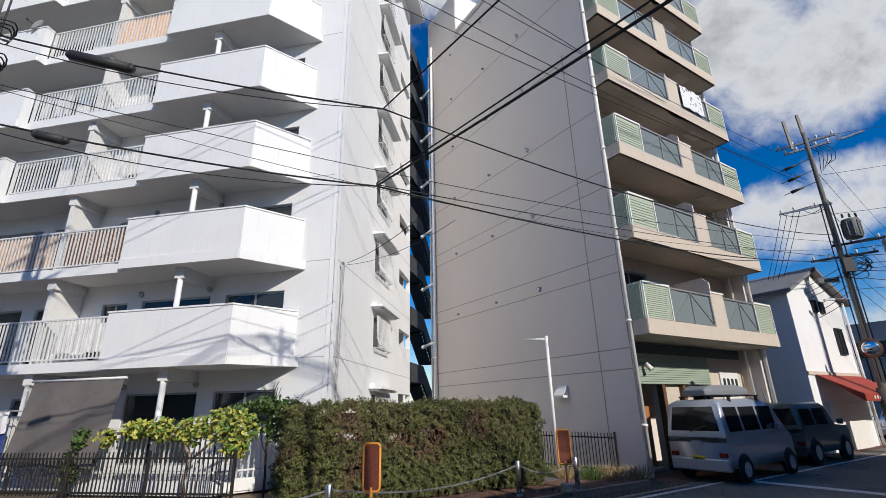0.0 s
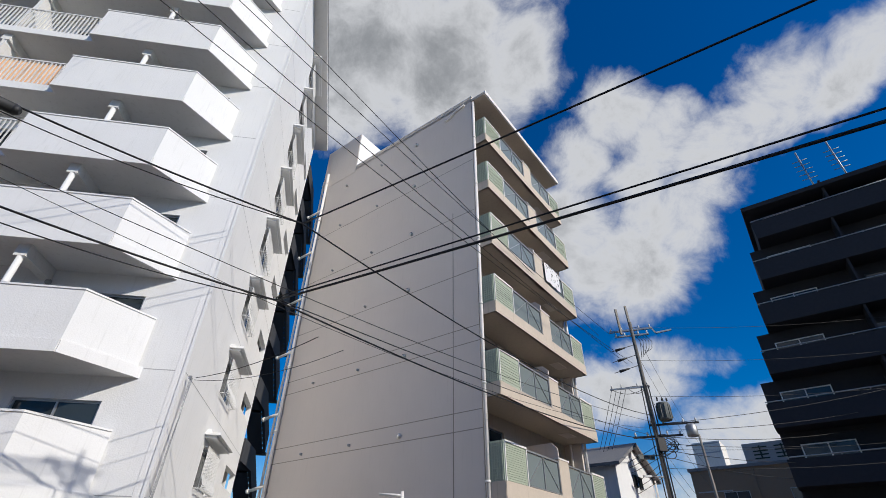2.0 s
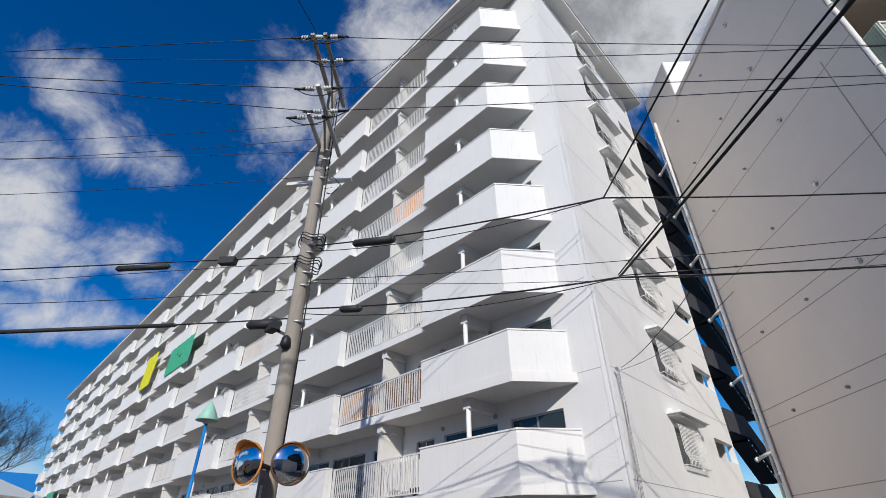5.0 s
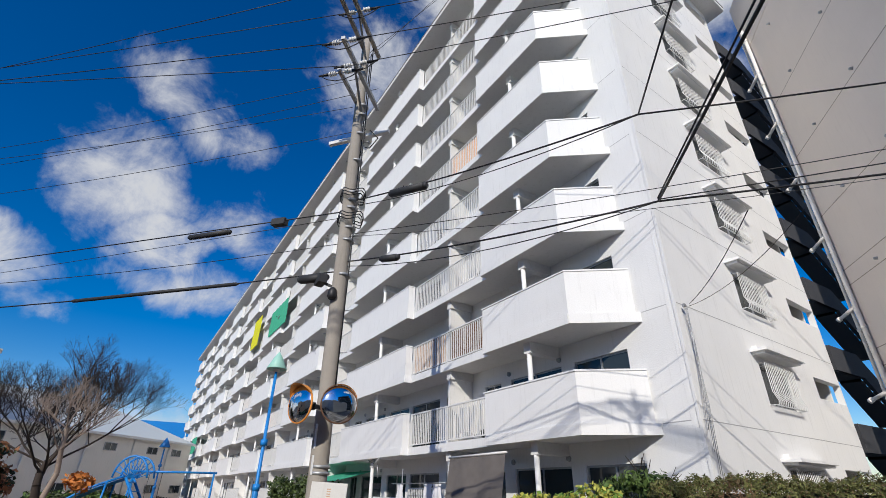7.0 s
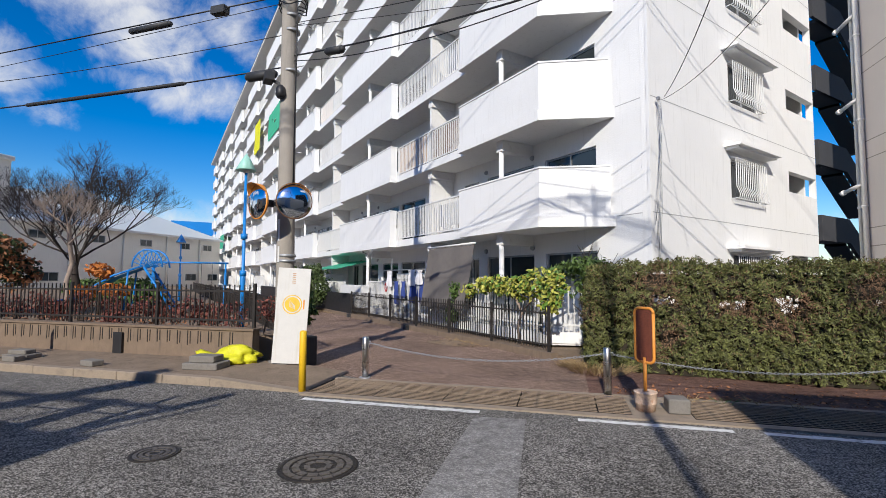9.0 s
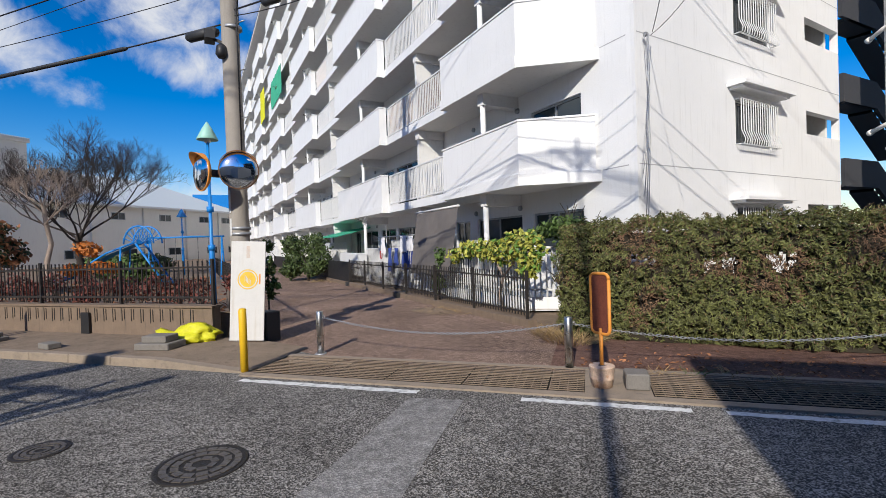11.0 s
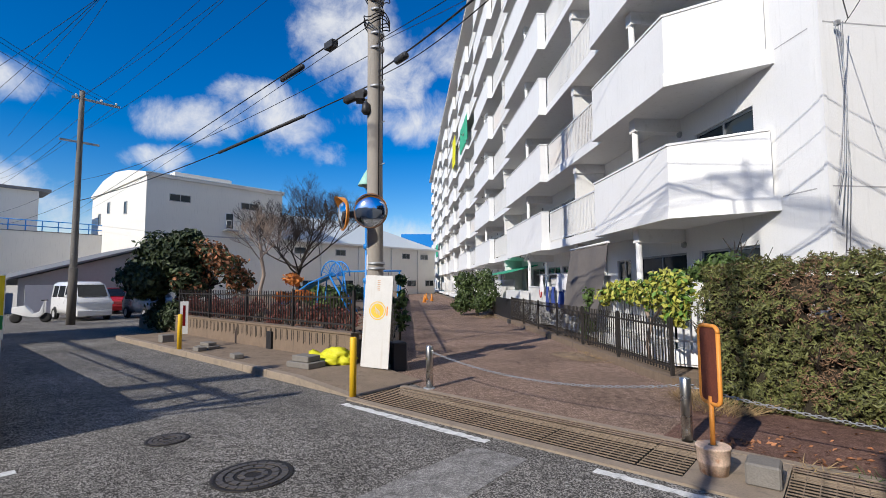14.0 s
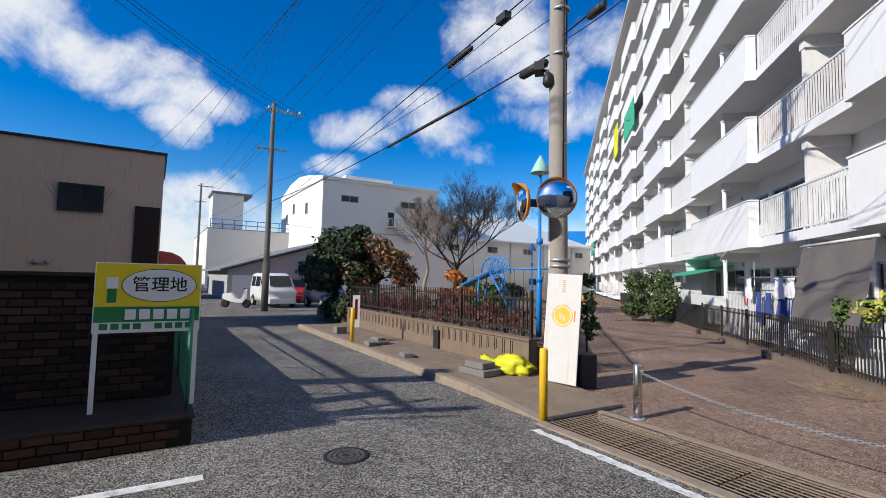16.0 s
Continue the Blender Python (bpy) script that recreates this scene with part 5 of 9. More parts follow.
# brown commercial building at the end of the street with a rooftop sign
bank = thing("commercial_building", "brown tiled commercial building with a rooftop sign", "office building", street(62, 12.6, 0, -90))
bm = BM(); box(bm, 0, 26, 0, 12, 0, 11.7)
part("wall", bm, "brown_tile", bank)
bm = BM(); box(bm, -0.2, 26.2, -0.2, 12, 11.7, 12.0)
part("roof", bm, "roof", bank)
bm = BM(); box(bm, -0.05, 26.05, -0.14, 0.0, 0, 3.5)
part("ground_storey", bm, "grey_wall", bank, "pale grey rendered ground storey")
for x in (4.0, 8.2, 12.4, 16.6, 20.8):
    bm = BM(); box(bm, x - 1.3, x + 1.3, -0.18, -0.14, 0.6, 2.4)
    part("shutter", bm, "roof", bank)
    bm = BM(); box(bm, x + 1.8, x + 2.1, -0.12, 0.0, 3.5, 11.7)
    part("pilaster", bm, "brown_tile", bank)
bm = BM(); box(bm, 5.8, 19.0, -0.15, 0.0, 12.0, 13.9)
sg = part("rooftop_sign", bm, "grey_wall", bank)
sr = random.Random(8)
for k in range(6):
    bm = BM()
    x = 6.7 + k * 2.0
    for q in range(4):
        box(bm, x, x + 1.35, -0.2, -0.152, 12.3 + q * 0.36, 12.42 + q * 0.36)
    box(bm, x + 0.6, x + 0.75, -0.205, -0.153, 12.3, 13.6)
    part("letter_bar", bm, "ink", sg)
for x, z in ((4.0, 5.0), (8.0, 5.0), (12, 5.0), (16, 5.0), (4.0, 8.0), (10, 8.0)):
    set_window(bank, x, -0.02, z, 2.4, 1.5)
bm = BM(); box(bm, 0.4, 3.4, 3, 7, 12.0, 15.2)
part("roof_tank_house", bm, "wh_wall", bank)

# pale flats behind the street end, between house and commercial building
mid = wall_block("grey_building", "grey mid-rise building with wide window bands", "building", street(58, 20.5, 0, -90), 7.3, 10, 8.6, "grey_wall")
for z in (2.6, 5.4):
    set_window(mid, 3.65, -0.02, z, 6, 1.5, mull=4)
wl = wall_block("low_building", "low white building with a roof terrace railing", "building", street(40, 11.5, 0, -90), 6, 8, 4.2, "grey_wall")
bm = BM()
for k in range(14):
    rod(bm, (0.2 + k * 0.43, 0.1, 4.2), (0.2 + k * 0.43, 0.1, 5.3), 0.03)
rod(bm, (0.1, 0.1, 5.3), (5.9, 0.1, 5.3), 0.04)
part("roof_railing", bm, "dark", wl)
set_window(wl, 2.0, -0.02, 0.2, 2.5, 2.2); set_window(wl, 4.6, -0.02, 1.0, 1.2, 1.2)

# white gabled house with a red awning
hs = thing("gabled_house", "white gabled house with grey roof and red awning", "house", street(21.3, 7.75, 0))
bm = BM()
prof = [(0, 0), (5.4, 0), (5.4, 5.9), (2.7, 7.0), (0, 5.9)]
a = [bm.verts.new((x, 0.0, z)) for x, z in prof]; b = [bm.verts.new((x, 9.0, z)) for x, z in prof]
bm.faces.new(a[::-1]); bm.faces.new(b)
for i in range(5):
    j = (i + 1) % 5
    bm.faces.new((a[i], a[j], b[j], b[i]))
bmesh.ops.recalc_face_normals(bm, faces=list(bm.faces))
part("wall", bm, "white", hs)
bm = BM()
for x0, z0, x1, z1 in ((-0.35, 5.78, 2.7, 7.05), (2.7, 7.05, 5.75, 5.78)):
    v = [bm.verts.new(p) for p in ((x0, -0.3, z0), (x1, -0.3, z1), (x1, 9.3, z1), (x0, 9.3, z0), (x0, -0.3, z0 + 0.14), (x1, -0.3, z1 + 0.14), (x1, 9.3, z1 + 0.14), (x0, 9.3, z0 + 0.14))]
    for f in ((3, 2, 1, 0), (4, 5, 6, 7), (0, 1, 5, 4), (1, 2, 6, 5), (2, 3, 7, 6), (3, 0, 4, 7)):
        bm.faces.new([v[i] for i in f])
part("roof", bm, "roof", hs)
for x in (2.0, 2.75):
    set_window(hs, x + 0.3, -0.02, 5.25, 0.4, 0.5, mull=0, frame_mat="dark")
set_window(hs, 4.1, -0.02, 3.6, 0.75, 1.1, mull=1, frame_mat="dark")
bm = BM()
v = [bm.verts.new(p) for p in ((0.6, -0.02, 2.75), (5.2, -0.02, 2.75), (5.2, -1.3, 2.0), (0.6, -1.3, 2.0), (0.6, -1.3, 1.75), (5.2, -1.3, 1.75))]
bm.faces.new((v[0], v[1], v[2], v[3])); bm.faces.new((v[3], v[2], v[5], v[4]))
bm.faces.new((v[0], v[3], v[4])); bm.faces.new((v[1], v[5], v[2]))
part("awning", bm, "awning", hs)
bm = BM()
for k in range(12):
    box(bm, 1.5 + k * 0.28, 1.62 + k * 0.28, -1.32, -1.303, 1.82, 1.93)
part("awning_bars", bm, "whitepl", hs)
bm = BM(); box(bm, -0.02, 5.42, -0.05, 0.0, 2.72, 2.85)
part("wall_band", bm, "beige2", hs)
bm = BM()
box(bm, 1.0, 4.4, -0.06, -0.01, 0.0, 1.7)
part("shutter", bm, "pipe", hs)
bm = BM(); rod(bm, (5.3, -0.12, 0), (5.3, -0.12, 5.9), 0.05)
part("drain_pipe", bm, "pipe", hs)

# unseen building on the near side, whose shade lies over the road
bm = BM(); box(bm, 4.75, 16.5, -14.0, -2.4, 0, 6.75)
solid("building_behind", bm, "grey_wall", "plain grey building closing the near side", "building", STREET, kind="structure")
bm = BM(); box(bm, 14.2, 22.0, -14.0, -2.4, 0, 7.4)
solid("building_behind_2", bm, "grey_wall", "plain grey building closing the near side", "building", STREET, kind="structure")
bm = BM(); box(bm, -14.0, -2.1, -13.0, -4.6, 0, 5.65)
solid("building_behind_3", bm, "grey_wall", "plain grey building closing the near side", "building", STREET, kind="structure")
# unseen row added to hold low sky light off the shaded street
bm = BM(); box(bm, -75, 75, -44.0, -26.5, 0, 14.0)
solid("building_behind_4", bm, "grey_wall", "unseen plain row added to block low south-east sky light", "building", STREET, kind="structure")
# steel frame that stands out from the building's roof edge and shades the road in bars
FZ = 5.62
cf = thing("canopy_frame", "steel canopy frame along the roof edge of the near building", "frame", STREET)
bm = BM(); bar(bm, (-15.5, -3.45, FZ), (-2.05, -3.5, FZ), 0.09, 0.09)
part("edge_beam", bm, "galv", cf)
for s0, n0, s1, n1, w in ((-4.75, -5.2, -3.72, -2.0, 0.30), (-2.75, -5.2, -1.95, -2.75, 0.15), (-2.5, -5.2, -1.75, -3.2, 0.05), (-3.85, -5.2, -3.3, -3.5, 0.05)):
    bm = BM(); bar(bm, (s0, n0, FZ), (s1, n1, FZ), w, w)
    part("end_beam", bm, "galv", cf)
for k in range(9):
    bm = BM(); bar(bm, (-6.1 - 1.05 * k, -5.0, FZ), (-5.55 - 1.05 * k, -3.5, FZ), 0.045, 0.045)
    part("cross_bar", bm, "galv", cf)
# leaning pole on the near side with a short braced crossarm; the street cables end on it
NP = lambda z, s=0.0: (3.85 - 0.5 * z / 12.5 + s, -2.6, z)
near = thing("utility_pole", "tall leaning concrete pole on the near side of the road", "utility pole", STREET)
bm = BM(); tube(bm, [NP(-0.1), NP(4), NP(8), NP(12.6)], [0.05, 0.045, 0.04, 0.032], 14)
part("shaft", bm, "polec", near)
bm = BM(); bar(bm, NP(12.33, -0.6), NP(12.33, 0.45), 0.06, 0.06)
part("crossarm", bm, "galv", near)
for q in (-0.45, 0.33):
    bm = BM(); bar(bm, NP(11.95), NP(12.33, q), 0.05, 0.05)
    part("brace", bm, "galv", near)
mast = thing("roof_mast", "steel cable mast on the roof of the near building", "mast", STREET)
bm = BM(); rod(bm, (8.5, -6.0, 6.7), (8.5, -6.0, 9.5), 0.05, seg=10)
part("post", bm, "galv", mast)

# ---- poles, cables ----


def lean(x, y, z0, z1, r0, r1, tilt=(0, 0)):
    bm = BM()
    n = 10
    tube(bm, [(x + tilt[0] * k / n, y + tilt[1] * k / n, z0 + (z1 - z0) * k / n) for k in range(n + 1)], [r0 + (r1 - r0) * k / n for k in range(n + 1)], 18)
    return bm


def wire(name, pts, r=0.012, sag=0.25, label="thin black overhead cable strung between poles", parent=None, seg=14, material="cable"):
    """A hanging cable through the points given."""
    bm = BM()
    for a, b in zip(pts, pts[1:]):
        a, b = Vector(a), Vector(b)
        line = []
        for k in range(seg + 1):
            t = k / seg
            p = a.lerp(b, t)
            p.z -= 4 * sag * t * (1 - t)
            line.append(p)
        chainrod(bm, line, r, 5)
    return solid(name, bm, material, label, "cable", group="overhead cables")


P1 = Vector((-7.95, 4.55))
pole = thing("utility_pole", "grey concrete utility pole with bands and crossarms", "utility pole", pose(P1.x, P1.y, 0))
part("shaft", lean(0, 0, 0, 12.65, 0.175, 0.105, (-0.06, -0.10)), "polec", pole)
for z in (1.95, 2.05, 5.6, 6.4, 6.7, 7.2, 7.4, 7.6, 8.5, 9.3, 9.9, 10.2):
    bm = BM(); lathe(bm, [(0.185 - z * 0.005, 0), (0.185 - z * 0.005, 0.05)], 16)
    part("band", bm, "galv", pole, m=pose(0, 0, z))
for k in range(14):
    z = 3.6 + k * 0.42
    a = 0.6 if k % 2 else 0.6 + math.pi
    bm = BM(); rod(bm, (0.1 * math.cos(a), 0.1 * math.sin(a), z), (0.3 * math.cos(a), 0.3 * math.sin(a), z), 0.011, seg=6)
    part("step_bolt", bm, "galv", pole)
INS = [(0.02, 0), (0.05, 0.03), (0.03, 0.07), (0.05, 0.1), (0.03, 0.15), (0.02, 0.18)]
OUT = Vector((R2, -R2, 0))      # from the pole towards the road
ALONG = Vector((R2, R2, 0))
bm = BM(); bar(bm, (-0.98, -0.42, 9.55), (0.30, 0.62, 9.55), 0.1, 0.09)
part("crossarm", bm, "alum", pole)
bm = BM(); chainrod(bm, [(0.12, 0.2, 9.5), (0.3, 0.35, 9.2), (0.2, 0.2, 8.9), (0.05, 0.15, 9.0)], 0.014, 6)
part("wire_loop", bm, "cable", pole)
for z, a0, a1, side, w in ((10.6, -0.5, 1.75, 0.17, 0.09), (10.35, -0.3, 1.15, -0.16, 0.08), (12.3, -0.3, 1.9, 0.15, 0.09), (12.3, -0.1, 1.9, -0.15, 0.09)):
    p = ALONG * side
    lift = Vector((0, 0, z))
    bm = BM(); bar(bm, OUT * a0 + p + lift, OUT * a1 + p + lift, w, w)
    arm = part("crossarm", bm, "galv" if z < 12 else "polec", pole)
    for q in ((a1 - 0.1, a1 - 0.75) if side > 0 else (a1 - 0.1,)):
        c = OUT * q + p + lift
        for d in (-1, 1):
            bm = BM()
            rod(bm, c + ALONG * 0.05 * d, c + ALONG * 0.14 * d, 0.02, seg=6)
            for h in (0.12, 0.18, 0.24):
                rod(bm, c + ALONG * h * d, c + ALONG * (h + 0.05) * d, 0.065, 0.045, 10)
            part("strain_insulator", bm, "whitepl", pole)
            bm = BM(); rod(bm, c + ALONG * 0.29 * d, c + ALONG * 0.55 * d, 0.04, 0.02, 8)
            part("clamp_cover", bm, "dark", pole)
        bm = BM()
        chainrod(bm, [c + ALONG * 0.52 * t + Vector((0, 0, -0.25 * (1 - t * t))) for t in (-1, -0.6, -0.2, 0.2, 0.6, 1)], 0.012, 6)
        part("jumper_wire", bm, "cable", pole)
bm = BM(); bar(bm, OUT * 1.1 + ALONG * 0.17 + Vector((0, 0, 10.58)), Vector((0, 0, 9.9)), 0.05, 0.05)
part("brace", bm, "galv", pole)
bm = BM(); bar(bm, OUT * 1.2 + ALONG * 0.15 + Vector((0, 0, 12.28)), Vector((0, 0, 11.5)), 0.05, 0.05)
part("brace", bm, "galv", pole)
for ang in (20, 140, 250):
    c, s_ = math.cos(radians(ang)), math.sin(radians(ang))
    bm = BM(); chainrod(bm, [(0.16 * c, 0.16 * s_, 3.2), (0.165 * c, 0.165 * s_, 6.0), (0.15 * c + .02, 0.15 * s_, 8.5), (0.14 * c, 0.14 * s_, 10.6), (0.13 * c, 0.13 * s_, 12.3)], 0.014, 6)
    part("riser_cable", bm, "cable", pole)
for z in (6.9, 7.5):
    bm = BM()
    for q in range(3):
        tube(bm, [(0.26 * math.cos(t) + .04 * q, 0.26 * math.sin(t), z + 0.05 * q + 0.06 * math.sin(3 * t)) for t in [k * math.tau / 16 for k in range(17)]], 0.012, 5)
    part("cable_coil", bm, "cable", pole)
# street lamp head low on the pole
bm = BM()
bar(bm, (-0.05, -0.1, 5.35), (-0.25, -0.35, 5.5), 0.05, 0.05); box(bm, -0.42, -0.1, -0.45, -0.28, 5.45, 5.6)
part("lamp", bm, "plastic", pole)
bm = BM(); lathe(bm, [(0.06, 0), (0.1, 0.06), (0.08, 0.2), (0.03, 0.25)], 12)
part("lamp_eye", bm, "dark", pole, m=pose(0.08, -0.2, 5.05))
bm = BM(); box(bm, -0.02, 0.02, -0.205, -0.18, 2.35, 2.75); box(bm, -0.02, 0.02, -0.205, -0.18, 1.95, 2.25)
part("number_strip", bm, "skin", pole, m=pose(0.07, 0.03, 0))


# traffic mirrors
def traffic_mirror(x, y, z, yaw, shell, deep):
    mob = thing("traffic_mirror", "round convex traffic mirror with an orange hood", "traffic mirror", pose(x, y, z, 0, 0, yaw), "traffic mirrors")
    turn = Matrix.Rotation(radians(90), 3, "X")
    bm = BM()
    lathe(bm, [(0.001, 0.075), (0.10, 0.071), (0.18, 0.058), (0.25, 0.035), (0.29, 0.012), (0.30, 0.0)], 36, m=turn)
    part("glass", bm, "mirror", mob)
    bm = BM()
    lathe(bm, [(0.297, 0.004), (0.310, 0.008), (0.313, -0.02), (0.25, -0.07), (0.001, -0.10)], 36, m=turn)
    part("shell", bm, shell, mob)
    bm = BM()
    seg = 22
    ra, rb = [], []
    for k in range(seg + 1):
        a = radians(25 + 130 * k / seg)
        ra.append(bm.verts.new((0.314 * math.cos(a), 0.0, 0.314 * math.sin(a))))
        rb.append(bm.verts.new((0.322 * math.cos(a), -deep * math.sin((a - radians(25)) / radians(130) * math.pi) - 0.01, 0.322 * math.sin(a))))
    for k in range(seg):
        bm.faces.new((ra[k], ra[k + 1], rb[k + 1], rb[k]))
    part("visor", bm, "orange", mob)
    bm = BM(); bar(bm, (0, 0.08, 0), (0, 0.3, 0), 0.08, 0.12)
    part("bracket", bm, "plastic", mob)
    return mob


traffic_mirror(-7.21, 4.50, 3.0, 82, "brownslat", 0.05)
traffic_mirror(-7.58, 3.95, 3.0, 20, "orange", 0.15)
bm = BM(); bar(bm, (-7.9, 4.5, 3.0), (-7.45, 4.45, 3.0), 0.06, 0.06); bar(bm, (-7.9, 4.5, 3.0), (-7.62, 4.2, 3.0), 0.06, 0.06)
solid("mirror_arm", bm, "plastic", "dark steel arm holding the traffic mirrors", "bracket")

# pole down the street
for (s, n, h, r, lab) in ((-20.5, 7.62, 10.2, 0.15, "dark weathered utility pole by the road"), (-62, 7.4, 13.0, 0.17, "distant utility pole with wires")):
    p = sn(s, n)
    po = thing("utility_pole", lab, "utility pole", pose(p.x, p.y, 0))
    part("shaft", lean(0, 0, 0, h, r, r * 0.65), "poleg", po)
    bm = BM(); bar(bm, (-1.0, 1.0, h - 0.35), (0.25, -0.25, h - 0.35), 0.09, 0.09)
    part("crossarm", bm, "galv", po)
    bm = BM(); bar(bm, (-0.5, 0.5, h - 2.3), (0.5, -0.5, h - 2.3), 0.08, 0.08)
    part("crossarm", bm, "galv", po)
    for t in (-0.9, -0.5, 0.15):
        bm = BM(); lathe(bm, [(0.03, 0), (0.06, 0.05), (0.03, 0.12)], 8)
        part("insulator", bm, "whitepl", po, m=pose(t, -t, h - 0.3))
    bm = BM(); rod(bm, (0, 0, 0.0), (0, 0, 2.4), r + 0.015, seg=14)
    part("sleeve", bm, "polew", po)
    for k in range(10):
        bm = BM(); a = 0.3 + (k % 2) * math.pi
        rod(bm, (0, 0, 3 + k * .5), (0.28 * math.cos(a), .28 * math.sin(a), 3 + k * .5), 0.012, seg=6)
        part("step_bolt", bm, "galv", po)

# pole by the gabled house, with transformer
RP = sn(23.6, 6.35)
rp = thing("transformer_pole", "tall concrete utility pole with transformer and crossarms", "utility pole", pose(RP.x, RP.y, 0))
part("shaft", lean(0, 0, 0, 13.0, 0.135, 0.08), "poleg", rp)
for dx, dz in ((-0.55, 13.75), (0.05, 14.0)):
    bm = BM(); bar(bm, (dx, 0.1, 12.3), (dx - 0.05, 0.1, dz), 0.1, 0.1)
    part("strut", bm, "polec", rp)
for (xa, xb, z, w) in ((-1.0, 0.9, 12.55, 0.09), (-0.8, 0.7, 12.25, 0.08), (-1.45, 0.2, 9.55, 0.07), (-0.2, 1.7, 7.75, 0.08), (-0.9, 1.0, 7.25, 0.08)):
    bm = BM(); bar(bm, (xa, -xa * 0.5, z), (xb, -xb * 0.5, z), w, w)
    part("crossarm", bm, "galv" if z > 9 else "dark", rp)
    for t in (0.05, 0.3, 0.7, 0.95):
        x = xa + (xb - xa) * t
        bm = BM(); lathe(bm, INS, 8)
        part("insulator", bm, "whitepl", rp, m=pose(x, -x * 0.5, z + 0.04))
bm = BM(); bar(bm, (0.85, -0.42, 12.6), (1.0, -0.5, 12.25), 0.07, 0.07); bar(bm, (1.0, -0.5, 12.25), (1.7, -0.8, 12.35), 0.08, 0.08)
part("side_arm", bm, "galv", rp)
for k in range(5):
    bm = BM(); a = 0.35 + k * 0.3
    chainrod(bm, [(-0.3 + a * 0.6, 0, 12.4), (0.15 + a * .55, 0, 12.0), (0.12 + a * .5, 0, 11.6), (0.1 + a * .3, 0, 11.0 + .1 * k)], 0.014, 5)
    part("jumper_wire", bm, "cable", rp)
bm = BM(); lathe(bm, [(0.001, 0), (0.26, 0.0), (0.29, 0.06), (0.29, 0.73), (0.27, 0.8), (0.1, 0.84), (0.001, 0.84)], 22)
tr_ = part("transformer", bm, "trafo", rp, m=pose(0.48, -0.3, 7.9))
for k in range(10):
    a = k * math.tau / 10
    bm = BM(); bar(bm, (0.30 * math.cos(a), 0.30 * math.sin(a), 0.1), (0.30 * math.cos(a), 0.30 * math.sin(a), 0.7), 0.03, 0.04)
    part("fin", bm, "trafo", tr_)
for x in (-0.2, 0.05, 0.28):
    bm = BM(); lathe(bm, INS, 8)
    part("bushing", bm, "dark", tr_, m=pose(x, 0, 0.9))
bm = BM(); lathe(bm, [(0.001, 0), (0.2, 0), (0.24, 0.05), (0.24, 0.45), (0.15, 0.55), (0.001, 0.55)], 14)
part("lamp_drum", bm, "galv", rp, m=pose(1.35, -0.7, 7.15))
for dz in (11.75, 11.2, 10.65):
    bm = BM(); rod(bm, (0, 0, dz), (-1.2, 0.4, dz - 0.35), 0.016, seg=6)
    rod(bm, (-0.5, 0.17, dz - 0.15), (-0.95, 0.32, dz - 0.28), 0.04, 0.075, 9)
    part("strain_insulator", bm, "dark", rp)
for k in range(7):
    z = 6.55 + 0.09 * k
    bm = BM()
    tube(bm, [(0.25 + 0.42 * math.cos(t) + 0.04 * k, -0.1 + 0.2 * math.sin(t), z + 0.3 * math.sin(t + k)) for t in [q * math.tau / 14 for q in range(15)]], 0.018, 5)
    part("cable_coil", bm, "cable", rp)
for ang in (0, 70, 160, 250, 300):
    c, s_ = math.cos(radians(ang)), math.sin(radians(ang))
    bm = BM(); chainrod(bm, [(0.2 * c, 0.2 * s_, 2.4), (0.2 * c, 0.2 * s_, 6.4), (0.22 * c, 0.22 * s_, 7.6), (0.18 * c, 0.18 * s_, 9.6)], 0.025, 6)
    part("riser_cable", bm, "cable", rp)
bm = BM(); box(bm, -0.2, 0.2, -0.32, -0.16, 6.55, 7.15)
part("cable_box", bm, "dark", rp, bevel=0.02)
for k in range(3):
    bm = BM(); box(bm, -0.95 + k * 0.27, -0.75 + k * 0.27, 0.2, 0.35, 6.3, 6.48)
    part("terminal_box", bm, "trafo", rp)
bm = BM(); rod(bm, (-1.1, 0.3, 6.45), (0.0, 0.1, 6.45), 0.03); part("bracket", bm, "galv", rp)
bm = BM(); rod(bm, (-0.1, 0.0, 5.55), (-0.75, 0.2, 5.6), 0.03); box(bm, -0.95, -0.6, 0.12, 0.26, 5.55, 5.63)
part("road_lamp", bm, "galv", rp)
bm = BM(); lathe(bm, [(0.001, 0.06), (0.2, 0.045), (0.33, 0.0)], 24, m=Matrix.Rotation(radians(90), 3, "X"))
part("road_mirror", bm, "mirror", rp, m=pose(-0.2, -0.35, 3.6, 0, 0, -30))
bm = BM(); lathe(bm, [(0.33, 0.01), (0.36, 0.01), (0.36, -0.03), (0.2, -0.08)], 24, m=Matrix.Rotation(radians(90), 3, "X"))
part("mirror_rim", bm, "brownslat", rp, m=pose(-0.2, -0.35, 3.6, 0, 0, -30))
bm = BM(); rod(bm, (0, 0, 0.5), (0, 0, 2.2), 0.2, seg=16)
part("sleeve", bm, "polew", rp)
BP = sn(53, 9.2)
bp = thing("utility_pole", "distant utility pole at the street end", "utility pole", pose(BP.x, BP.y, 0))
part("shaft", lean(0, 0, 0, 13.5, 0.18, 0.11), "polec", bp)
for z in (12.6, 11.8, 8.5):
    bm = BM(); bar(bm, (-1.0, 1.0, z), (1.0, -1.0, z), 0.09, 0.09)
    part("crossarm", bm, "galv", bp)

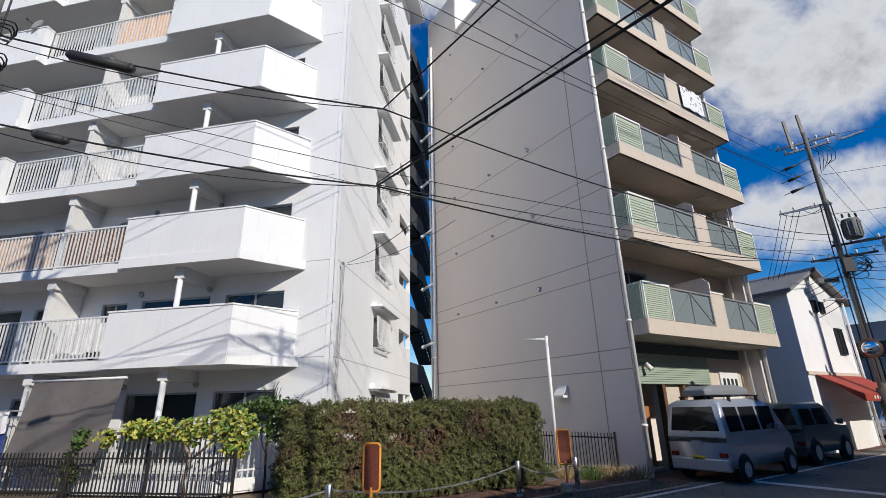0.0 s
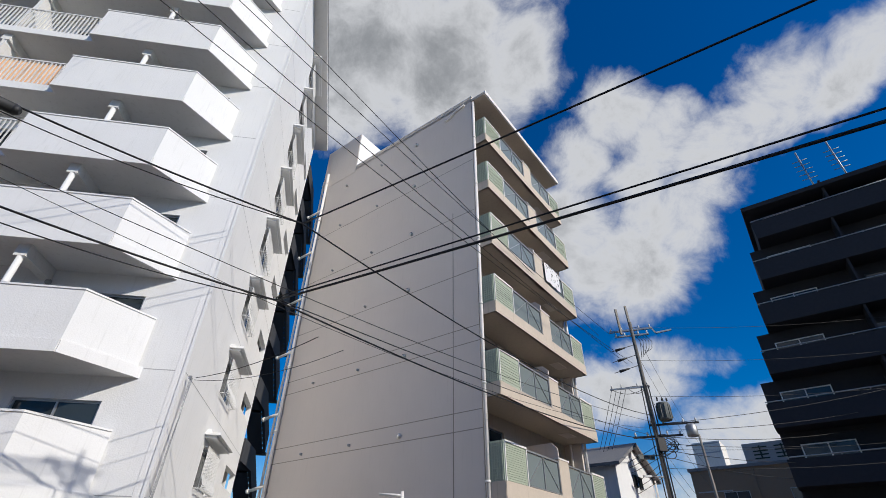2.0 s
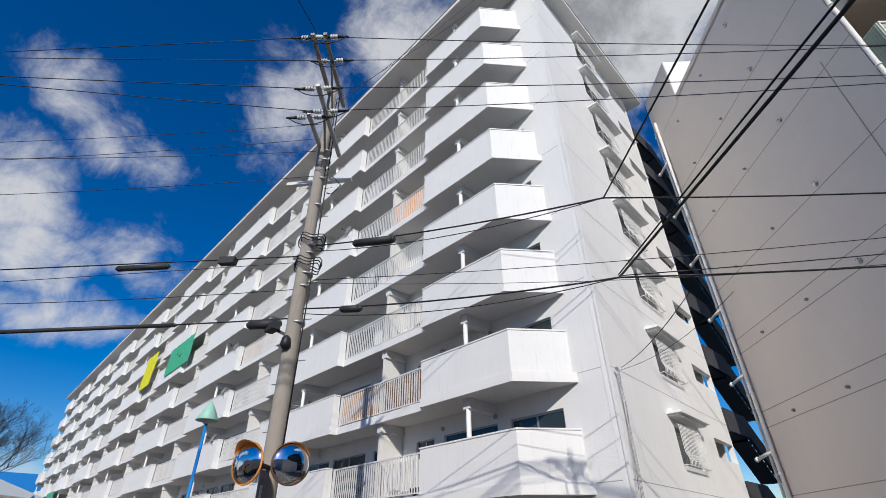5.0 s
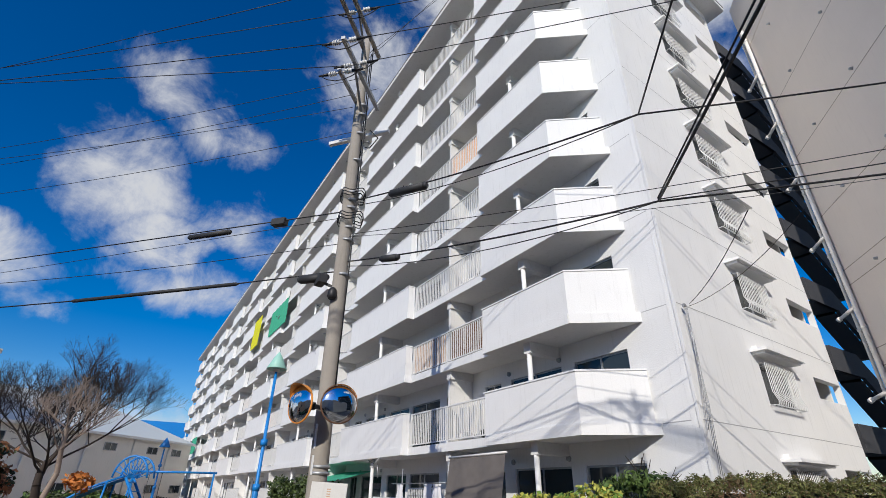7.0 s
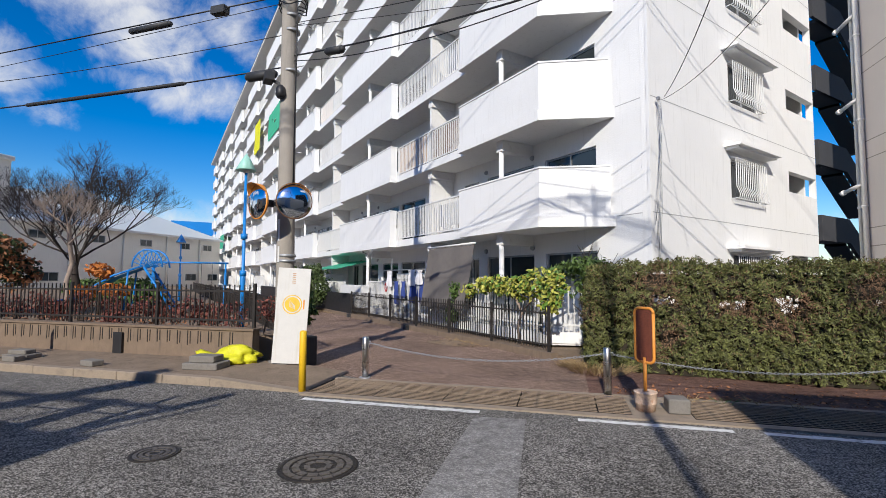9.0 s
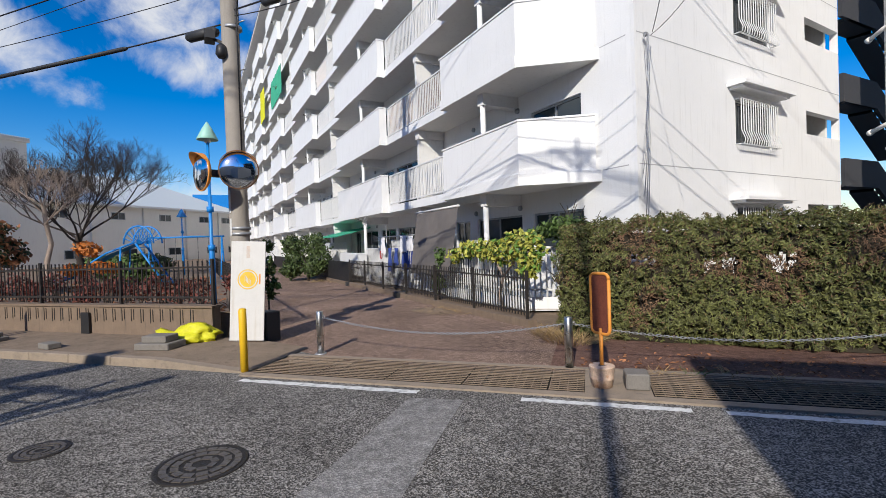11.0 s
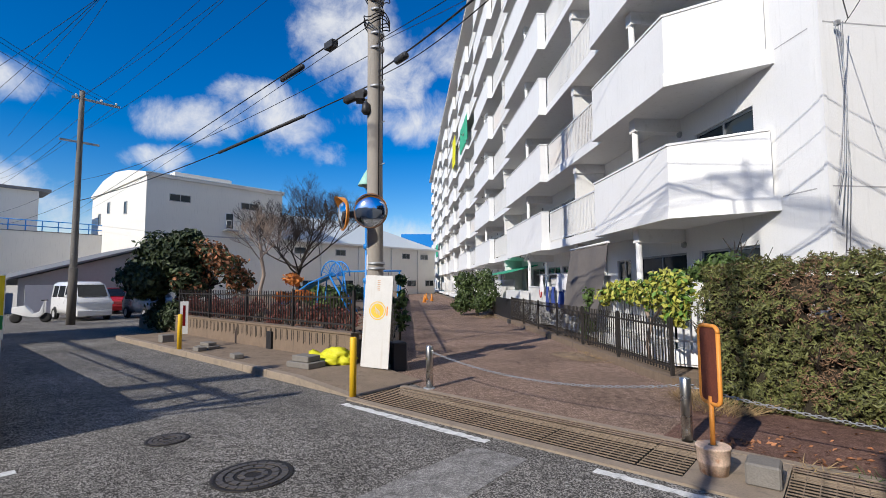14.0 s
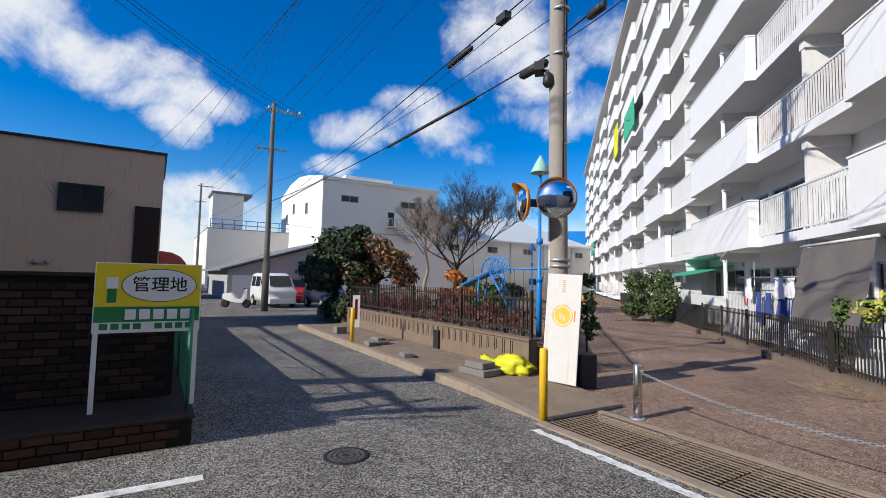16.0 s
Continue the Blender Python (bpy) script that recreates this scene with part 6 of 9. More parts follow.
# cables
PT = Vector((P1.x, P1.y, 0))
up = lambda z, dx=0, dy=0: (P1.x + dx, P1.y + dy, z)
JA, JB = (-2.26, 6.71, 6.62), (-2.48, 7.09, 5.38)
RPt = lambda z, dx=0, dy=0: (RP.x + dx, RP.y + dy, z)
wire("overhead_cable", [up(7.45), JA], 0.016, 0.10)
wire("overhead_cable", [up(7.32), JA], 0.009, 0.22)
wire("overhead_cable", [up(5.95), JB], 0.016, 0.10)
wire("overhead_cable", [up(5.85), JB], 0.009, 0.25)
QA, QB = (4.34, 0.67, 6.23), (4.49, 0.82, 4.73)
wire("overhead_cable", [JA, QA], 0.013, 0.03)
wire("overhead_cable", [JB, QB], 0.018, 0.03)
wire("overhead_cable", [(JB[0], JB[1], JB[2] + .05), (QB[0], QB[1], QB[2] + .12)], 0.011, 0.0)
for dz, r in ((0.0, 0.034), (-0.16, 0.026), (-0.36, 0.022)):
    top = NP(12.37 + dz)
    wire("power_line", [tuple(sn(-22, -10.3, 13.0 + dz)), tuple(sn(*top)), tuple(sn(8.5, -6.0, 9.35 + dz))], r, 0.05)
wire("overhead_cable", [JA, RPt(8.2)], 0.014, 0.55)
wire("overhead_cable", [JB, RPt(7.1)], 0.016, 0.45)
wire("overhead_cable", [(JB[0], JB[1], JB[2] + .03), RPt(7.25)], 0.009, 0.2)
wire("overhead_cable", [up(6.6), RPt(7.9)], 0.008, 0.5)
wire("overhead_cable", [up(6.5, .1), RPt(7.6)], 0.006, 0.9)
# to the west: over the park and along the street
p2 = sn(-20.5, 7.62)
wire("overhead_cable", [up(7.2), (-55, -33, 10.0)], 0.016, 0.05)
wire("overhead_cable", [up(7.05), (-55, -33, 9.4)], 0.008, 0.35)
wire("overhead_cable", [up(5.75), (p2.x, p2.y, 5.3)], 0.015, 0.25)
wire("overhead_cable", [up(6.4), (p2.x, p2.y, 6.2)], 0.008, 0.4)
for z, o in ((10.4, 0.0), (9.9, 0.5), (9.4, -0.4), (8.6, 0.2)):
    wire("overhead_cable", [up(z + 0.9, o * 0.5, o * 0.5), (p2.x - o, p2.y + o, min(z, 9.9))], 0.007, 0.35)
p3 = sn(-62, 7.4)
for z, o in ((9.9, -0.9), (9.85, -0.4), (9.85, 0.2), (7.9, 0.4), (6.3, 0.0), (5.3, 0.1)):
    wire("overhead_cable", [(p2.x + o, p2.y - o, z), (p3.x + o, p3.y - o, z + 2.6)], 0.009, 0.6)
for o in (-0.9, -0.5, 0.15):
    wire("overhead_cable", [(p2.x + o, p2.y - o, 9.95), (-4.2 + o, -6.3, 9.3)], 0.009, 0.35)
# high power lines towards the transformer pole, and over the road
for k, (q, z) in enumerate(((1.8, 12.32), (1.15, 12.32), (1.65, 10.62), (1.0, 10.62))):
    dx, dy = R2 * (q + 0.12), -R2 * (q - 0.12)
    wire("power_line", [up(z, dx, dy), RPt(z + 0.15, -1.5 + 0.5 * k if k < 3 else -0.3, 0.75 - 0.25 * k if k < 3 else 0.1)], 0.01, 0.35)
    wire("power_line", [up(z, dx - .2, dy - .2), (-42 + 2 * k, -30 - 1.2 * k, z + 2.5)], 0.01, 0.5)
wire("power_line", [up(12.35, 1.2, -1.2), (-2.0, -8, 16.0)], 0.01, 0.1)
wire("service_drop", [up(12.0), (-6.9, 9.9, 22.6)], 0.007, 0.1)
wire("service_drop", [up(12.2), (-6.6, 10.2, 22.4)], 0.007, 0.15)
for z in (13.0, 11.2, 9.4, 7.0, 6.2):
    wire("power_line", [RPt(z), (BP.x, BP.y, z - 0.8)], 0.009, 0.6)
    wire("power_line", [RPt(z - .3), tuple(sn(34, -8, z + 1))], 0.009, 0.4)
for k in range(4):
    wire("service_drop", [RPt(9.5, -1.4 + 0.2 * k, 0.7 - 0.1 * k), RPt(6.8 - 0.1 * k, -2.3 + 0.15 * k, 1.2)], 0.012, 0.05)
for k in range(3):
    wire("service_drop", [RPt(9.55, -1.4 + 0.35 * k, 0.7 - .17 * k), RPt(9.6, 0.1, 0)], 0.013, 0.3 - 0.35 * (k % 2))
for k in range(6):
    wire("service_drop", [RPt(6.9 - 0.25 * k, 0, 0), tuple(sn(21.5 + 0.6 * k, 12.2, 5.0 + 0.3 * (k % 3)))], 0.012, 0.35 + 0.1 * k)
for k in range(6):
    wire("power_line", [RPt(7.8 - 0.3 * k, 0.4, -0.2), tuple(sn(33 + k, -6 + k, 10.5 - 0.7 * k))], 0.013, 0.3 + .1 * (k % 3))
# drop to the gable and down its corner
wire("service_drop", [(-1.9, 8.3, 5.35), (-4.95, 11.75, 5.62)], 0.008, 0.12)
wire("service_drop", [(-1.5, 9.2, 5.5), (-4.95, 11.7, 5.55)], 0.006, 0.2)
bm = BM()
for k in range(4):
    pts = [(-5.03 + 0.01 * k, 11.62 + 0.03 * k, 5.6), (-5.02, 11.68 + 0.05 * math.sin(k), 4.6), (-5.03, 11.6 + 0.04 * k, 3.4), (-5.04, 11.5 + 0.03 * k, 2.9 - 0.4 * k)]
    chainrod(bm, pts, 0.006, 5)
box(bm, -5.06, -5.0, 11.62, 11.68, 5.55, 5.62)
solid("gable_wiring", bm, "galv", "bundle of thin wires fixed down the gable corner", "cable")


def splice(name, a, b, r, label, square=False):
    bm = BM()
    if square:
        bar(bm, a, b, r * 2, r * 2)
    else:
        rod(bm, a, b, r, seg=10)
        a, b = Vector(a), Vector(b)
        e = (b - a).normalized() * 0.06
        rod(bm, a - e, a, r * 0.5, r, 10); rod(bm, b, b + e, r, r * 0.5, 10)
    return solid(name, bm, "plastic", label, "cable box", group="cable boxes")


def on(a, b, t, dz=0.0):
    p = Vector(a).lerp(Vector(b), t)
    p.z += dz
    return tuple(p)


splice("splice_closure", on(up(7.45), JA, 0.20, -0.12), on(up(7.45), JA, 0.345, -0.16), 0.085, "black cable splice box on the upper cable")
splice("splice_closure", on(up(5.95), JB, 0.17, -0.1), on(up(5.95), JB, 0.23, -0.12), 0.07, "small black cable splice box")
splice("splice_closure", on(up(7.2), (-55, -33, 10.0), 0.055, -0.12), on(up(7.2), (-55, -33, 10.0), 0.075, -0.13), 0.07, "black cable splice box over the park")
splice("junction_box", on(up(7.2), (-55, -33, 10.0), 0.028, -0.05), on(up(7.2), (-55, -33, 10.0), 0.034, -0.05), 0.08, "pale cable junction box on the wire", True)
splice("splice_closure", on(up(5.75), (p2.x, p2.y, 5.3), 0.02, -0.12), on(up(5.75), (p2.x, p2.y, 5.3), 0.05, -0.14), 0.09, "black cable splice box beside the pole")
splice("cable_sleeve", on(up(5.75), (p2.x, p2.y, 5.3), 0.13, -0.12), on(up(5.75), (p2.x, p2.y, 5.3), 0.34, -0.23), 0.04, "long black protective sleeve on the cable")

# ---- along the gutter and the driveway ----


bm = BM(); box(bm, 0.01, 0.99, -0.006, 0.006, 0.021, 0.030)
bar_mesh = mesh_of("bearing_bar", bm, "rust")


def grating(s0, s1, n0=7.21, n1=8.13):
    g = thing("gutter_grating", "rusty steel bar grating over the gutter", "grating", STREET, "gutter gratings")
    k = s0
    while k < s1 - 0.05:
        e = min(k + 0.995, s1)
        bm = BM()
        x = k + 0.015
        while x < e:
            box(bm, x - 0.003, x + 0.003, n0 + 0.02, n1 - 0.02, 0.019, 0.024)
            x += 0.1
        gp = part("grating_panel", bm, "rust", g)
        gp["kind"] = "stuff"
        for q in range(13):
            n = n0 + 0.03 + (n1 - n0 - 0.06) * q / 12
            if e - k > 0.98:
                ob = new("bearing_bar", bar_mesh); ob.parent = gp
                ob.matrix_basis = pose(k, n, 0)
            else:
                bm = BM(); box(bm, k + 0.01, e - 0.005, n - 0.006, n + 0.006, 0.021, 0.030)
                part("bearing_bar", bm, "rust", gp)
        k += 1.0
    return g


grating(-0.95, 3.45)
grating(4.15, 11.4)


def bollard(s, n, h=0.68):
    b = thing("bollard", "stainless steel bollard with a chain ring", "bollard", street(s, n), "bollards")
    bm = BM(); lathe(bm, [(0.055, 0), (0.055, h - 0.01), (0.048, h), (0.001, h + 0.004)], 20)
    part("post", bm, "steel", b)
    bm = BM(); lathe(bm, [(0.095, 0), (0.095, 0.018), (0.06, 0.024)], 20)
    part("base_plate", bm, "galv", b)
    bm = BM(); rod(bm, (0.05, 0, h - 0.07), (0.085, 0, h - 0.07), 0.012)
    part("ring", bm, "steel", b)


BOLL = ((-0.57, 8.38), (3.25, 8.22), (7.75, 8.75), (9.2, 8.4))
for s, n in BOLL:
    bollard(s, n)


def chain(a, b, sag, h=0.6):
    bm = BM()
    a, b = sn(*a, h), sn(*b, h)
    n = int((b - a).length / 0.047)
    prev = None
    for k in range(n + 1):
        t = k / n
        p = a.lerp(b, t); p.z -= 4 * sag * t * (1 - t)
        if prev is not None:
            d = (p - prev); side = Vector((-d.y, d.x, 0)).normalized() * 0.011 if k % 2 else Vector((0, 0, 0.011))
            e = d * 0.12
            for sg in (-1, 1):
                rod(bm, prev - e + side * sg, p + e + side * sg, 0.0042, seg=4, cap=False)
            rod(bm, prev - e - side, prev - e + side, 0.0042, seg=4, cap=False)
            rod(bm, p + e - side, p + e + side, 0.0042, seg=4, cap=False)
        prev = p
    solid("chain", bm, "galv", "sagging steel link chain between bollards", "chain", group="chains")


for a, b, s_ in zip(BOLL, BOLL[1:], (0.2, 0.22, 0.2)):
    chain(a, b, s_)

# yellow posts
for s, n, h, z in ((-1.05, 7.22, 0.87, 0.02), (-7.7, 7.24, 0.85, 0.12)):
    yp = thing("marker_post", "yellow painted steel marker post at the kerb", "post", street(s, n, z), "marker posts")
    bm = BM(); lathe(bm, [(0.052, 0), (0.052, h - 0.02), (0.04, h), (0.001, h + 0.005)], 18)
    part("post", bm, "yellow", yp)
bm = BM(); box(bm, -0.01, 0.01, -0.09, 0.09, 0.35, 1.15)
solid("marker_sign", bm, "skin", "narrow white notice plate beside a yellow post", "sign", street(-7.9, 7.4, 0.12, -20))
bm = BM(); box(bm, 0.011, 0.014, -0.03, 0.03, 0.55, 1.05)
solid("notice_text", bm, "lampred", "red line of unreadable writing on a notice", "sign", street(-7.9, 7.4, 0.12, -20))

# white board tied to the pole
bd = thing("notice_board", "tall white weathered board tied to the utility pole", "board", pose(-7.66, 4.53, 0.0, 0, 0, 0))
bdm = pose(-7.62, 4.55, 0.12, -2.0, 2.7, 66)
bd.matrix_basis = bdm
bm = BM(); box(bm, -0.29, 0.29, -0.012, 0.012, 0.0, 1.72)
part("panel", bm, "board", bd, bevel=0.004)
bm = BM()
for r0, r1 in ((0.155, 0.175), (0.0, 0.135)):
    ring = []
    for k in range(28):
        a = k * math.tau / 28
        ring.append((r0 * math.cos(a), r0 * math.sin(a), r1 * math.cos(a), r1 * math.sin(a)))
    for p, q in zip(ring, ring[1:] + ring[:1]):
        vs = [bm.verts.new((x, -0.0145, 1.06 + z)) for x, z in ((p[0], p[1]), (p[2], p[3]), (q[2], q[3]), (q[0], q[1]))]
        if r0 == 0.0:
            bm.faces.new((vs[0], vs[1], vs[2]))
        else:
            bm.faces.new(vs)
part("sticker", bm, "gold", bd, "faded yellow round sticker")
bm = BM()
for k in range(5):
    a = radians(-55 + k * 9)
    box(bm, -0.05 + k * 0.022, -0.04 + k * 0.022, -0.017, -0.0155, 1.02 - k * 0.012, 1.13 - k * 0.02)
part("sticker_scratch", bm, "board", bd)
bm = BM()
for k in range(6):
    box(bm, -0.03, 0.03, -0.0145, -0.0125, 1.44 + k * 0.035, 1.455 + k * 0.035)
part("faded_text", bm, "tanslat", bd)
bm = BM(); box(bm, 0.19, 0.215, -0.0145, -0.0125, 0.98, 1.15)
part("mark", bm, "orange", bd)
# dark plinth and plate behind the board
bm = BM(); lathe(bm, [(0.30, 0), (0.30, 0.12), (0.22, 0.14)], 20)
solid("pole_footing", bm, "concrete_block", "round concrete footing of the utility pole", "footing", pose(P1.x, P1.y, 0.0))
bm = BM(); box(bm, -0.18, 0.18, -0.14, 0.14, 0, 0.55)
solid("planter_box", bm, "plastic", "dark plastic box behind the white board", "box", pose(-8.02, 4.97, 0, 0, 0, 20), bevel=0.02)


bm = BM(); box(bm, 3.45, 4.15, 7.205, 8.135, -0.29, 0.018)
solid("gutter_slab", bm, "kerb", "dirty concrete slab closing the gutter under the bucket", "gutter", STREET, kind="structure")
# sign stuck in a paint bucket
def bucket_sign(s, n, rz, label):
    t = thing("bucket_sign", label, "sign", street(s, n, 0.019 if s < 5 else 0.03, rz), "bucket signs")
    bm = BM(); lathe(bm, [(0.11, 0), (0.125, 0.09), (0.13, 0.095), (0.128, 0.105), (0.138, 0.22), (0.143, 0.225), (0.138, 0.238)], 24)
    part("bucket", bm, "bucketm", t)
    bm = BM(); lathe(bm, [(0.132, 0.222), (0.001, 0.245)], 20)
    part("concrete_fill", bm, "rust", t)
    bm = BM(); rod(bm, (0, 0, 0.2), (0.0, 0, 0.66), 0.022, seg=10)
    part("stake", bm, "orange", t)
    outline = []
    for cx, cz, a0 in ((0.075, 1.22, 0), (-0.075, 1.22, 90), (-0.075, 0.66, 180), (0.075, 0.66, 270)):
        for k in range(5):
            a = radians(a0 + k * 22.5)
            outline.append((cx + 0.06 * math.cos(a), cz + 0.06 * math.sin(a)))
    bm = BM()
    fr = [bm.verts.new((x, -0.006, z)) for x, z in outline]
    bk = [bm.verts.new((x, 0.006, z)) for x, z in outline]
    bm.faces.new(fr); bm.faces.new(bk[::-1])
    part("plate", bm, "rustred", t)
    bm = BM()
    tube(bm, [(a, 0, b) for a, b in outline + outline[:1]], 0.019, 8)
    part("rim", bm, "orange", t, "chipped orange rim")


bucket_sign(3.64, 7.48, -46, "rusted sign with orange rim set in a bucket")
bucket_sign(8.35, 7.9, -40, "dark rusted sign with orange rim on a block")
for x0, x1 in ((-0.08, 0.17),):
    bm = BM(); box(bm, x0, x1, -0.13, 0.13, 0, 0.18)
    solid("concrete_block", bm, "concrete_block", "weathered concrete block beside the rusty bucket", "concrete block", street(3.96, 7.5, 0.019, 3), "gutter blocks", bevel=0.015)

# manhole covers
def manhole(x, y, r, label):
    mh = thing("manhole_cover", label, "manhole cover", pose(x, y, 0.0), "manhole covers")
    bm = BM(); lathe(bm, [(r + 0.03, 0), (r + 0.03, 0.006), (r, 0.0065), (r - 0.005, 0.004), (0.001, 0.0045)], 40)
    part("frame", bm, "iron", mh)
    for ring, cnt, w in ((0.85, 20, 0.04), (0.6, 12, 0.045), (0.3, 7, 0.04)):
        bm = BM()
        for k in range(cnt):
            a = k * math.tau / cnt
            c, s_ = math.cos(a), math.sin(a)
            hw = w * r / 0.34
            v = []
            for dr, dt in ((-1, -1), (1, -1), (1, 1), (-1, 1)):
                rr = r * ring + dr * hw * 0.7
                v.append((c * rr - s_ * dt * hw, s_ * rr + c * dt * hw))
            prism(bm, v, 0.004, 0.010)
        part("raised_pattern", bm, "stud", mh)


manhole(-3.06, 3.81, 0.32, "round cast-iron manhole cover with raised studs")
manhole(-4.12, 2.56, 0.19, "small worn round iron manhole cover")

# stepped concrete footings and loose blocks on the walk
def footing(s, n, w, d, h, rz, steps=2):
    bm = BM()
    for k in range(steps):
        f_ = 1 - 0.28 * k
        box(bm, -w / 2 * f_, w / 2 * f_, -d / 2 * f_, d / 2 * f_, h * k / steps, h * (k + 1) / steps)
    solid("concrete_footing", bm, "concrete_block", "grey stepped concrete footing block on the walk", "concrete block", street(s, n, 0.125, rz), "footing blocks", bevel=0.012)


footing(-3.25, 7.85, 0.62, 0.42, 0.22, 8)
footing(-5.3, 7.5, 0.34, 0.2, 0.10, -10, 1)
footing(-7.3, 7.75, 0.55, 0.3, 0.16, 5)
footing(-7.05, 7.45, 0.3, 0.2, 0.10, 0, 1)
footing(-9.6, 7.6, 0.3, 0.3, 0.2, 0, 1)
bm = BM(); box(bm, -0.11, 0.11, -0.02, 0.02, 0, 0.42)
solid("black_panel", bm, "dark", "small black plate leaning on the retaining wall", "panel", street(-6.1, 8.68, 0.125, 0))

# crumpled yellow net bag
def net_bag():
    bm = BM()
    bmesh.ops.create_icosphere(bm, subdivisions=4, radius=1.0)
    for v in bm.verts:
        p = v.co.copy()
        q = noise.noise(p * 1.7 + Vector((3, 1, 0))) * 0.45 + noise.noise(p * 4.2) * 0.22 + abs(noise.noise(p * 7.0)) * 0.12
        p *= 1 + q
        lobes = 0.45 + 0.55 * abs(math.sin(p.x * 1.4 + 0.8))
        v.co = Vector((p.x * 0.56, p.y * 0.27, max(0.0, (p.z * 0.5 + 0.26) * lobes * 0.42)))
    for f in bm.faces:
        f.smooth = True
    solid("yellow_net", bm, "yellownet", "crumpled bright yellow waste net on the walk", "net", street(-3.3, 8.42, 0.12, 8))


net_bag()


# picket fences
def pickets(name, label, length, h, step, m, group, post_step=2.0, single=True):
    meshes = []
    f_ = thing(name, label, "fence", m, group)
    n = max(1, round(length / post_step))
    for k in range(n + 1):
        bm = BM(); box(bm, -0.025, 0.025, -0.025, 0.025, 0, h + 0.03)
        part("post", bm, "fence", f_, m=pose(length * k / n, 0, 0))
    for k in range(n):
        bm = BM()
        a, b = length * k / n, length * (k + 1) / n
        q = max(2, round((b - a) / step))
        for j in range(1, q):
            x = a + (b - a) * j / q
            if single:
                box(pb := BM(), -0.009, 0.009, -0.009, 0.009, 0.06, h) if not meshes else None
                if not meshes:
                    meshes.append(mesh_of("picket", pb, "fence"))
                part("picket", meshes[0], None, f_, m=pose(x, 0, 0))
            else:
                box(bm, x - 0.009, x + 0.009, -0.009, 0.009, 0.06, h)
        for z in (0.12, h - 0.14):
            rb = BM(); box(rb, a, b, -0.014, 0.014, z, z + 0.035)
            part("rail", rb, "fence", f_)
        if not single:
            pn = part("panel", bm, "fence", f_)
            pn["kind"] = "stuff"
    return f_


pickets("park_fence", "black steel picket fence on the park wall", 9.0, 0.82, 0.11, street(-12.05, 8.82, 0.70), "park fences")
pickets("park_fence", "black steel picket fence beside the driveway", 36.0, 0.9, 0.12, pose(-44.9, 4.82, 0.30), "park fences", single=False)
bm = BM(); box(bm, -90, -6.05, 9.42, 9.62, -0.05, 0.15)
solid("garden_kerb", bm, "retain", "mossy concrete kerb under the garden fence", "kerb", kind="structure")
pickets("garden_fence", "black steel picket fence before the ground-floor flats", 12.0, 0.92, 0.1, pose(-18.2, 9.52, 0.15), "garden fences")
bm = BM(); box(bm, -40, -18.3, 9.5, 9.54, 0.15, 1.0)
solid("garden_screen", bm, "dark", "solid dark screen along the garden kerb", "fence")
bm = BM(); prism(bm, [(-40, 9.62), (-5.3, 9.62), (-5.1, 11.4), (-40, 11.4)], -0.05, 0.1)
solid("garden_soil", bm, "soil", "dark soil strip before the flats", "ground", kind="structure")
for x in (-12.6, -18.1):
    bm = BM(); box(bm, x - 0.12, x + 0.12, 9.32, 9.44, 0, 0.16)
    solid("drain_stop", bm, "plastic", "dark rubber stop against the driveway kerb", "wheel stop", group="wheel stops")
# low railing beside the beige block
pickets("yard_railing", "black steel railing beside the beige block", 2.6, 1.05, 0.11, pose(-0.2, 16.0, 0.05, 0, 0, -42), "yard railings")
lp = thing("yard_lamp_pole", "thin white pole with a short arm before the beige wall", "pole", pose(0.20, 14.6, 0))
bm = BM(); rod(bm, (0, 0, 0), (0, 0, 3.78), 0.045, seg=12); part("post", bm, "pipe", lp)
bm = BM(); rod(bm, (0, 0, 3.68), (-0.62, 0.18, 3.72), 0.03, seg=10); part("arm", bm, "pipe", lp)

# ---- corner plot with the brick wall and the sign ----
# wall and plinth carry the plot's shade in their darkened colours
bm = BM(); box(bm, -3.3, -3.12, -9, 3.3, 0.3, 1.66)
bw = solid("brick_wall", bm, "mortar", "brown brick wall behind the plot sign, colour deepened for shade", "wall", STREET, kind="structure")
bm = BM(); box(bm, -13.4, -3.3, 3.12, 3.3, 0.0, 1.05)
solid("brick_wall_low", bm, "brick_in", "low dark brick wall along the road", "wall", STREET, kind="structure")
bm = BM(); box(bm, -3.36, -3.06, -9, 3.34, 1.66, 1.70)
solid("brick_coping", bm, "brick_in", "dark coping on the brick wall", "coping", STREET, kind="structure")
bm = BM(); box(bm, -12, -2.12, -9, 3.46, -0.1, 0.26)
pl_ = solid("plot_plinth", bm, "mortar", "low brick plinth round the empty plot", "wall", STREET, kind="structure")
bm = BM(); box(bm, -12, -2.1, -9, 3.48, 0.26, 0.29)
solid("plinth_cap", bm, "brick_in", "dirty brick top of the plot plinth, colour deepened for shade", "coping", STREET, kind="structure")

# garage-like sign with two white legs
sg = thing("plot_sign", "yellow plot sign with green band on two white legs", "sign", street(-2.6, 2.55, 0.29, 91))
for x in (0.03, 0.93):
    bm = BM(); box(bm, x - 0.022, x + 0.022, -0.022, 0.022, 0, 1.52)
    part("leg", bm, "skin", sg)
bm = BM(); box(bm, 0, 0.96, -0.06, -0.025, 0.80, 1.52)
part("panel", bm, "skin", sg)
bm = BM(); box(bm, 0.01, 0.95, -0.064, -0.06, 1.07, 1.51)
part("yellow_field", bm, "signy", sg)
bm = BM(); box(bm, 0.01, 0.95, -0.064, -0.06, 0.91, 1.065)
part("green_band", bm, "signg", sg)
bm = BM()
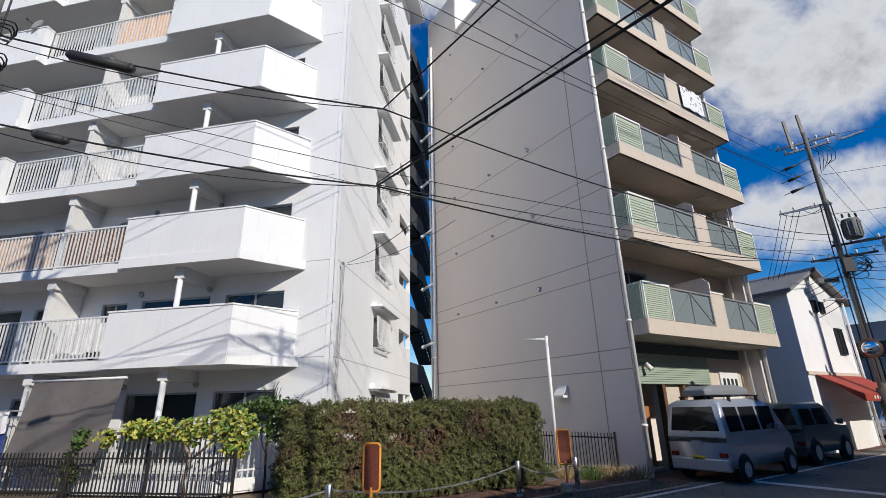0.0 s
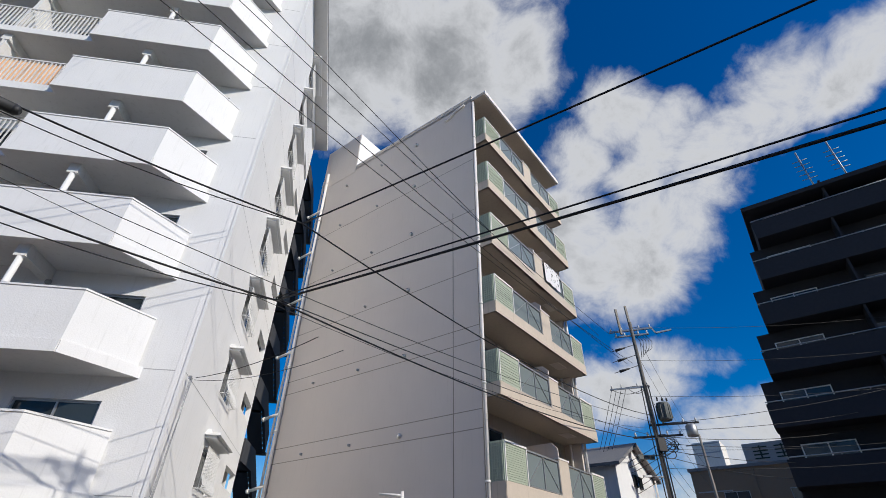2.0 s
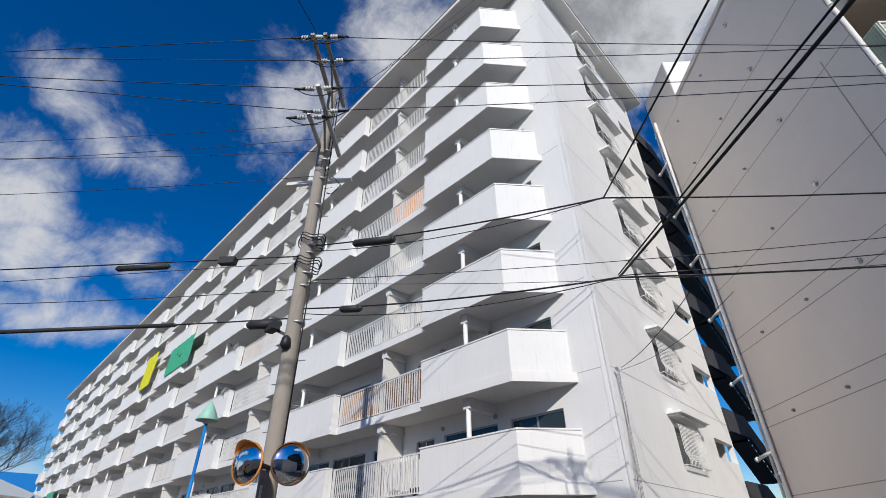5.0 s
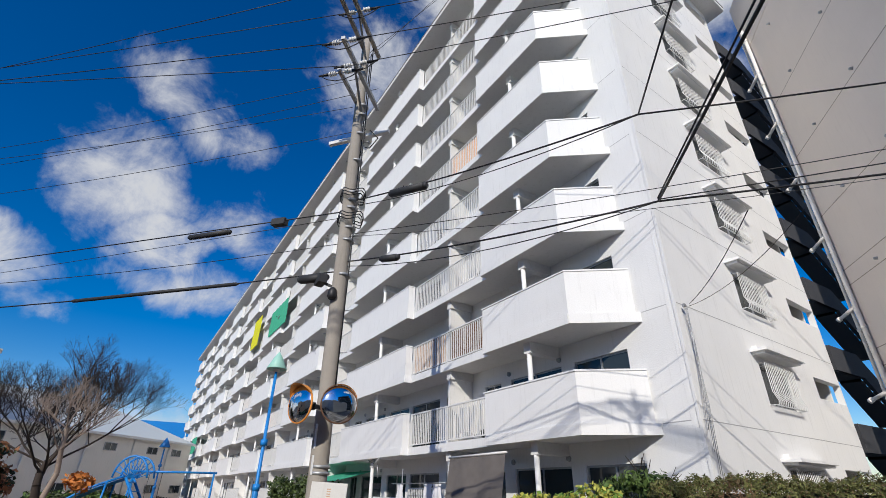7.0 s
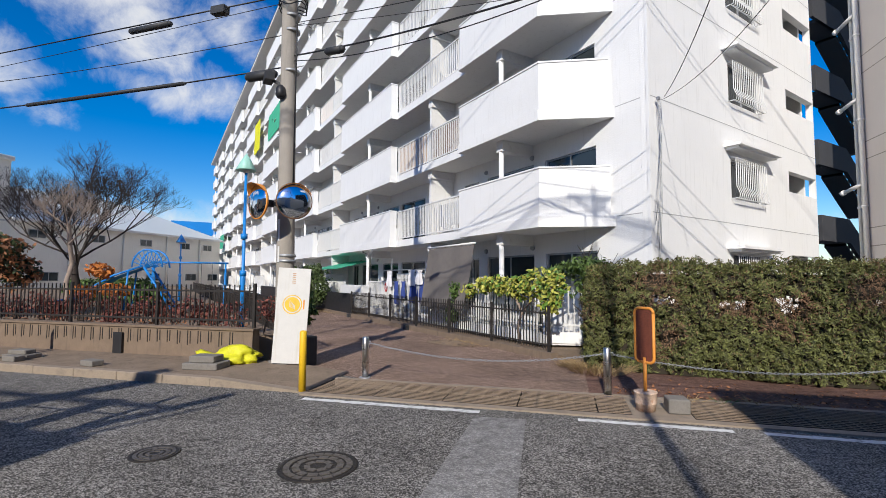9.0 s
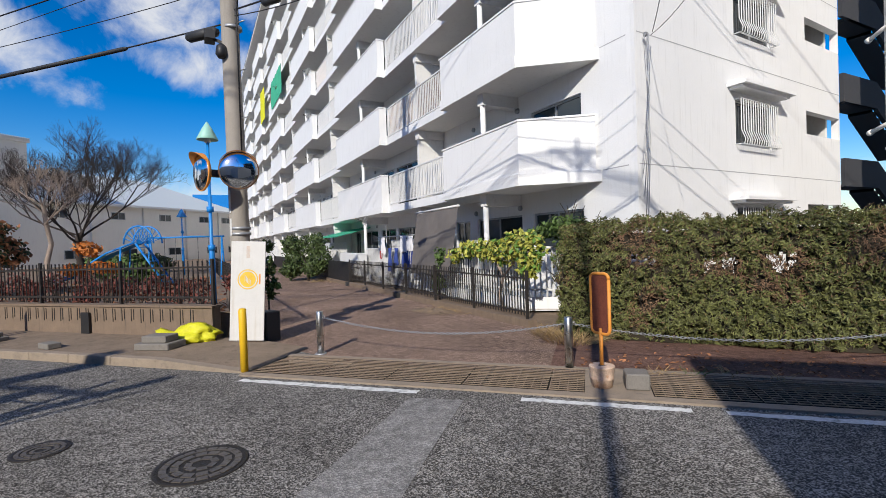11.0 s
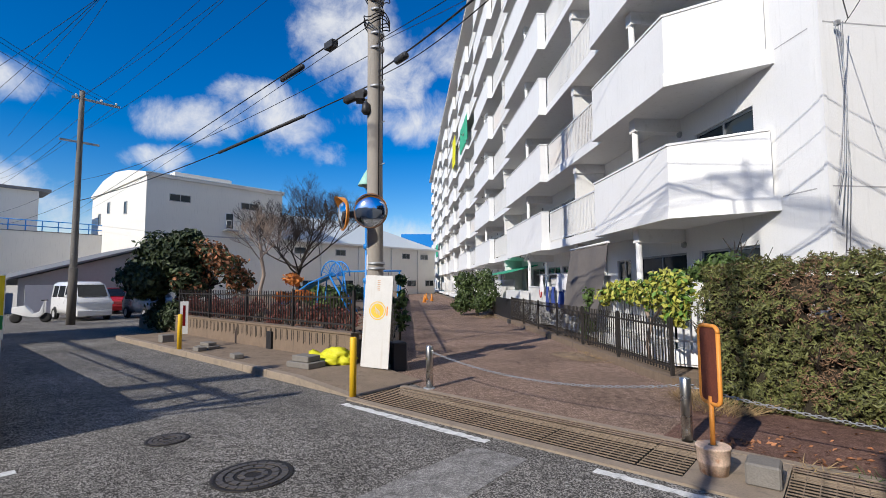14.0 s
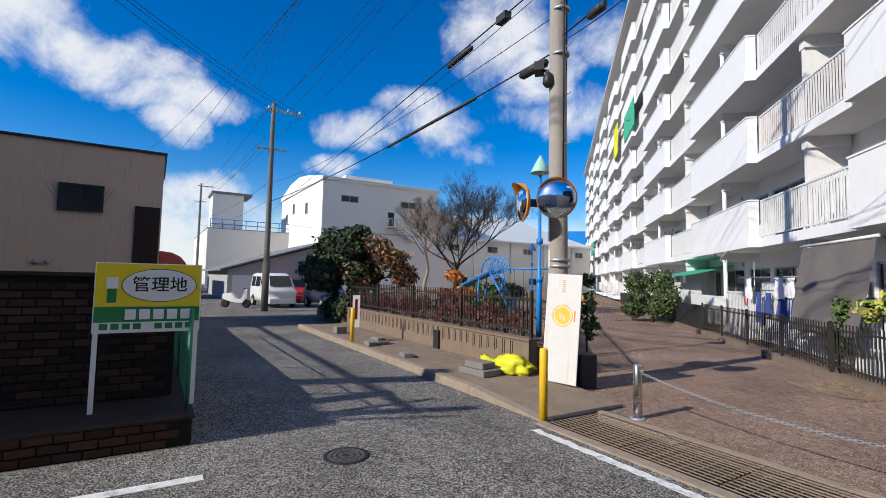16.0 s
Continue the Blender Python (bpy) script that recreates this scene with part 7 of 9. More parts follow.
c = [bm.verts.new((0.57 + 0.345 * math.cos(k * math.tau / 40), -0.068, 1.29 + 0.175 * math.sin(k * math.tau / 40))) for k in range(40)]
bm.faces.new(c)
part("oval_rim", bm, "ink", sg)
bm = BM()
c = [bm.verts.new((0.57 + 0.337 * math.cos(k * math.tau / 40), -0.070, 1.29 + 0.168 * math.sin(k * math.tau / 40))) for k in range(40)]
bm.faces.new(c)
part("oval", bm, "skin", sg)


def lettering(text, size, material, parent, m, name="lettering", depth=0.001):
    cu = bpy.data.curves.new(name, "FONT")
    cu.body, cu.size, cu.extrude, cu.offset = text, size, depth, 0.0018
    cu.align_x, cu.align_y = "CENTER", "CENTER"
    tmp = bpy.data.objects.new(name + "_tmp", cu)
    scene.collection.objects.link(tmp)
    dg = bpy.context.evaluated_depsgraph_get()
    me = bpy.data.meshes.new_from_object(tmp.evaluated_get(dg))
    bpy.data.objects.remove(tmp)
    me.materials.clear()
    me.materials.append(M[material])
    ob = new(name, me)
    ob.parent = parent
    ob.matrix_basis = m
    return ob


lettering("管理地", 0.17, "ink", sg, pose(0.57, -0.072, 1.29, 90, 0, 0))
# a plain green and white shape where the sign has a drawing
bm = BM(); box(bm, 0.11, 0.19, -0.068, -0.064, 1.11, 1.25)
part("picture_shape", bm, "signg", sg)
bm = BM(); box(bm, 0.10, 0.20, -0.068, -0.064, 1.255, 1.37)
part("picture_shape", bm, "skin", sg)
bm = BM()
for k in range(5):
    box(bm, 0.27 + k * 0.125, 0.27 + k * 0.125 + 0.095, -0.067, -0.064, 0.935, 1.04)
part("writing_band", bm, "skin", sg)
for k in range(9):
    if k != 4:
        bm = BM(); box(bm, 0.06 + k * 0.095, 0.06 + k * 0.095 + 0.07, -0.063, -0.0602, 0.835, 0.895)
        part("writing_bar", bm, "signg", sg)
# green wire fence along the plot
gf = thing("wire_fence", "green plastic-coated wire fence round the plot", "fence", street(-2.35, 3.42, 0.29, 180))
for k in range(5):
    bm = BM(); rod(bm, (k * 2.0, 0, 0), (k * 2.0, 0, 1.05), 0.022)
    part("post", bm, "greenmesh", gf)
for k in range(4):
    bm = BM()
    for q in range(20):
        x = k * 2.0 + q * 0.1
        bar(bm, (x, 0, 0.02), (x + 0.5 if x + .5 < k * 2 + 2 else k * 2 + 2, 0, 1.0 if x + .5 < k * 2 + 2 else (k * 2 + 2 - x) * 2), 0.004, 0.004)
        bar(bm, (x, 0, 1.0), (x + 0.5 if x + .5 < k * 2 + 2 else k * 2 + 2, 0, 0.02 if x + .5 < k * 2 + 2 else 1 - (k * 2 + 2 - x) * 2 * .98), 0.004, 0.004)
    rod(bm, (k * 2.0, 0, 1.02), (k * 2.0 + 2, 0, 1.02), 0.014)
    part("mesh", bm, "greenmesh", gf)

# ---- plants ----


def leaf_mesh(name, pts, size, material, seed, spread=0.35, normals=None, wide=0.55):
    """Many small bent leaves at the places given; each is an island of its own."""
    rg = np.random.RandomState(seed)
    pts = np.asarray(pts, dtype=float)
    n = len(pts)
    nr = rg.normal(size=(n, 3))
    if normals is not None:
        nr = nr * 0.75 + np.asarray(normals) * 1.0
    nr /= np.linalg.norm(nr, axis=1)[:, None] + 1e-9
    t = rg.normal(size=(n, 3))
    t -= (t * nr).sum(1)[:, None] * nr
    t /= np.linalg.norm(t, axis=1)[:, None] + 1e-9
    b = np.cross(nr, t)
    s = size * rg.uniform(1 - spread, 1 + spread, n)[:, None]
    v = np.empty((n, 4, 3))
    v[:, 0] = pts - t * s
    v[:, 1] = pts + b * s * wide + nr * s * 0.15
    v[:, 2] = pts + t * s
    v[:, 3] = pts - b * s * wide + nr * s * 0.15
    me = bpy.data.meshes.new(name)
    faces = np.arange(n * 4).reshape(n, 4)
    me.from_pydata(v.reshape(-1, 3).tolist(), [], faces.tolist())
    me.materials.append(M[material])
    return me


def leaves(name, pts, size, material, parent, seed, normals=None, label="", wide=0.55):
    ob = new(name, leaf_mesh(name, pts, size, material, seed, normals=normals, wide=wide))
    ob.parent = parent
    ob["kind"] = "stuff"
    if label:
        ob["label"] = label
    return ob


def lumpy(rg, n, c, r, inner=0.55):
    """Places through an uneven rounded crown."""
    d = rg.normal(size=(n, 3))
    d /= np.linalg.norm(d, axis=1)[:, None]
    k = np.array([0.78 + 0.42 * noise.noise(Vector(x) * 2.3 + Vector(c)) for x in d])
    rr = rg.uniform(inner, 1.0, n) ** 0.6 * k
    return np.asarray(c) + d * rr[:, None] * np.asarray(r), d


def branch(bm, p, d, ln, r, depth, rnd, tips, up=0.15, wander=0.35, kids=(2, 3), shrink=0.7, seg=6):
    """A limb with its own smaller limbs."""
    steps = 3
    for k in range(steps):
        q = p + d * (ln / steps)
        r2 = r * (1 - 0.25 * (k + 1) / steps)
        rod(bm, p, q, r * (1 - 0.25 * k / steps), r2, seg if depth > 1 else 4, cap=False)
        p = q
        d = (d + Vector((rnd.uniform(-1, 1), rnd.uniform(-1, 1), rnd.uniform(-0.6, 0.8))) * wander * 0.4 + Vector((0, 0, up * 0.3))).normalized()
        if depth > 0 and k > 0:
            side = Vector((rnd.uniform(-1, 1), rnd.uniform(-1, 1), rnd.uniform(-0.1, 0.7))).normalized()
            branch(bm, p, (d * 0.55 + side * 0.75).normalized(), ln * shrink * rnd.uniform(0.7, 1.0), r2 * 0.6, depth - 1, rnd, tips, up, wander, kids, shrink, seg)
    tips.append(p.copy())
    if depth > 0:
        for _ in range(rnd.randint(*kids)):
            side = Vector((rnd.uniform(-1, 1), rnd.uniform(-1, 1), rnd.uniform(-0.2, 0.8))).normalized()
            branch(bm, p, (d * 0.7 + side * 0.6).normalized(), ln * shrink * rnd.uniform(0.75, 1.05), r * 0.6, depth - 1, rnd, tips, up, wander, kids, shrink, seg)


def bare_tree(name, label, x, y, z, trunk, ln, r, seed, depth=4, bark="bark", first=5, up=0.15):
    t = thing(name, label, "tree", pose(x, y, z))
    rnd = random.Random(seed)
    bm = BM()
    p, n = Vector((0, 0, -0.05)), 5
    for k in range(n):
        q = Vector((0.06 * math.sin(k * 1.7 + seed), 0.06 * math.cos(k * 2.1 + seed), trunk * (k + 1) / n))
        rod(bm, p, q, r * (1.25 - 0.25 * k / n) if k == 0 else r * (1 - 0.06 * k), r * (1 - 0.06 * (k + 1)), 10, cap=False)
        p = q
    part("trunk", bm, bark, t)
    bm = BM(); tips = []
    for k in range(first):
        a = k * math.tau / first + rnd.uniform(-0.3, 0.3)
        d = Vector((math.cos(a) * 0.9, math.sin(a) * 0.9, rnd.uniform(0.35, 1.3))).normalized()
        branch(bm, p - Vector((0, 0, rnd.uniform(0, trunk * 0.25))), d, ln * rnd.uniform(0.8, 1.1), r * 0.27, depth, rnd, tips, up)
    ob = part("branchwork", bm, bark, t)
    ob["kind"] = "stuff"
    return t, tips


# clipped hedge before the gable, with thin bare patches
HA, HB = sn(3.05, 10.02), sn(9.05, 9.25)
hd = (HB - HA); HLEN = hd.length; hang = math.degrees(math.atan2(hd.y, hd.x))
hedge = thing("hedge", "clipped green conifer hedge with dry bare patches", "hedge", pose(HA.x, HA.y, 0, 0, 0, hang))
rg = np.random.RandomState(5)


HOLES = ((1.25, 1.3, 0.34, 0.16), (2.35, 1.24, 0.50, 0.2), (3.15, 1.25, 0.45, 0.28), (4.4, 1.3, 0.3, 0.16))


def hedge_hole(u, z):
    """Above 0.4 where the hedge has thinned out to bare twigs."""
    q = max(1 - ((u - a) / ra) ** 2 - ((z - b) / rb) ** 2 for a, b, ra, rb in HOLES)
    return max(-1.0, q) * 0.62 + 0.55 * noise.noise(Vector((u * 5.0, 2.0, z * 6.0))) + 0.5 * noise.noise(Vector((u * 14.0, 7.0, z * 16.0)))


def hedge_surface(n):
    out, nor = [], []
    L_, D_, H_ = HLEN, 1.15, 1.88
    for _ in range(n):
        k = rg.rand()
        if k < 0.58:
            p = [rg.rand() * L_, 0.0, 0.05 + rg.rand() * H_]; q = (0, -1, 0.15)
        elif k < 0.82:
            p = [rg.rand() * L_, rg.rand() * D_, H_]; q = (0, 0, 1)
        elif k < 0.91:
            p = [0.0, rg.rand() * D_, 0.05 + rg.rand() * H_]; q = (-1, 0, 0)
        else:
            p = [L_, rg.rand() * D_, 0.05 + rg.rand() * H_]; q = (1, 0, 0)
        v = Vector(p)
        bump_ = noise.noise(v * 1.1) * 0.12 + noise.noise(v * 3.4) * 0.13 + noise.noise(v * 8.5) * 0.14 + noise.noise(v * 17.0) * 0.05
        # the foot and the upper edges are drawn in
        if p[2] > H_ - 0.18 and q[2] < 0.5:
            bump_ -= (p[2] - H_ + 0.18) * 0.5
        if p[2] < 0.25 and q[2] < 0.5:
            bump_ -= (0.25 - p[2]) * 0.6
        v += Vector(q) * (bump_ + rg.uniform(-0.07, 0.04))
        gap = max(noise.noise(Vector((p[0] * 1.1 + 4.0, p[1], p[2] * 1.5))) - 0.12, hedge_hole(p[0], p[2]))
        # sprays of foliage with dark gaps between them
        if noise.noise(v * 9.0) < -0.12 and rg.rand() < 0.8:
            continue
        out.append((v, gap)); nor.append(q)
    return out, nor


pts, nor = hedge_surface(120000)
green_p, green_n, dry_p, dry_n = [], [], [], []
for (v, gap), q in zip(pts, nor):
    if gap > 0.40:
        if rg.rand() < 0.5:
            dry_p.append(v); dry_n.append(q)
    elif gap > 0.20 and rg.rand() < 0.5:
        dry_p.append(v); dry_n.append(q)
    elif rg.rand() < (0.16 if v.z > 0.9 else 0.05):
        dry_p.append(v); dry_n.append(q)
    else:
        green_p.append(v); green_n.append(q)
leaves("foliage", green_p, 0.033, "hedge", hedge, 11, green_n, wide=0.3)
leaves("dry_foliage", dry_p, 0.026, "hedge_dry", hedge, 12, dry_n, "dry brown twigs", wide=0.25)
# dark sheets behind the leaves stand in for shade deep in the hedge
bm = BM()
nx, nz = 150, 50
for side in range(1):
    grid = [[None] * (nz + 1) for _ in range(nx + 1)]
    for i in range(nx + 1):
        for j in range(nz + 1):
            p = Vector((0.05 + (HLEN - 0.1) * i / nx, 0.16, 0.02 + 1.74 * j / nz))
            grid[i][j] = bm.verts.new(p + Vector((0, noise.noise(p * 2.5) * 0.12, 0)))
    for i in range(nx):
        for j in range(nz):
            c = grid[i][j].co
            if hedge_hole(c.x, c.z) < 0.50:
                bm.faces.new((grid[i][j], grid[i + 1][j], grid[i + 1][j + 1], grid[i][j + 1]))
core = part("core", bm, "hedge_shade", hedge)
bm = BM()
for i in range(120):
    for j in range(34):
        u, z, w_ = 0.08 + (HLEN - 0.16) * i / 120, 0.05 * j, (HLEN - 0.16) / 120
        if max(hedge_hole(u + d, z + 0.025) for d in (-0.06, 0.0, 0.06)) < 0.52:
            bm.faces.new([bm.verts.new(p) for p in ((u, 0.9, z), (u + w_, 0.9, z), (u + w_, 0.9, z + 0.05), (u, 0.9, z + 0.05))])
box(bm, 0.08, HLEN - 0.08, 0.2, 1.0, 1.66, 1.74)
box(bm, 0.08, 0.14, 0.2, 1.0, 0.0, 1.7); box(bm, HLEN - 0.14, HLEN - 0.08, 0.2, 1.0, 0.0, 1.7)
part("back_core", bm, "hedge_shade", hedge)
bm = BM()
rnd = random.Random(9)
for k in range(26):
    x = 0.2 + (HLEN - 0.4) * k / 25
    p = Vector((x, 0.4, 0)); tips = []
    branch(bm, p, Vector((rnd.uniform(-.3, .3), -0.1, 1)).normalized(), 0.7, 0.022, 2, rnd, tips, seg=5)
tw = part("twig_mass", bm, "bark", hedge)
tw["kind"] = "stuff"


# yellow-green vine over the ground-floor rail, its stem, and a dark shrub behind
vine = thing("climbing_vine", "yellow-green leafy vine hanging over the white rail", "climbing plant", pose(-7.6, 9.85, 0))
rg = np.random.RandomState(21)
clumps = [(-2.3, 0.1, 1.35, .45, .22, .26), (-1.35, 0.05, 1.5, .45, .26, .26), (-0.7, 0.0, 1.5, .5, .28, .32), (0.1, -0.05, 1.45, .55, .3, .36), (0.8, -0.1, 1.55, .6, .3, .45), (1.35, -0.15, 1.5, .45, .3, .5), (1.25, -.15, 1.15, .35, .22, .28)]
allp, alln = [], []
for c in clumps:
    p, d = lumpy(rg, 330, c[:3], c[3:], 0.4)
    allp.append(p); alln.append(d * np.array([0.6, 1, 0.8]) + np.array([0.1, -0.5, 0.3]))
allp, alln = np.concatenate(allp), np.concatenate(alln)
pick = rg.rand(len(allp)) < 0.72
leaves("foliage", allp[pick], 0.062, "vine", vine, 31, alln[pick])
leaves("green_foliage", allp[~pick], 0.06, "vine2", vine, 32, alln[~pick])
bm = BM()
chainrod(bm, [(0.1, 0.0, 0.12), (0.05, -0.05, 0.5), (0.15, 0.0, 0.9), (-0.2, 0.0, 1.35), (-1.2, 0.1, 1.5), (-2.2, 0.1, 1.4)], 0.035, 7)
chainrod(bm, [(0.15, 0.0, 0.9), (0.7, -0.05, 1.3), (1.3, -0.1, 1.5)], 0.028, 7)
part("stem", bm, "palebark", vine)
shrub = thing("ivy_shrub", "dark green ivy shrub behind the yellow vine", "shrub", pose(-6.3, 10.35, 0))
allp = [lumpy(rg, 330, c[:3], c[3:], 0.3) for c in ((-0.5, 0.2, 1.85, .6, .3, .22), (0.2, 0.0, 1.95, .55, .3, .25), (0.85, -0.2, 1.85, .5, .3, .3), (0.5, 0, 1.5, .6, .3, .4))]
leaves("foliage", np.concatenate([a[0] for a in allp]), 0.06, "bush", shrub, 33, np.concatenate([a[1] for a in allp]))
bm = BM(); tips = []
branch(bm, Vector((0.3, 0, 0.08)), Vector((0, 0, 1)), 1.3, 0.03, 2, random.Random(3), tips)
part("stem", bm, "bark", shrub)


def leafy(name, label, cat, x, y, z, clumps, size, material, seed, count, trunk=None, bark="bark", second=None):
    t = thing(name, label, cat, pose(x, y, z))
    rg = np.random.RandomState(seed)
    P_, N_ = [], []
    for c in clumps:
        p, d = lumpy(rg, count, c[:3], c[3:], 0.35)
        P_.append(p); N_.append(d)
    P_, N_ = np.concatenate(P_), np.concatenate(N_)
    if second:
        pick = rg.rand(len(P_)) < 0.6
        leaves("foliage", P_[pick], size, material, t, seed + 1, N_[pick])
        leaves("second_foliage", P_[~pick], size, second, t, seed + 2, N_[~pick])
    else:
        leaves("foliage", P_, size, material, t, seed + 1, N_)
    rnd = random.Random(seed)
    bm = BM()
    h, r = trunk or (0.4, 0.04)
    rod(bm, (0, 0, -0.1), (0.02, 0, h), r, r * 0.75, 9)
    tips = []
    for c in clumps:
        tgt = Vector(c[:3]); p = Vector((0.02, 0, h * 0.85))
        mid_ = p.lerp(tgt, 0.5) + Vector((rnd.uniform(-.15, .15), rnd.uniform(-.15, .15), 0.05))
        rod(bm, p, mid_, r * 0.5, r * 0.35, 6); rod(bm, mid_, tgt, r * 0.35, r * 0.12, 6)
    part("trunk", bm, bark, t)
    return t


# park trees
leafy("evergreen_tree", "dense dark green evergreen tree in the park", "tree", -17.2, -4.1, 0.5,
      [(0, 0, 2.4, 1.1, 1.1, .9), (-.3, -.3, 2.0, 1.0, 1.0, .9), (.8, .9, 2.1, 1.1, 1.1, .9), (0.6, -0.4, 1.5, 1.0, 1.0, .8), (-.8, .9, 1.4, 1.0, .9, .8), (1.1, .1, 1.2, .9, .9, .7), (1.0, 1.4, 1.3, .8, .8, .7), (0.2, 0.9, 2.75, .9, .9, .6)], 0.11, "ever", 41, 1300, (1.2, 0.14))
leafy("autumn_tree", "tree with sparse rust-brown autumn leaves", "tree", -16.7, -2.2, 0.5,
      [(0, 0, 2.3, .9, .9, .7), (-.7, -.8, 1.7, .8, .8, .7), (.6, .8, 1.9, .9, .9, .6), (.5, -.5, 1.3, .8, .8, .6), (.3, 1.2, 1.3, .7, .7, .6)], 0.085, "rusty_leaf", 47, 640, (1.3, 0.09), second="ever")
leafy("dark_shrub_row", "dense dark green shrub closing the park corner", "shrub", -16.3, -3.4, 0.0,
      [(0.35, 0.25, 0.55, .6, .6, .65), (-.35, -.45, 0.55, .65, .65, .65), (0.9, 0.75, .6, .45, .45, .6)], 0.07, "ever", 58, 900, (0.4, 0.05))
bare_tree("bare_tree", "large leafless tree with fine spreading twigs", -24.3, -0.7, 0.5, 2.1, 2.05, 0.17, 29, 5, first=9, up=0.17)
bare_tree("young_tree", "slim pale-barked leafless tree by the fence", -14.3, 0.45, 0.5, 2.5, 0.62, 0.07, 8, 3, "palebark", 8)
leafy("orange_shrub", "small shrub with bright orange leaves", "shrub", -16.6, 0.9, 0.5,
      [(0, 0, 1.35, .45, .4, .3), (.2, .4, .75, .5, .5, .25), (-.3, -.4, .7, .45, .45, .22)], 0.085, "orange_leaf", 51, 190, (1.0, 0.04))
for k, (x, y) in enumerate(((-20.5, 3.0), (-23, 2.4), (-27, 1.2), (-31, 3.0), (-36, 2.0))):
    leafy("park_shrub", "low dull green shrub behind the playground", "shrub", x, y - 1.5, 0.5, [(0, 0, .6, 1.3, 1.0, .6), (1.1, .5, .5, 1.0, .9, .5), (-1.0, -.6, .55, 1.1, .9, .5)], 0.1, "ever" if k % 2 else "bush", 60 + k, 650)
# red-brown low shrubs behind the fence
rg = np.random.RandomState(77)
rs = thing("red_shrub_row", "row of low red-brown twiggy shrubs behind the fence", "shrub", STREET)
P_ = []
for k in range(26):
    s, n, zt = -3.4 - 0.42 * k + rg.uniform(-.2, .2), 9.35 + rg.uniform(-.15, .5), 0.95 + rg.uniform(-.1, .25)
    p, _ = lumpy(rg, 210, (s, n, zt - 0.1), (.36, .3, .34), 0.2)
    P_.append(p)
leaves("foliage", np.concatenate(P_), 0.04, "red_leaf", rs, 78)
bm = BM(); rnd = random.Random(5)
for k in range(40):
    s, n = -3.3 - 0.27 * k, 9.3 + rnd.uniform(-.2, .4)
    for q in range(5):
        rod(bm, (s, n, 0.5), (s + rnd.uniform(-.25, .25), n + rnd.uniform(-.2, .2), 1.1 + rnd.uniform(0, .25)), 0.008, 0.003, 4)
o = part("twig_mass", bm, "bark", rs); o["kind"] = "stuff"
# fallen leaves in the park and on the driveway edge
P_ = np.stack([rg.uniform(-22, -9, 1800), rg.uniform(-3, 4.4, 1800), np.full(1800, 0.52)], 1)
P_ = P_[(P_[:, 1] - P_[:, 0]) * R2 > 9.1]
ob = new("fallen_leaves", leaf_mesh("fallen_leaves", P_, 0.06, "rusty_leaf", 79, normals=np.tile([0, 0, 2.0], (len(P_), 1))))
tagged(ob, "brown fallen leaves scattered over the park soil", "leaves", kind="stuff")
P_ = np.stack([rg.uniform(3.4, 9, 500), 8.3 + np.abs(rg.normal(0, 0.5, 500)), np.full(500, 0.02)], 1)
ob = new("leaf_litter", leaf_mesh("leaf_litter", P_, 0.03, "rusty_leaf", 80, normals=np.tile([0, 0, 2.0], (500, 1))))
ob.matrix_basis = STREET
tagged(ob, "small dry leaves on the red strip before the hedge", "leaves", kind="stuff")

# rounded bush on the driveway edge and others
leafy("round_bush", "rounded dense green bush at the driveway edge", "bush", -22.6, 8.7, 0.05,
      [(0, 0.35, 1.75, 1.0, .8, .75), (-.9, -.5, 1.7, .8, .75, .7), (-.8, -.4, 0.9, .9, .8, .8), (.5, .5, 1.1, .9, .8, .9), (-.6, -.7, .5, .9, .7, .5), (.7, .1, .6, .7, .6, .5)], 0.075, "ever2", 90, 1000, (0.8, 0.08))
leafy("pole_shrub", "thin leafy shrub growing behind the white board", "shrub", -8.3, 5.02, 0.0,
      [(0, 0, 1.35, .16, .2, .3), (.1, .05, 0.95, .16, .2, .25), (-.1, .02, 1.75, .14, .15, .16)], 0.06, "bush", 92, 90, (1.4, 0.018))
leafy("fence_shrub", "small leafy shrub poking through the garden fence", "shrub", -10.4, 9.75, 0.12,
      [(0, 0, .6, .3, .25, .45), (.15, 0, 1.2, .25, .2, .3)], 0.06, "bush", 94, 220, (0.8, 0.02))


# tufts of dry grass
def tuft(x, y, z, n, h, seed, material="drygrass", r=0.25):
    bm = BM(); rnd = random.Random(seed)
    for k in range(n):
        a = rnd.uniform(0, math.tau); q = r * math.sqrt(rnd.random())
        px, py = q * math.cos(a), q * math.sin(a)
        dx, dy = rnd.uniform(-.12, .12) + px * 0.5, rnd.uniform(-.12, .12) + py * 0.5
        w = 0.006
        hh = h * rnd.uniform(0.5, 1)
        v = [bm.verts.new(p) for p in ((px - w, py, 0), (px + w, py, 0), (px + dx + w * .6, py + dy, hh * .7), (px + dx - w * .6, py + dy, hh * .7), (px + dx * 1.9, py + dy * 1.9, hh * 0.85))]
        bm.faces.new(v[:4]); bm.faces.new((v[3], v[2], v[4]))
    ob = solid("grass_tuft", bm, material, "tuft of dry straw-coloured grass on the ground", "grass", pose(x, y, z), "grass tufts", "stuff")


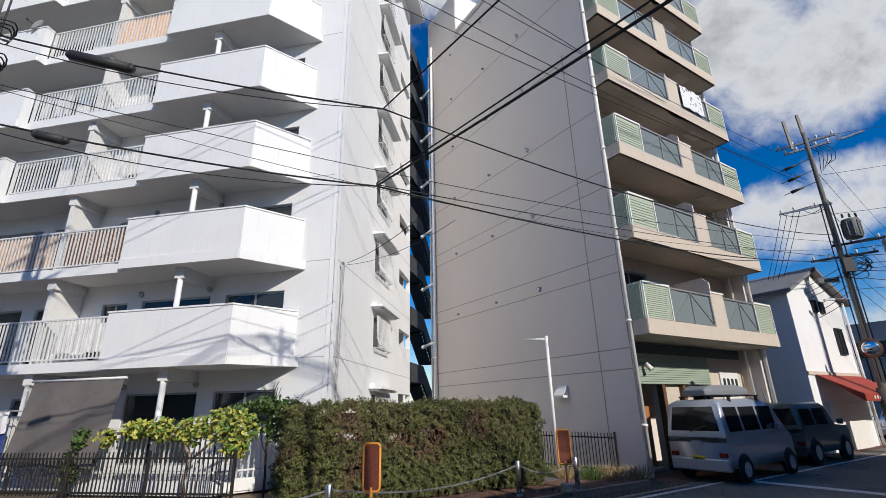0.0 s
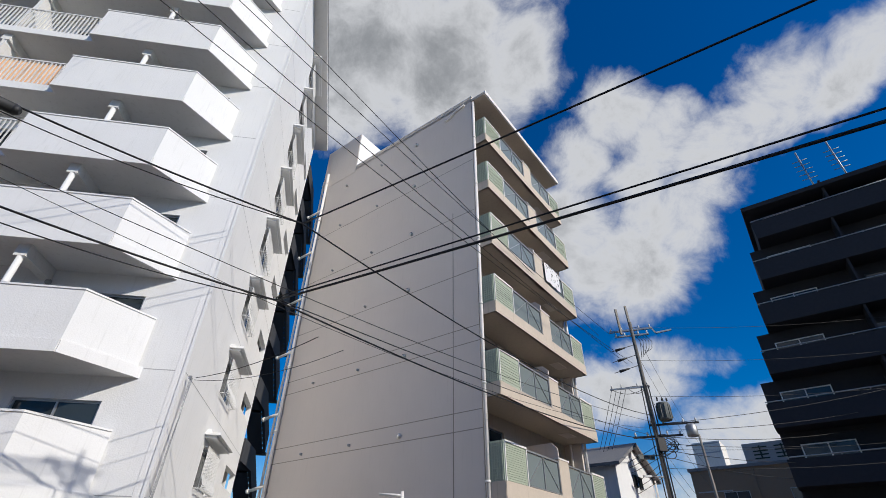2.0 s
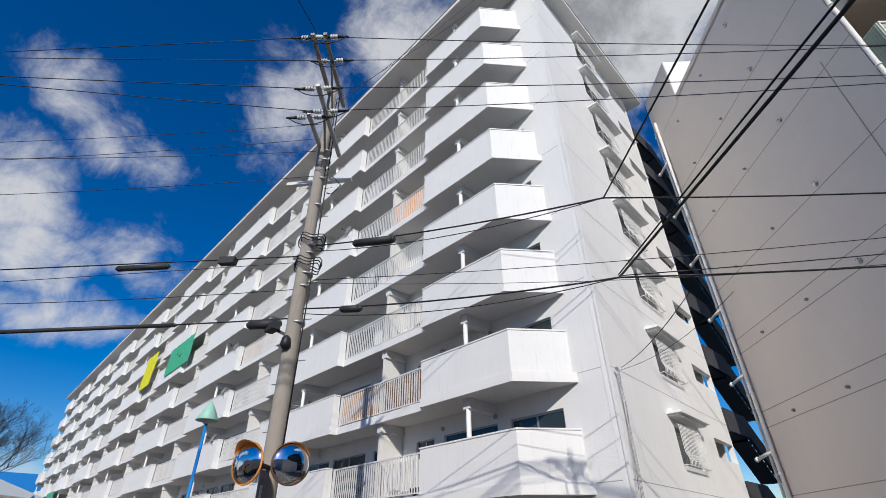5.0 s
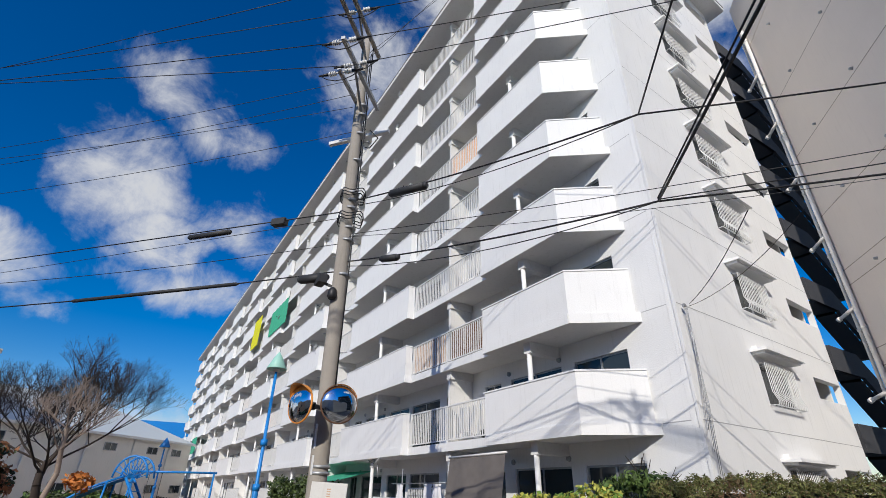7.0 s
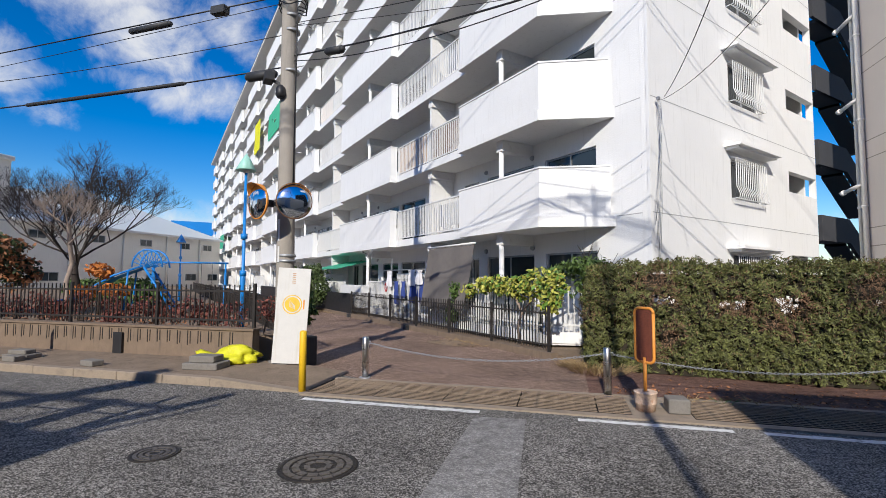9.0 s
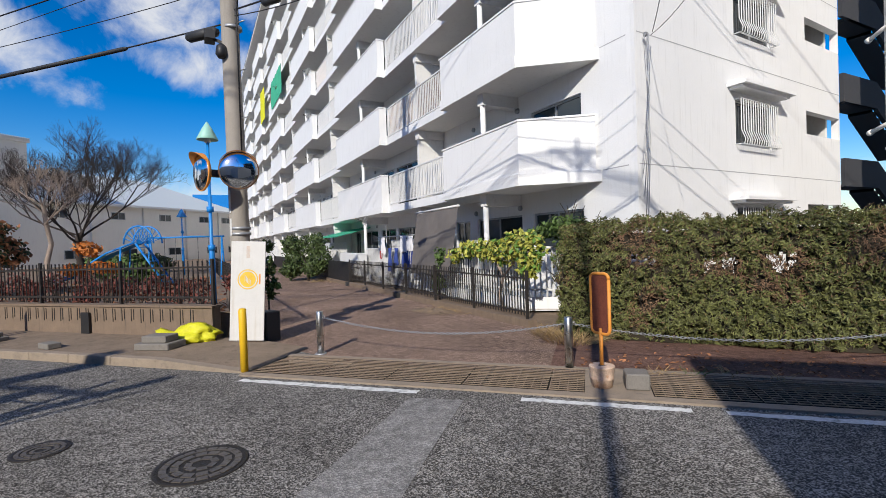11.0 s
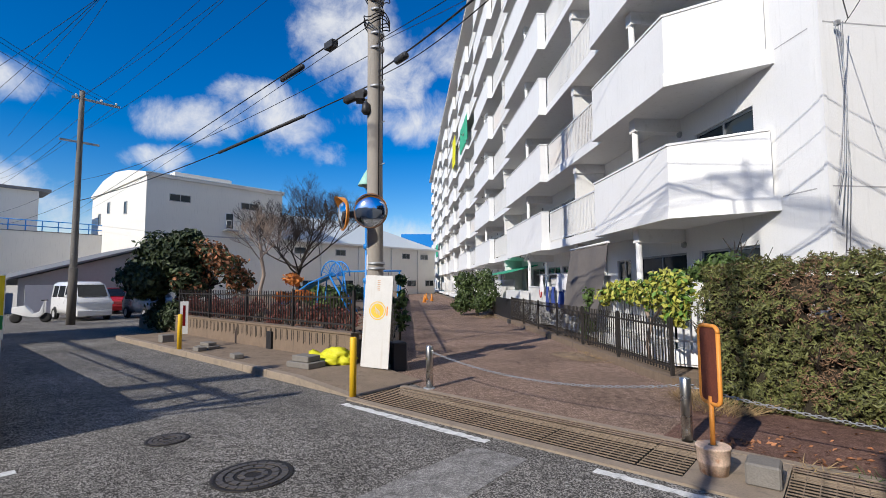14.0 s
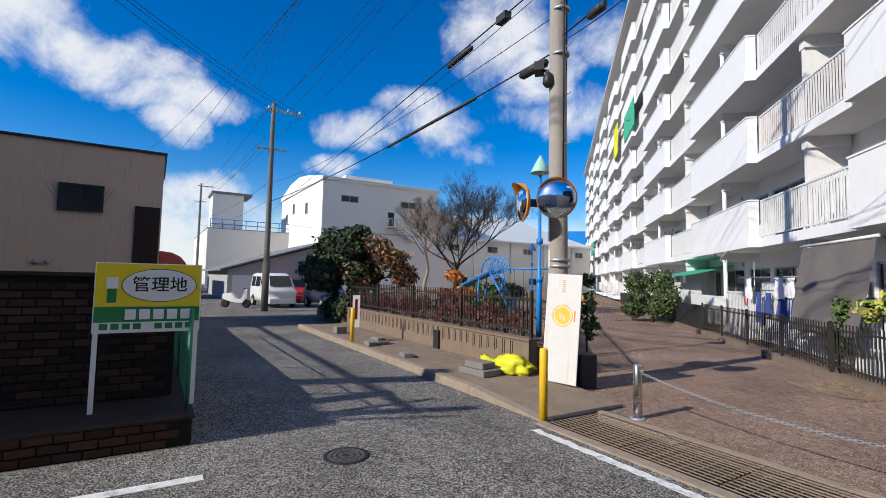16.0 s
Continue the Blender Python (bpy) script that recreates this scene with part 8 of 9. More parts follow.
for k, (x, y, n, h, r) in enumerate(((-4.75, 9.3, 420, .26, .45), (-5.4, 9.35, 200, .16, .3), (-9.3, 9.25, 260, .12, .5), (-8.6, 9.3, 150, .1, .4), (-21.5, 8.6, 200, .15, .5), (-20.8, 9.2, 200, .15, .6))):
    tuft(x, y, 0.01, n, h, 100 + k, r=r)
for k in range(4):
    p = sn(4.3 + k * 0.42, 8.12 + 0.05 * (k % 3))
    tuft(p.x, p.y, 0.01, 26, .08, 120 + k, "bush" if k == 1 else "drygrass", r=.13)
for k, (x, y) in enumerate(((0.4, 14.2), (1.0, 14.0), (1.5, 14.1), (0.0, 14.7), (2.1, 14.05))):
    tuft(x, y, 0.02, 160, .45, 140 + k, "bush" if k % 2 else "drygrass", .25)

# low spill of dry soil beside the garden fence
bm = BM()
rings, around = 6, 26
rows_ = []
for i in range(rings + 1):
    t = i / rings
    ring = []
    for k in range(around):
        a = k * math.tau / around
        r = t * (1 + 0.25 * noise.noise(Vector((math.cos(a) * 1.6, math.sin(a) * 1.6, 3.0))))
        ring.append(bm.verts.new((0.75 * r * math.cos(a), 0.30 * r * math.sin(a), 0.075 * (1 - t * t) * (1 + 0.6 * noise.noise(Vector((a * 2, t * 4, 1.0)))) + 0.004)))
    rows_.append(ring)
for p, q in zip(rows_, rows_[1:]):
    for k in range(around):
        j = (k + 1) % around
        bm.faces.new((p[k], q[k], q[j], p[j]))
bmesh.ops.remove_doubles(bm, verts=bm.verts, dist=0.001)
solid("soil_mound", bm, "soil", "low mound of dry sandy soil by the garden fence", "soil", pose(-9.2, 8.95, 0.004, 0, 0, 22))

# ---- playground ----
sl = thing("slide", "blue steel playground slide with a rounded top cage", "slide", pose(-18.6, 1.9, 0.5, 0, 0, -112))
bm = BM()
for y in (-0.28, 0.28):
    chainrod(bm, [(-0.15, y, 1.55), (0.8, y, 1.2), (2.0, y, 0.45), (2.6, y, 0.3)], 0.035, 8)
v = []
for x, z in ((-0.15, 1.5), (0.8, 1.12), (2.0, 0.38), (2.6, 0.24)):
    v.append((bm.verts.new((x, -0.28, z)), bm.verts.new((x, 0.28, z))))
for a, b in zip(v, v[1:]):
    bm.faces.new((a[0], b[0], b[1], a[1]))
part("chute", bm, "blue", sl)
for y in (-0.3, 0.3):
    bm = BM(); rod(bm, (-0.2, y, 1.5), (-1.15, y, 0), 0.04); part("ladder_rail", bm, "blue", sl)
    bm = BM()
    pts = [(-0.8 * math.cos(a) * 0.62 - 0.3, y, 1.5 + 0.62 * math.sin(a)) for a in [k * math.pi / 10 for k in range(11)]]
    chainrod(bm, pts, 0.03, 6); part("hoop", bm, "blue", sl)
    for k in range(1, 10):
        bm = BM(); rod(bm, (-0.3, y, 1.5), pts[k], 0.014, seg=5); part("spoke", bm, "blue", sl)
for k in range(6):
    bm = BM(); t = (k + 0.5) / 6
    bar(bm, (-1.15 + 0.95 * t, -0.3, 1.5 * t), (-1.15 + 0.95 * t, 0.3, 1.5 * t), 0.1, 0.03); part("rung", bm, "blue", sl)
for y in (-0.3, 0.3):
    bm = BM(); rod(bm, (0.3, y, 1.38), (0.4, y, 0), 0.03); part("leg", bm, "blue", sl)
sw = thing("swing_frame", "blue steel swing frame with slanted legs", "swing", pose(-20.5, 3.5, 0.5, 0, 0, 80))
for x in (-1.3, 1.3):
    for y in (-0.6, 0.6):
        bm = BM(); rod(bm, (x, y, 0), (x, 0, 1.75), 0.03); part("leg", bm, "blue", sw)
bm = BM(); rod(bm, (-1.4, 0, 1.75), (1.4, 0, 1.75), 0.035); part("beam", bm, "blue", sw)
for x in (-0.6, 0.6):
    bm = BM()
    for d in (-0.2, 0.2):
        rod(bm, (x + d, 0, 1.73), (x + d, 0, 0.4), 0.008, seg=5)
    box(bm, x - 0.24, x + 0.24, -0.1, 0.1, 0.37, 0.4); part("seat", bm, "dark", sw)


def park_lamp(x, y, z, h, r, shade, label):
    t = thing("park_lamp", label, "lamp post", pose(x, y, z), "park lamps")
    bm = BM(); tube(bm, [(0, 0, 0), (0, 0, 1.2), (0, 0, 1.25), (0, 0, h - 0.25)], [r * 1.15, r * 1.1, r * 0.7, r * 0.55], 12); part("post", bm, "blue", t)
    for zz in (1.2, 2.05):
        if zz < h - 0.5:
            bm = BM(); rod(bm, (0, 0, zz), (0, 0, zz + 0.12), r * 1.35, seg=12); part("collar", bm, "blue", t)
    bm = BM(); lathe(bm, [(0.22, 0), (0.225, 0.01), (0.10, 0.26), (0.012, 0.40)], 20); part("shade", bm, shade, t, m=pose(0, 0, h - 0.40))
    bm = BM(); lathe(bm, [(0.06, 0), (0.08, 0.08), (0.05, 0.14)], 12); part("globe", bm, "whitepl", t, m=pose(0, 0, h - 0.46))


park_lamp(-10.49, 4.14, 0.5, 4.05, 0.055, "mint", "blue park lamp post with a mint conical shade")
park_lamp(-25.1, 3.25, 0.5, 3.25, 0.05, "blue", "blue park lamp post with a blue conical shade")
for x, y, h in ((-21.8, 2.0, 0.7), (-19.5, 2.6, 0.65)):
    bm = BM(); box(bm, -0.15, 0.15, -0.15, 0.15, 0, h)
    solid("stone_post", bm, "concrete", "pale square stone post in the park", "post", pose(x, y, 0.5), "stone posts", bevel=0.02)
for x, y in ((-40, 6.6), (-43, 7.4), (-46, 7.0)):
    t = thing("traffic_cone", "orange traffic cone at the driveway end", "cone", pose(x, y, 0), "traffic cones")
    bm = BM(); lathe(bm, [(0.15, 0.03), (0.03, 0.7), (0.001, 0.71)], 14); part("cone", bm, "orange", t)
    bm = BM(); box(bm, -0.2, 0.2, -0.2, 0.2, 0, 0.03); part("base", bm, "orange", t)

# ---- things on the balconies of the white block ----


def screen_on(x0, x1, fl, material, label, top=1.38, low=0.32, y=YF + 0.28, slats=True):
    z = Z2 + STOREY * (fl - 2)
    t = thing("balcony_screen", label, "screen", pose(0, 0, z), "balcony screens")
    n = max(3, int((x1 - x0) / 0.16)) if slats else 1
    for k in range(n):
        a, b = x0 + (x1 - x0) * k / n, x0 + (x1 - x0) * (k + 1) / n
        bm = BM(); box(bm, a + 0.012, b - 0.012, y + 0.09, y + 0.10, low, top - 0.05)
        part("slat", bm, material, t)
    bm = BM(); box(bm, x0, x1, y + 0.105, y + 0.115, low + 0.2, low + 0.24)
    part("batten", bm, material, t)


screen_on(-12.95, -10.65, 3, "brownslat", "brown slatted privacy screen behind a balcony rail")
screen_on(-15.5, -13.3, 3, "tanslat", "tan slatted privacy screen behind a balcony rail")
screen_on(-12.9, -10.7, 6, "peach", "peach reed privacy screen behind a balcony rail")
screen_on(-26.6, -24.3, 5, "peach", "peach reed privacy screen on an upper balcony")
screen_on(-37.5, -35.6, 3, "tanslat", "tan slatted screen behind a distant balcony rail")
screen_on(-48.5, -46.4, 4, "peach", "faded peach screen on a distant balcony")


def hanging(x0, x1, z0, z1, y, material, label, seed, cat="laundry"):
    bm = BM(); n = max(4, int((x1 - x0) / 0.06)); rnd = random.Random(seed)
    rows = []
    for j in range(7):
        t = j / 6
        rows.append([bm.verts.new((x0 + (x1 - x0) * i / n, y + 0.03 * math.sin(i * 1.3 + seed) + 0.02 * math.sin(j + i * .4), z1 + (z0 - z1) * t + (0.02 * math.sin(i * 2.1) if j == 6 else 0))) for i in range(n + 1)])
    for a, b in zip(rows, rows[1:]):
        for i in range(n):
            f = bm.faces.new((a[i], a[i + 1], b[i + 1], b[i])); f.smooth = True
    return solid("laundry", bm, material, label, cat, group="laundry")


for k, (x, w, h, mt, lb) in enumerate(((-15.6, .5, .6, "cloth", "white towel drying on a rack"), (-15.05, .5, .85, "clothblue", "dark blue sheet drying on a rack"), (-14.5, .42, .6, "clothblue", "dark blue towel drying on a rack"), (-13.95, .5, .55, "cloth", "white towel drying on a rack"), (-13.4, .45, .5, "cloth", "white shirt drying on a rack"), (-13.9, .45, .75, "clothblue", "dark blue trousers drying on a rack"), (-13.4, .42, .72, "clothblue", "dark blue garment drying on a rack"))):
    zt = 1.95 if mt == "cloth" else 1.55
    hanging(x, x + w, zt - h, zt, 10.0 + 0.03 * k, mt, lb, k)
rk = thing("laundry_rack", "white steel drying rack on the ground-floor terrace", "rack", pose(-13.5, 10.05, 0))
bm = BM()
for x in (-2.3, 0.75):
    rod(bm, (x, 0.25, 0.15), (x, 0.25, 2.45), 0.02)
for y in (-0.05, 0.2):
    rod(bm, (-2.5, y, 1.97), (1.0, y, 1.97), 0.014)
part("frame", bm, "galv", rk)
for fl, x0, x1, mt, lb in ((5, -14.9, -14.2, "cloth", "white cloth over a balcony rail"), (5, -15.4, -15.05, "cloth", "white cloth over a balcony rail"), (4, -12.0, -10.9, "whitepl", "white sheet hung inside a balcony rail"), (2, -12.6, -10.7, "whitepl", "white board inside a balcony rail"), (4, -11.0, -10.7, "dark", "dark mat over a balcony rail"), (3, -14.5, -13.7, "cloth", "white cloth over a balcony rail"), (7, -15.2, -14.2, "cloth", "white laundry behind a balcony rail"), (8, -25.9, -24.8, "cloth", "white laundry behind a balcony rail"), (4, -24.8, -23.6, "cloth", "white laundry behind a balcony rail"), (6, -36.5, -35.0, "cloth", "white laundry behind a balcony rail")):
    z = Z2 + STOREY * (fl - 2)
    hanging(x0, x1, z + 0.5, z + 1.25, YF + 0.42, mt, lb, fl + int(-x0))
hanging(-41.6, -36.2, Z2 + STOREY * 4 + 0.5, Z2 + STOREY * 5 + 0.1, YF - 0.07, "greennet", "green net sheet along an upper balcony", 3, "net")
hanging(-48.8, -46.0, Z2 + STOREY * 4 + 0.9, Z2 + STOREY * 5 + 1.3, YF - 0.08, "yellownet", "yellow cloth hung over a balcony front", 4, "cloth")
hanging(-80.0, -75.5, Z2 + STOREY + 0.6, Z2 + STOREY * 2 + 0.1, YF - 0.07, "greennet", "green net sheet along a far balcony", 5, "net")


def dish(x, y, z, yaw=-30, post=True):
    t = thing("satellite_dish", "small white satellite dish on a bracket", "satellite dish", pose(x, y, z, 0, 0, yaw), "satellite dishes")
    bm = BM(); lathe(bm, [(0.001, -0.07), (0.12, -0.055), (0.22, 0.0), (0.225, 0.005), (0.12, -0.045), (0.001, -0.06)], 22, m=Matrix.Rotation(radians(55), 3, "X"))
    part("reflector", bm, "whitepl", t)
    bm = BM(); rod(bm, (0, 0, -0.1), (0, -0.26, 0.02), 0.012, seg=6); rod(bm, (0, -0.25, 0.0), (0, -0.3, 0.06), 0.03, seg=8); part("arm", bm, "plastic", t)
    bm = BM(); rod(bm, (0, 0.05, -0.05), (0, 0.08, -0.55), 0.018, seg=8); part("mast", bm, "galv", t)


dish(-17.4, 10.0, 2.72)
for fl, x in ((6, -16.0), (7, -27.3), (5, -27.2), (4, -27.4), (3, -27.3), (4, -38.2), (6, -38.6), (3, -49.2), (5, -60.4), (8, -38.4), (2, -38.3), (7, -49.5)):
    dish(x, YF - 0.05, Z2 + STOREY * (fl - 2) + 1.55)
# aluminium pole hooks and air conditioners on the balconies
for fl in range(2, 10):
    for k in range(5):
        x = X0 - BAY * k - 4.1
        z = Z2 + STOREY * (fl - 2)
        ac = thing("air_conditioner", "white air conditioner unit on a balcony floor", "air conditioner", pose(x + (0.7 if fl % 2 else 0), YW - 0.4, z + 0.22), "air conditioners")
        bm = BM(); box(bm, -0.39, 0.39, -0.14, 0.14, 0.05, 0.6); part("case", bm, "whitepl", ac, bevel=0.02)
        bm = BM(); lathe(bm, [(0.2, 0), (0.2, 0.012), (0.03, 0.014)], 18, m=Matrix.Rotation(radians(90), 3, "X")); part("fan_grille", bm, "plastic", ac, m=pose(-0.1, -0.14, 0.32))
        bm = BM(); box(bm, -0.35, -0.25, -0.13, 0.13, 0, 0.05); box(bm, 0.25, 0.35, -0.13, 0.13, 0, 0.05); part("foot", bm, "plastic", ac)
# round vents on the balcony wall
for fl in range(1, 10):
    for k in range(4):
        for dx in (-1.3, -3.5):
            bm = BM(); lathe(bm, [(0.075, 0), (0.07, 0.05), (0.001, 0.06)], 12, m=Matrix.Rotation(radians(90), 3, "X"))
            part("vent_cap", bm, "galv", flats, m=pose(X0 - BAY * k + dx, YW, Z2 + STOREY * (fl - 2) + 2.2))
# ground-floor terrace: white rail, shade cloth
tr = thing("terrace_rail", "white barred rail round the ground-floor terrace", "railing")
for (a, b), (c, d) in (((-12.3, 10.16), (-7.15, 10.16)), ((-7.15, 10.16), (-6.2, 11.35)), ((-17.9, 10.2), (-13.2, 10.2))):
    ln = math.hypot(c - a, d - b); n = int(ln / 0.125)
    bm = BM()
    bar(bm, (a, b, 1.52), (c, d, 1.52), 0.05, 0.05)
    part("rail", bm, "alum", tr)
    bm = BM(); bar(bm, (a, b, 0.6), (c, d, 0.6), 0.04, 0.04)
    part("rail", bm, "alum", tr)
    bm = BM()
    for k in range(n + 1):
        x, y = a + (c - a) * k / n, b + (d - b) * k / n
        box(bm, x - 0.014, x + 0.014, y - 0.014, y + 0.014, 0.4, 1.5)
    o = part("barwork", bm, "alum", tr)
    o["kind"] = "stuff"
sc_ = thing("shade_cloth", "grey shade cloth hung before a ground-floor flat", "awning", pose(0, 0, 0))
bm = BM()
n = 16
top = [bm.verts.new((-12.25 + 2.6 * k / n, 10.0, 2.62 - 0.02 * math.sin(k))) for k in range(n + 1)]
mid_ = [bm.verts.new((-12.25 + 2.55 * k / n, 9.85 + 0.03 * math.sin(k * .9), 1.7)) for k in range(n + 1)]
low_ = [bm.verts.new((-12.3 + 2.5 * k / n, 9.72 + 0.04 * math.sin(k * .7), 0.75 + 0.03 * math.sin(k * 1.1))) for k in range(n + 1)]
for a, b in ((top, mid_), (mid_, low_)):
    for i in range(n):
        f = bm.faces.new((a[i], a[i + 1], b[i + 1], b[i])); f.smooth = True
part("cloth", bm, "screen", sc_)
bm = BM(); rod(bm, (-12.3, 10.0, 2.64), (-9.6, 10.0, 2.66), 0.03); part("bar", bm, "alum", sc_)
bm = BM(); box(bm, -20.5, -17.6, 9.75, 10.1, 0.4, 1.35)
solid("privacy_fence", bm, "whitepl", "white panel fence on a ground-floor terrace", "fence", bevel=0.01)
bm = BM()
v = [bm.verts.new(p) for p in ((-24.5, 9.7, 2.1), (-20.8, 9.7, 2.1), (-20.8, 11.4, 2.5), (-24.5, 11.4, 2.5), (-24.5, 9.7, 2.15), (-20.8, 9.7, 2.15), (-20.8, 11.4, 2.55), (-24.5, 11.4, 2.55))]
for f in ((3, 2, 1, 0), (4, 5, 6, 7), (0, 1, 5, 4), (1, 2, 6, 5), (2, 3, 7, 6), (3, 0, 4, 7)):
    bm.faces.new([v[i] for i in f])
solid("terrace_awning", bm, "greennet", "green awning over a ground-floor terrace", "awning")
bm = BM(); rod(bm, (-15.9, 10.1, 1.35), (-15.9, 10.1, 1.4), 0.001)
for k in range(16):
    a, b = k * math.tau / 16, (k + 1) * math.tau / 16
    rod(bm, (-15.9 + .1 * math.cos(a), 10.1, 1.3 + .16 * math.sin(a)), (-15.9 + .1 * math.cos(b), 10.1, 1.3 + .16 * math.sin(b)), 0.02, seg=6)
solid("red_hose", bm, "carred", "coil of red hose hung on the terrace rail", "hose")

# patterned blanket over the beige block's balcony
bl = thing("blanket", "white patterned blanket airing over a balcony rail", "blanket", BF @ pose(4.4, -0.68, FLZ[3] + 0.55))
bm = BM(); n = 14
rows = [[bm.verts.new((1.4 * i / n, 0.02 * math.sin(i * 1.2), 0.95 - 0.95 * j / 8)) for i in range(n + 1)] for j in range(9)]
for a, b in zip(rows, rows[1:]):
    for i in range(n):
        f = bm.faces.new((a[i], b[i], b[i + 1], a[i + 1])); f.smooth = True
part("cloth", bm, "cloth", bl)
bm = BM(); rnd = random.Random(2)
for k in range(34):
    x, z = rnd.uniform(0.05, 1.35), rnd.uniform(0.05, 0.9); a = rnd.uniform(0, 3.1)
    bar(bm, (x, -0.03, z), (x + 0.1 * math.cos(a), -0.03, z + 0.1 * math.sin(a)), 0.014, 0.004)
o = part("pattern", bm, "ink", bl); o["kind"] = "stuff"

# ---- vehicles ----


def loft(bm, sections):
    """A body skinned over closed outlines of equal count."""
    rings = [[bm.verts.new(p) for p in s] for s in sections]
    for a, b in zip(rings, rings[1:]):
        for k in range(len(a)):
            j = (k + 1) % len(a)
            f = bm.faces.new((a[k], a[j], b[j], b[k])); f.smooth = False
    bm.faces.new(rings[0][::-1]); bm.faces.new(rings[-1])
    bmesh.ops.recalc_face_normals(bm, faces=list(bm.faces))


def car(name, label, m, length, width, height, paint, profile, waist, windows, wheels, wr=0.28, clad=None):
    """profile: (x, roof height) pairs from tail to nose; local x runs from tail to nose."""
    c = thing(name, label, "car", m)
    secs = []
    hw = width / 2
    for x, top, inset in profile:
        belt = min(waist, top)
        secs.append([(x, -hw, 0.32), (x, -hw - 0.0, 0.55), (x, -hw, belt), (x, -hw + inset, top - 0.06), (x, -hw + inset + 0.12, top), (x, hw - inset - 0.12, top), (x, hw - inset, top - 0.06), (x, hw, belt), (x, hw, 0.55), (x, hw, 0.32)])
    bm = BM(); loft(bm, secs)
    bmesh.ops.bevel(bm, geom=[e for e in bm.edges if e.calc_face_angle(0) > 0.5], offset=0.035, segments=2, affect="EDGES", clamp_overlap=True)
    for f in bm.faces:
        f.smooth = True
    part("body", bm, paint, c)
    for (pts, side) in windows:
        bm = BM()
        v1 = [bm.verts.new(p) for p in pts]
        bm.faces.new(v1)
        part("window", bm, "carglass", c)
    for x in wheels:
        for sg in (-1, 1):
            turn = Matrix.Rotation(radians(-90 * sg), 3, "X")
            bm = BM(); lathe(bm, [(wr * 0.6, 0.0), (wr * 0.6, -0.09), (wr * 0.95, -0.09), (wr, -0.06), (wr, 0.06), (wr * 0.95, 0.09), (wr * 0.62, 0.09), (wr * 0.6, 0.0)], 26, m=turn)
            w = part("wheel", bm, "rubber", c, m=pose(x, sg * (hw - 0.035), wr))
            bm = BM(); lathe(bm, [(wr * 0.62, -0.05), (wr * 0.62, 0.085), (wr * 0.55, 0.07), (wr * 0.2, 0.06), (0.001, 0.075)], 20, m=turn)
            part("rim", bm, "rim", w)
            bm = BM(); lathe(bm, [(wr + 0.05, -0.02), (wr + 0.05, 0.008), (wr * 0.9, 0.008), (wr * 0.9, -0.02)], 26, m=turn)
            part("wheel_arch", bm, "plastic", c, m=pose(x, sg * (hw - 0.003), wr + 0.02))
    bm = BM(); box(bm, -0.06 + profile[0][0], profile[0][0] + 0.1, -hw + 0.02, hw - 0.02, 0.25, 0.52)
    part("rear_bumper", bm, clad or paint, c, bevel=0.03)
    bm = BM(); box(bm, profile[-1][0] - 0.1, profile[-1][0] + 0.08, -hw + 0.02, hw - 0.02, 0.22, 0.5)
    part("front_bumper", bm, clad or paint, c, bevel=0.03)
    for sg in (-1, 1):
        bm = BM(); box(bm, profile[0][0] - 0.03, profile[0][0] + 0.06, sg * (hw - 0.13) - 0.1, sg * (hw - 0.13) + 0.1, 0.56, 0.66)
        part("tail_lamp", bm, "lampred", c, bevel=0.015)
        bm = BM(); box(bm, length - 0.95, length - 0.82, sg * (hw + 0.09) - 0.08, sg * (hw + 0.09) + 0.08, waist + 0.02, waist + 0.18)
        part("door_mirror", bm, paint, c, bevel=0.03)
    return c


def van_windows(hw, inset, length, z0, z1, cuts, tail):
    out = []
    for sg in (-1, 1):
        for a, b in cuts:
            y0, y1 = sg * (hw + 0.004), sg * (hw - inset * 0.82 + 0.006)
            p = [(a, y0, z0), (b, y0, z0), (b, y1, z1), (a, y1, z1)]
            out.append((p if sg < 0 else p[::-1], sg))
    out.append(([(tail[0], hw - 0.12, z0 + 0.02), (tail[0], -hw + 0.12, z0 + 0.02), (tail[1], -hw + inset + 0.12, z1 + 0.02), (tail[1], hw - inset - 0.12, z1 + 0.02)], 0))
    return out


van = car("van", "silver kei van with a roof box, parked by the shop", street(12.25, 7.2, 0.012, 0), 3.4, 1.47, 1.86, "silver",
          [(0.0, 1.0, 0.0), (0.04, 1.80, 0.09), (0.3, 1.87, 0.1), (2.3, 1.88, 0.1), (2.75, 1.80, 0.12), (3.15, 1.12, 0.08), (3.38, 0.92, 0.03)], 1.08,
          van_windows(0.735, 0.1, 3.4, 1.12, 1.68, ((0.22, 0.85), (0.95, 1.75), (1.85, 2.62)), (-0.012, 0.03)), (0.62, 2.98), 0.28)
bm = BM(); box(bm, -0.02, 0.0, -0.17, 0.17, 0.62, 0.80); part("number_plate", bm, "plate", van, m=pose(-0.03, 0, -0.22))
bm = BM()
for k in range(4):
    box(bm, -0.054, -0.051, -0.12 + k * 0.065, -0.075 + k * 0.065, 0.46, 0.54)
part("plate_bars", bm, "ink", van)
bm = BM(); box(bm, -0.012, 0.0, -0.13, 0.13, 0.72, 0.92); part("tail_recess", bm, "silver", van, m=pose(-0.012, 0, 0))
bm = BM(); rod(bm, (-0.02, 0.1, 1.12), (-0.03, -0.3, 1.26), 0.012, seg=6); part("rear_wiper", bm, "dark", van)
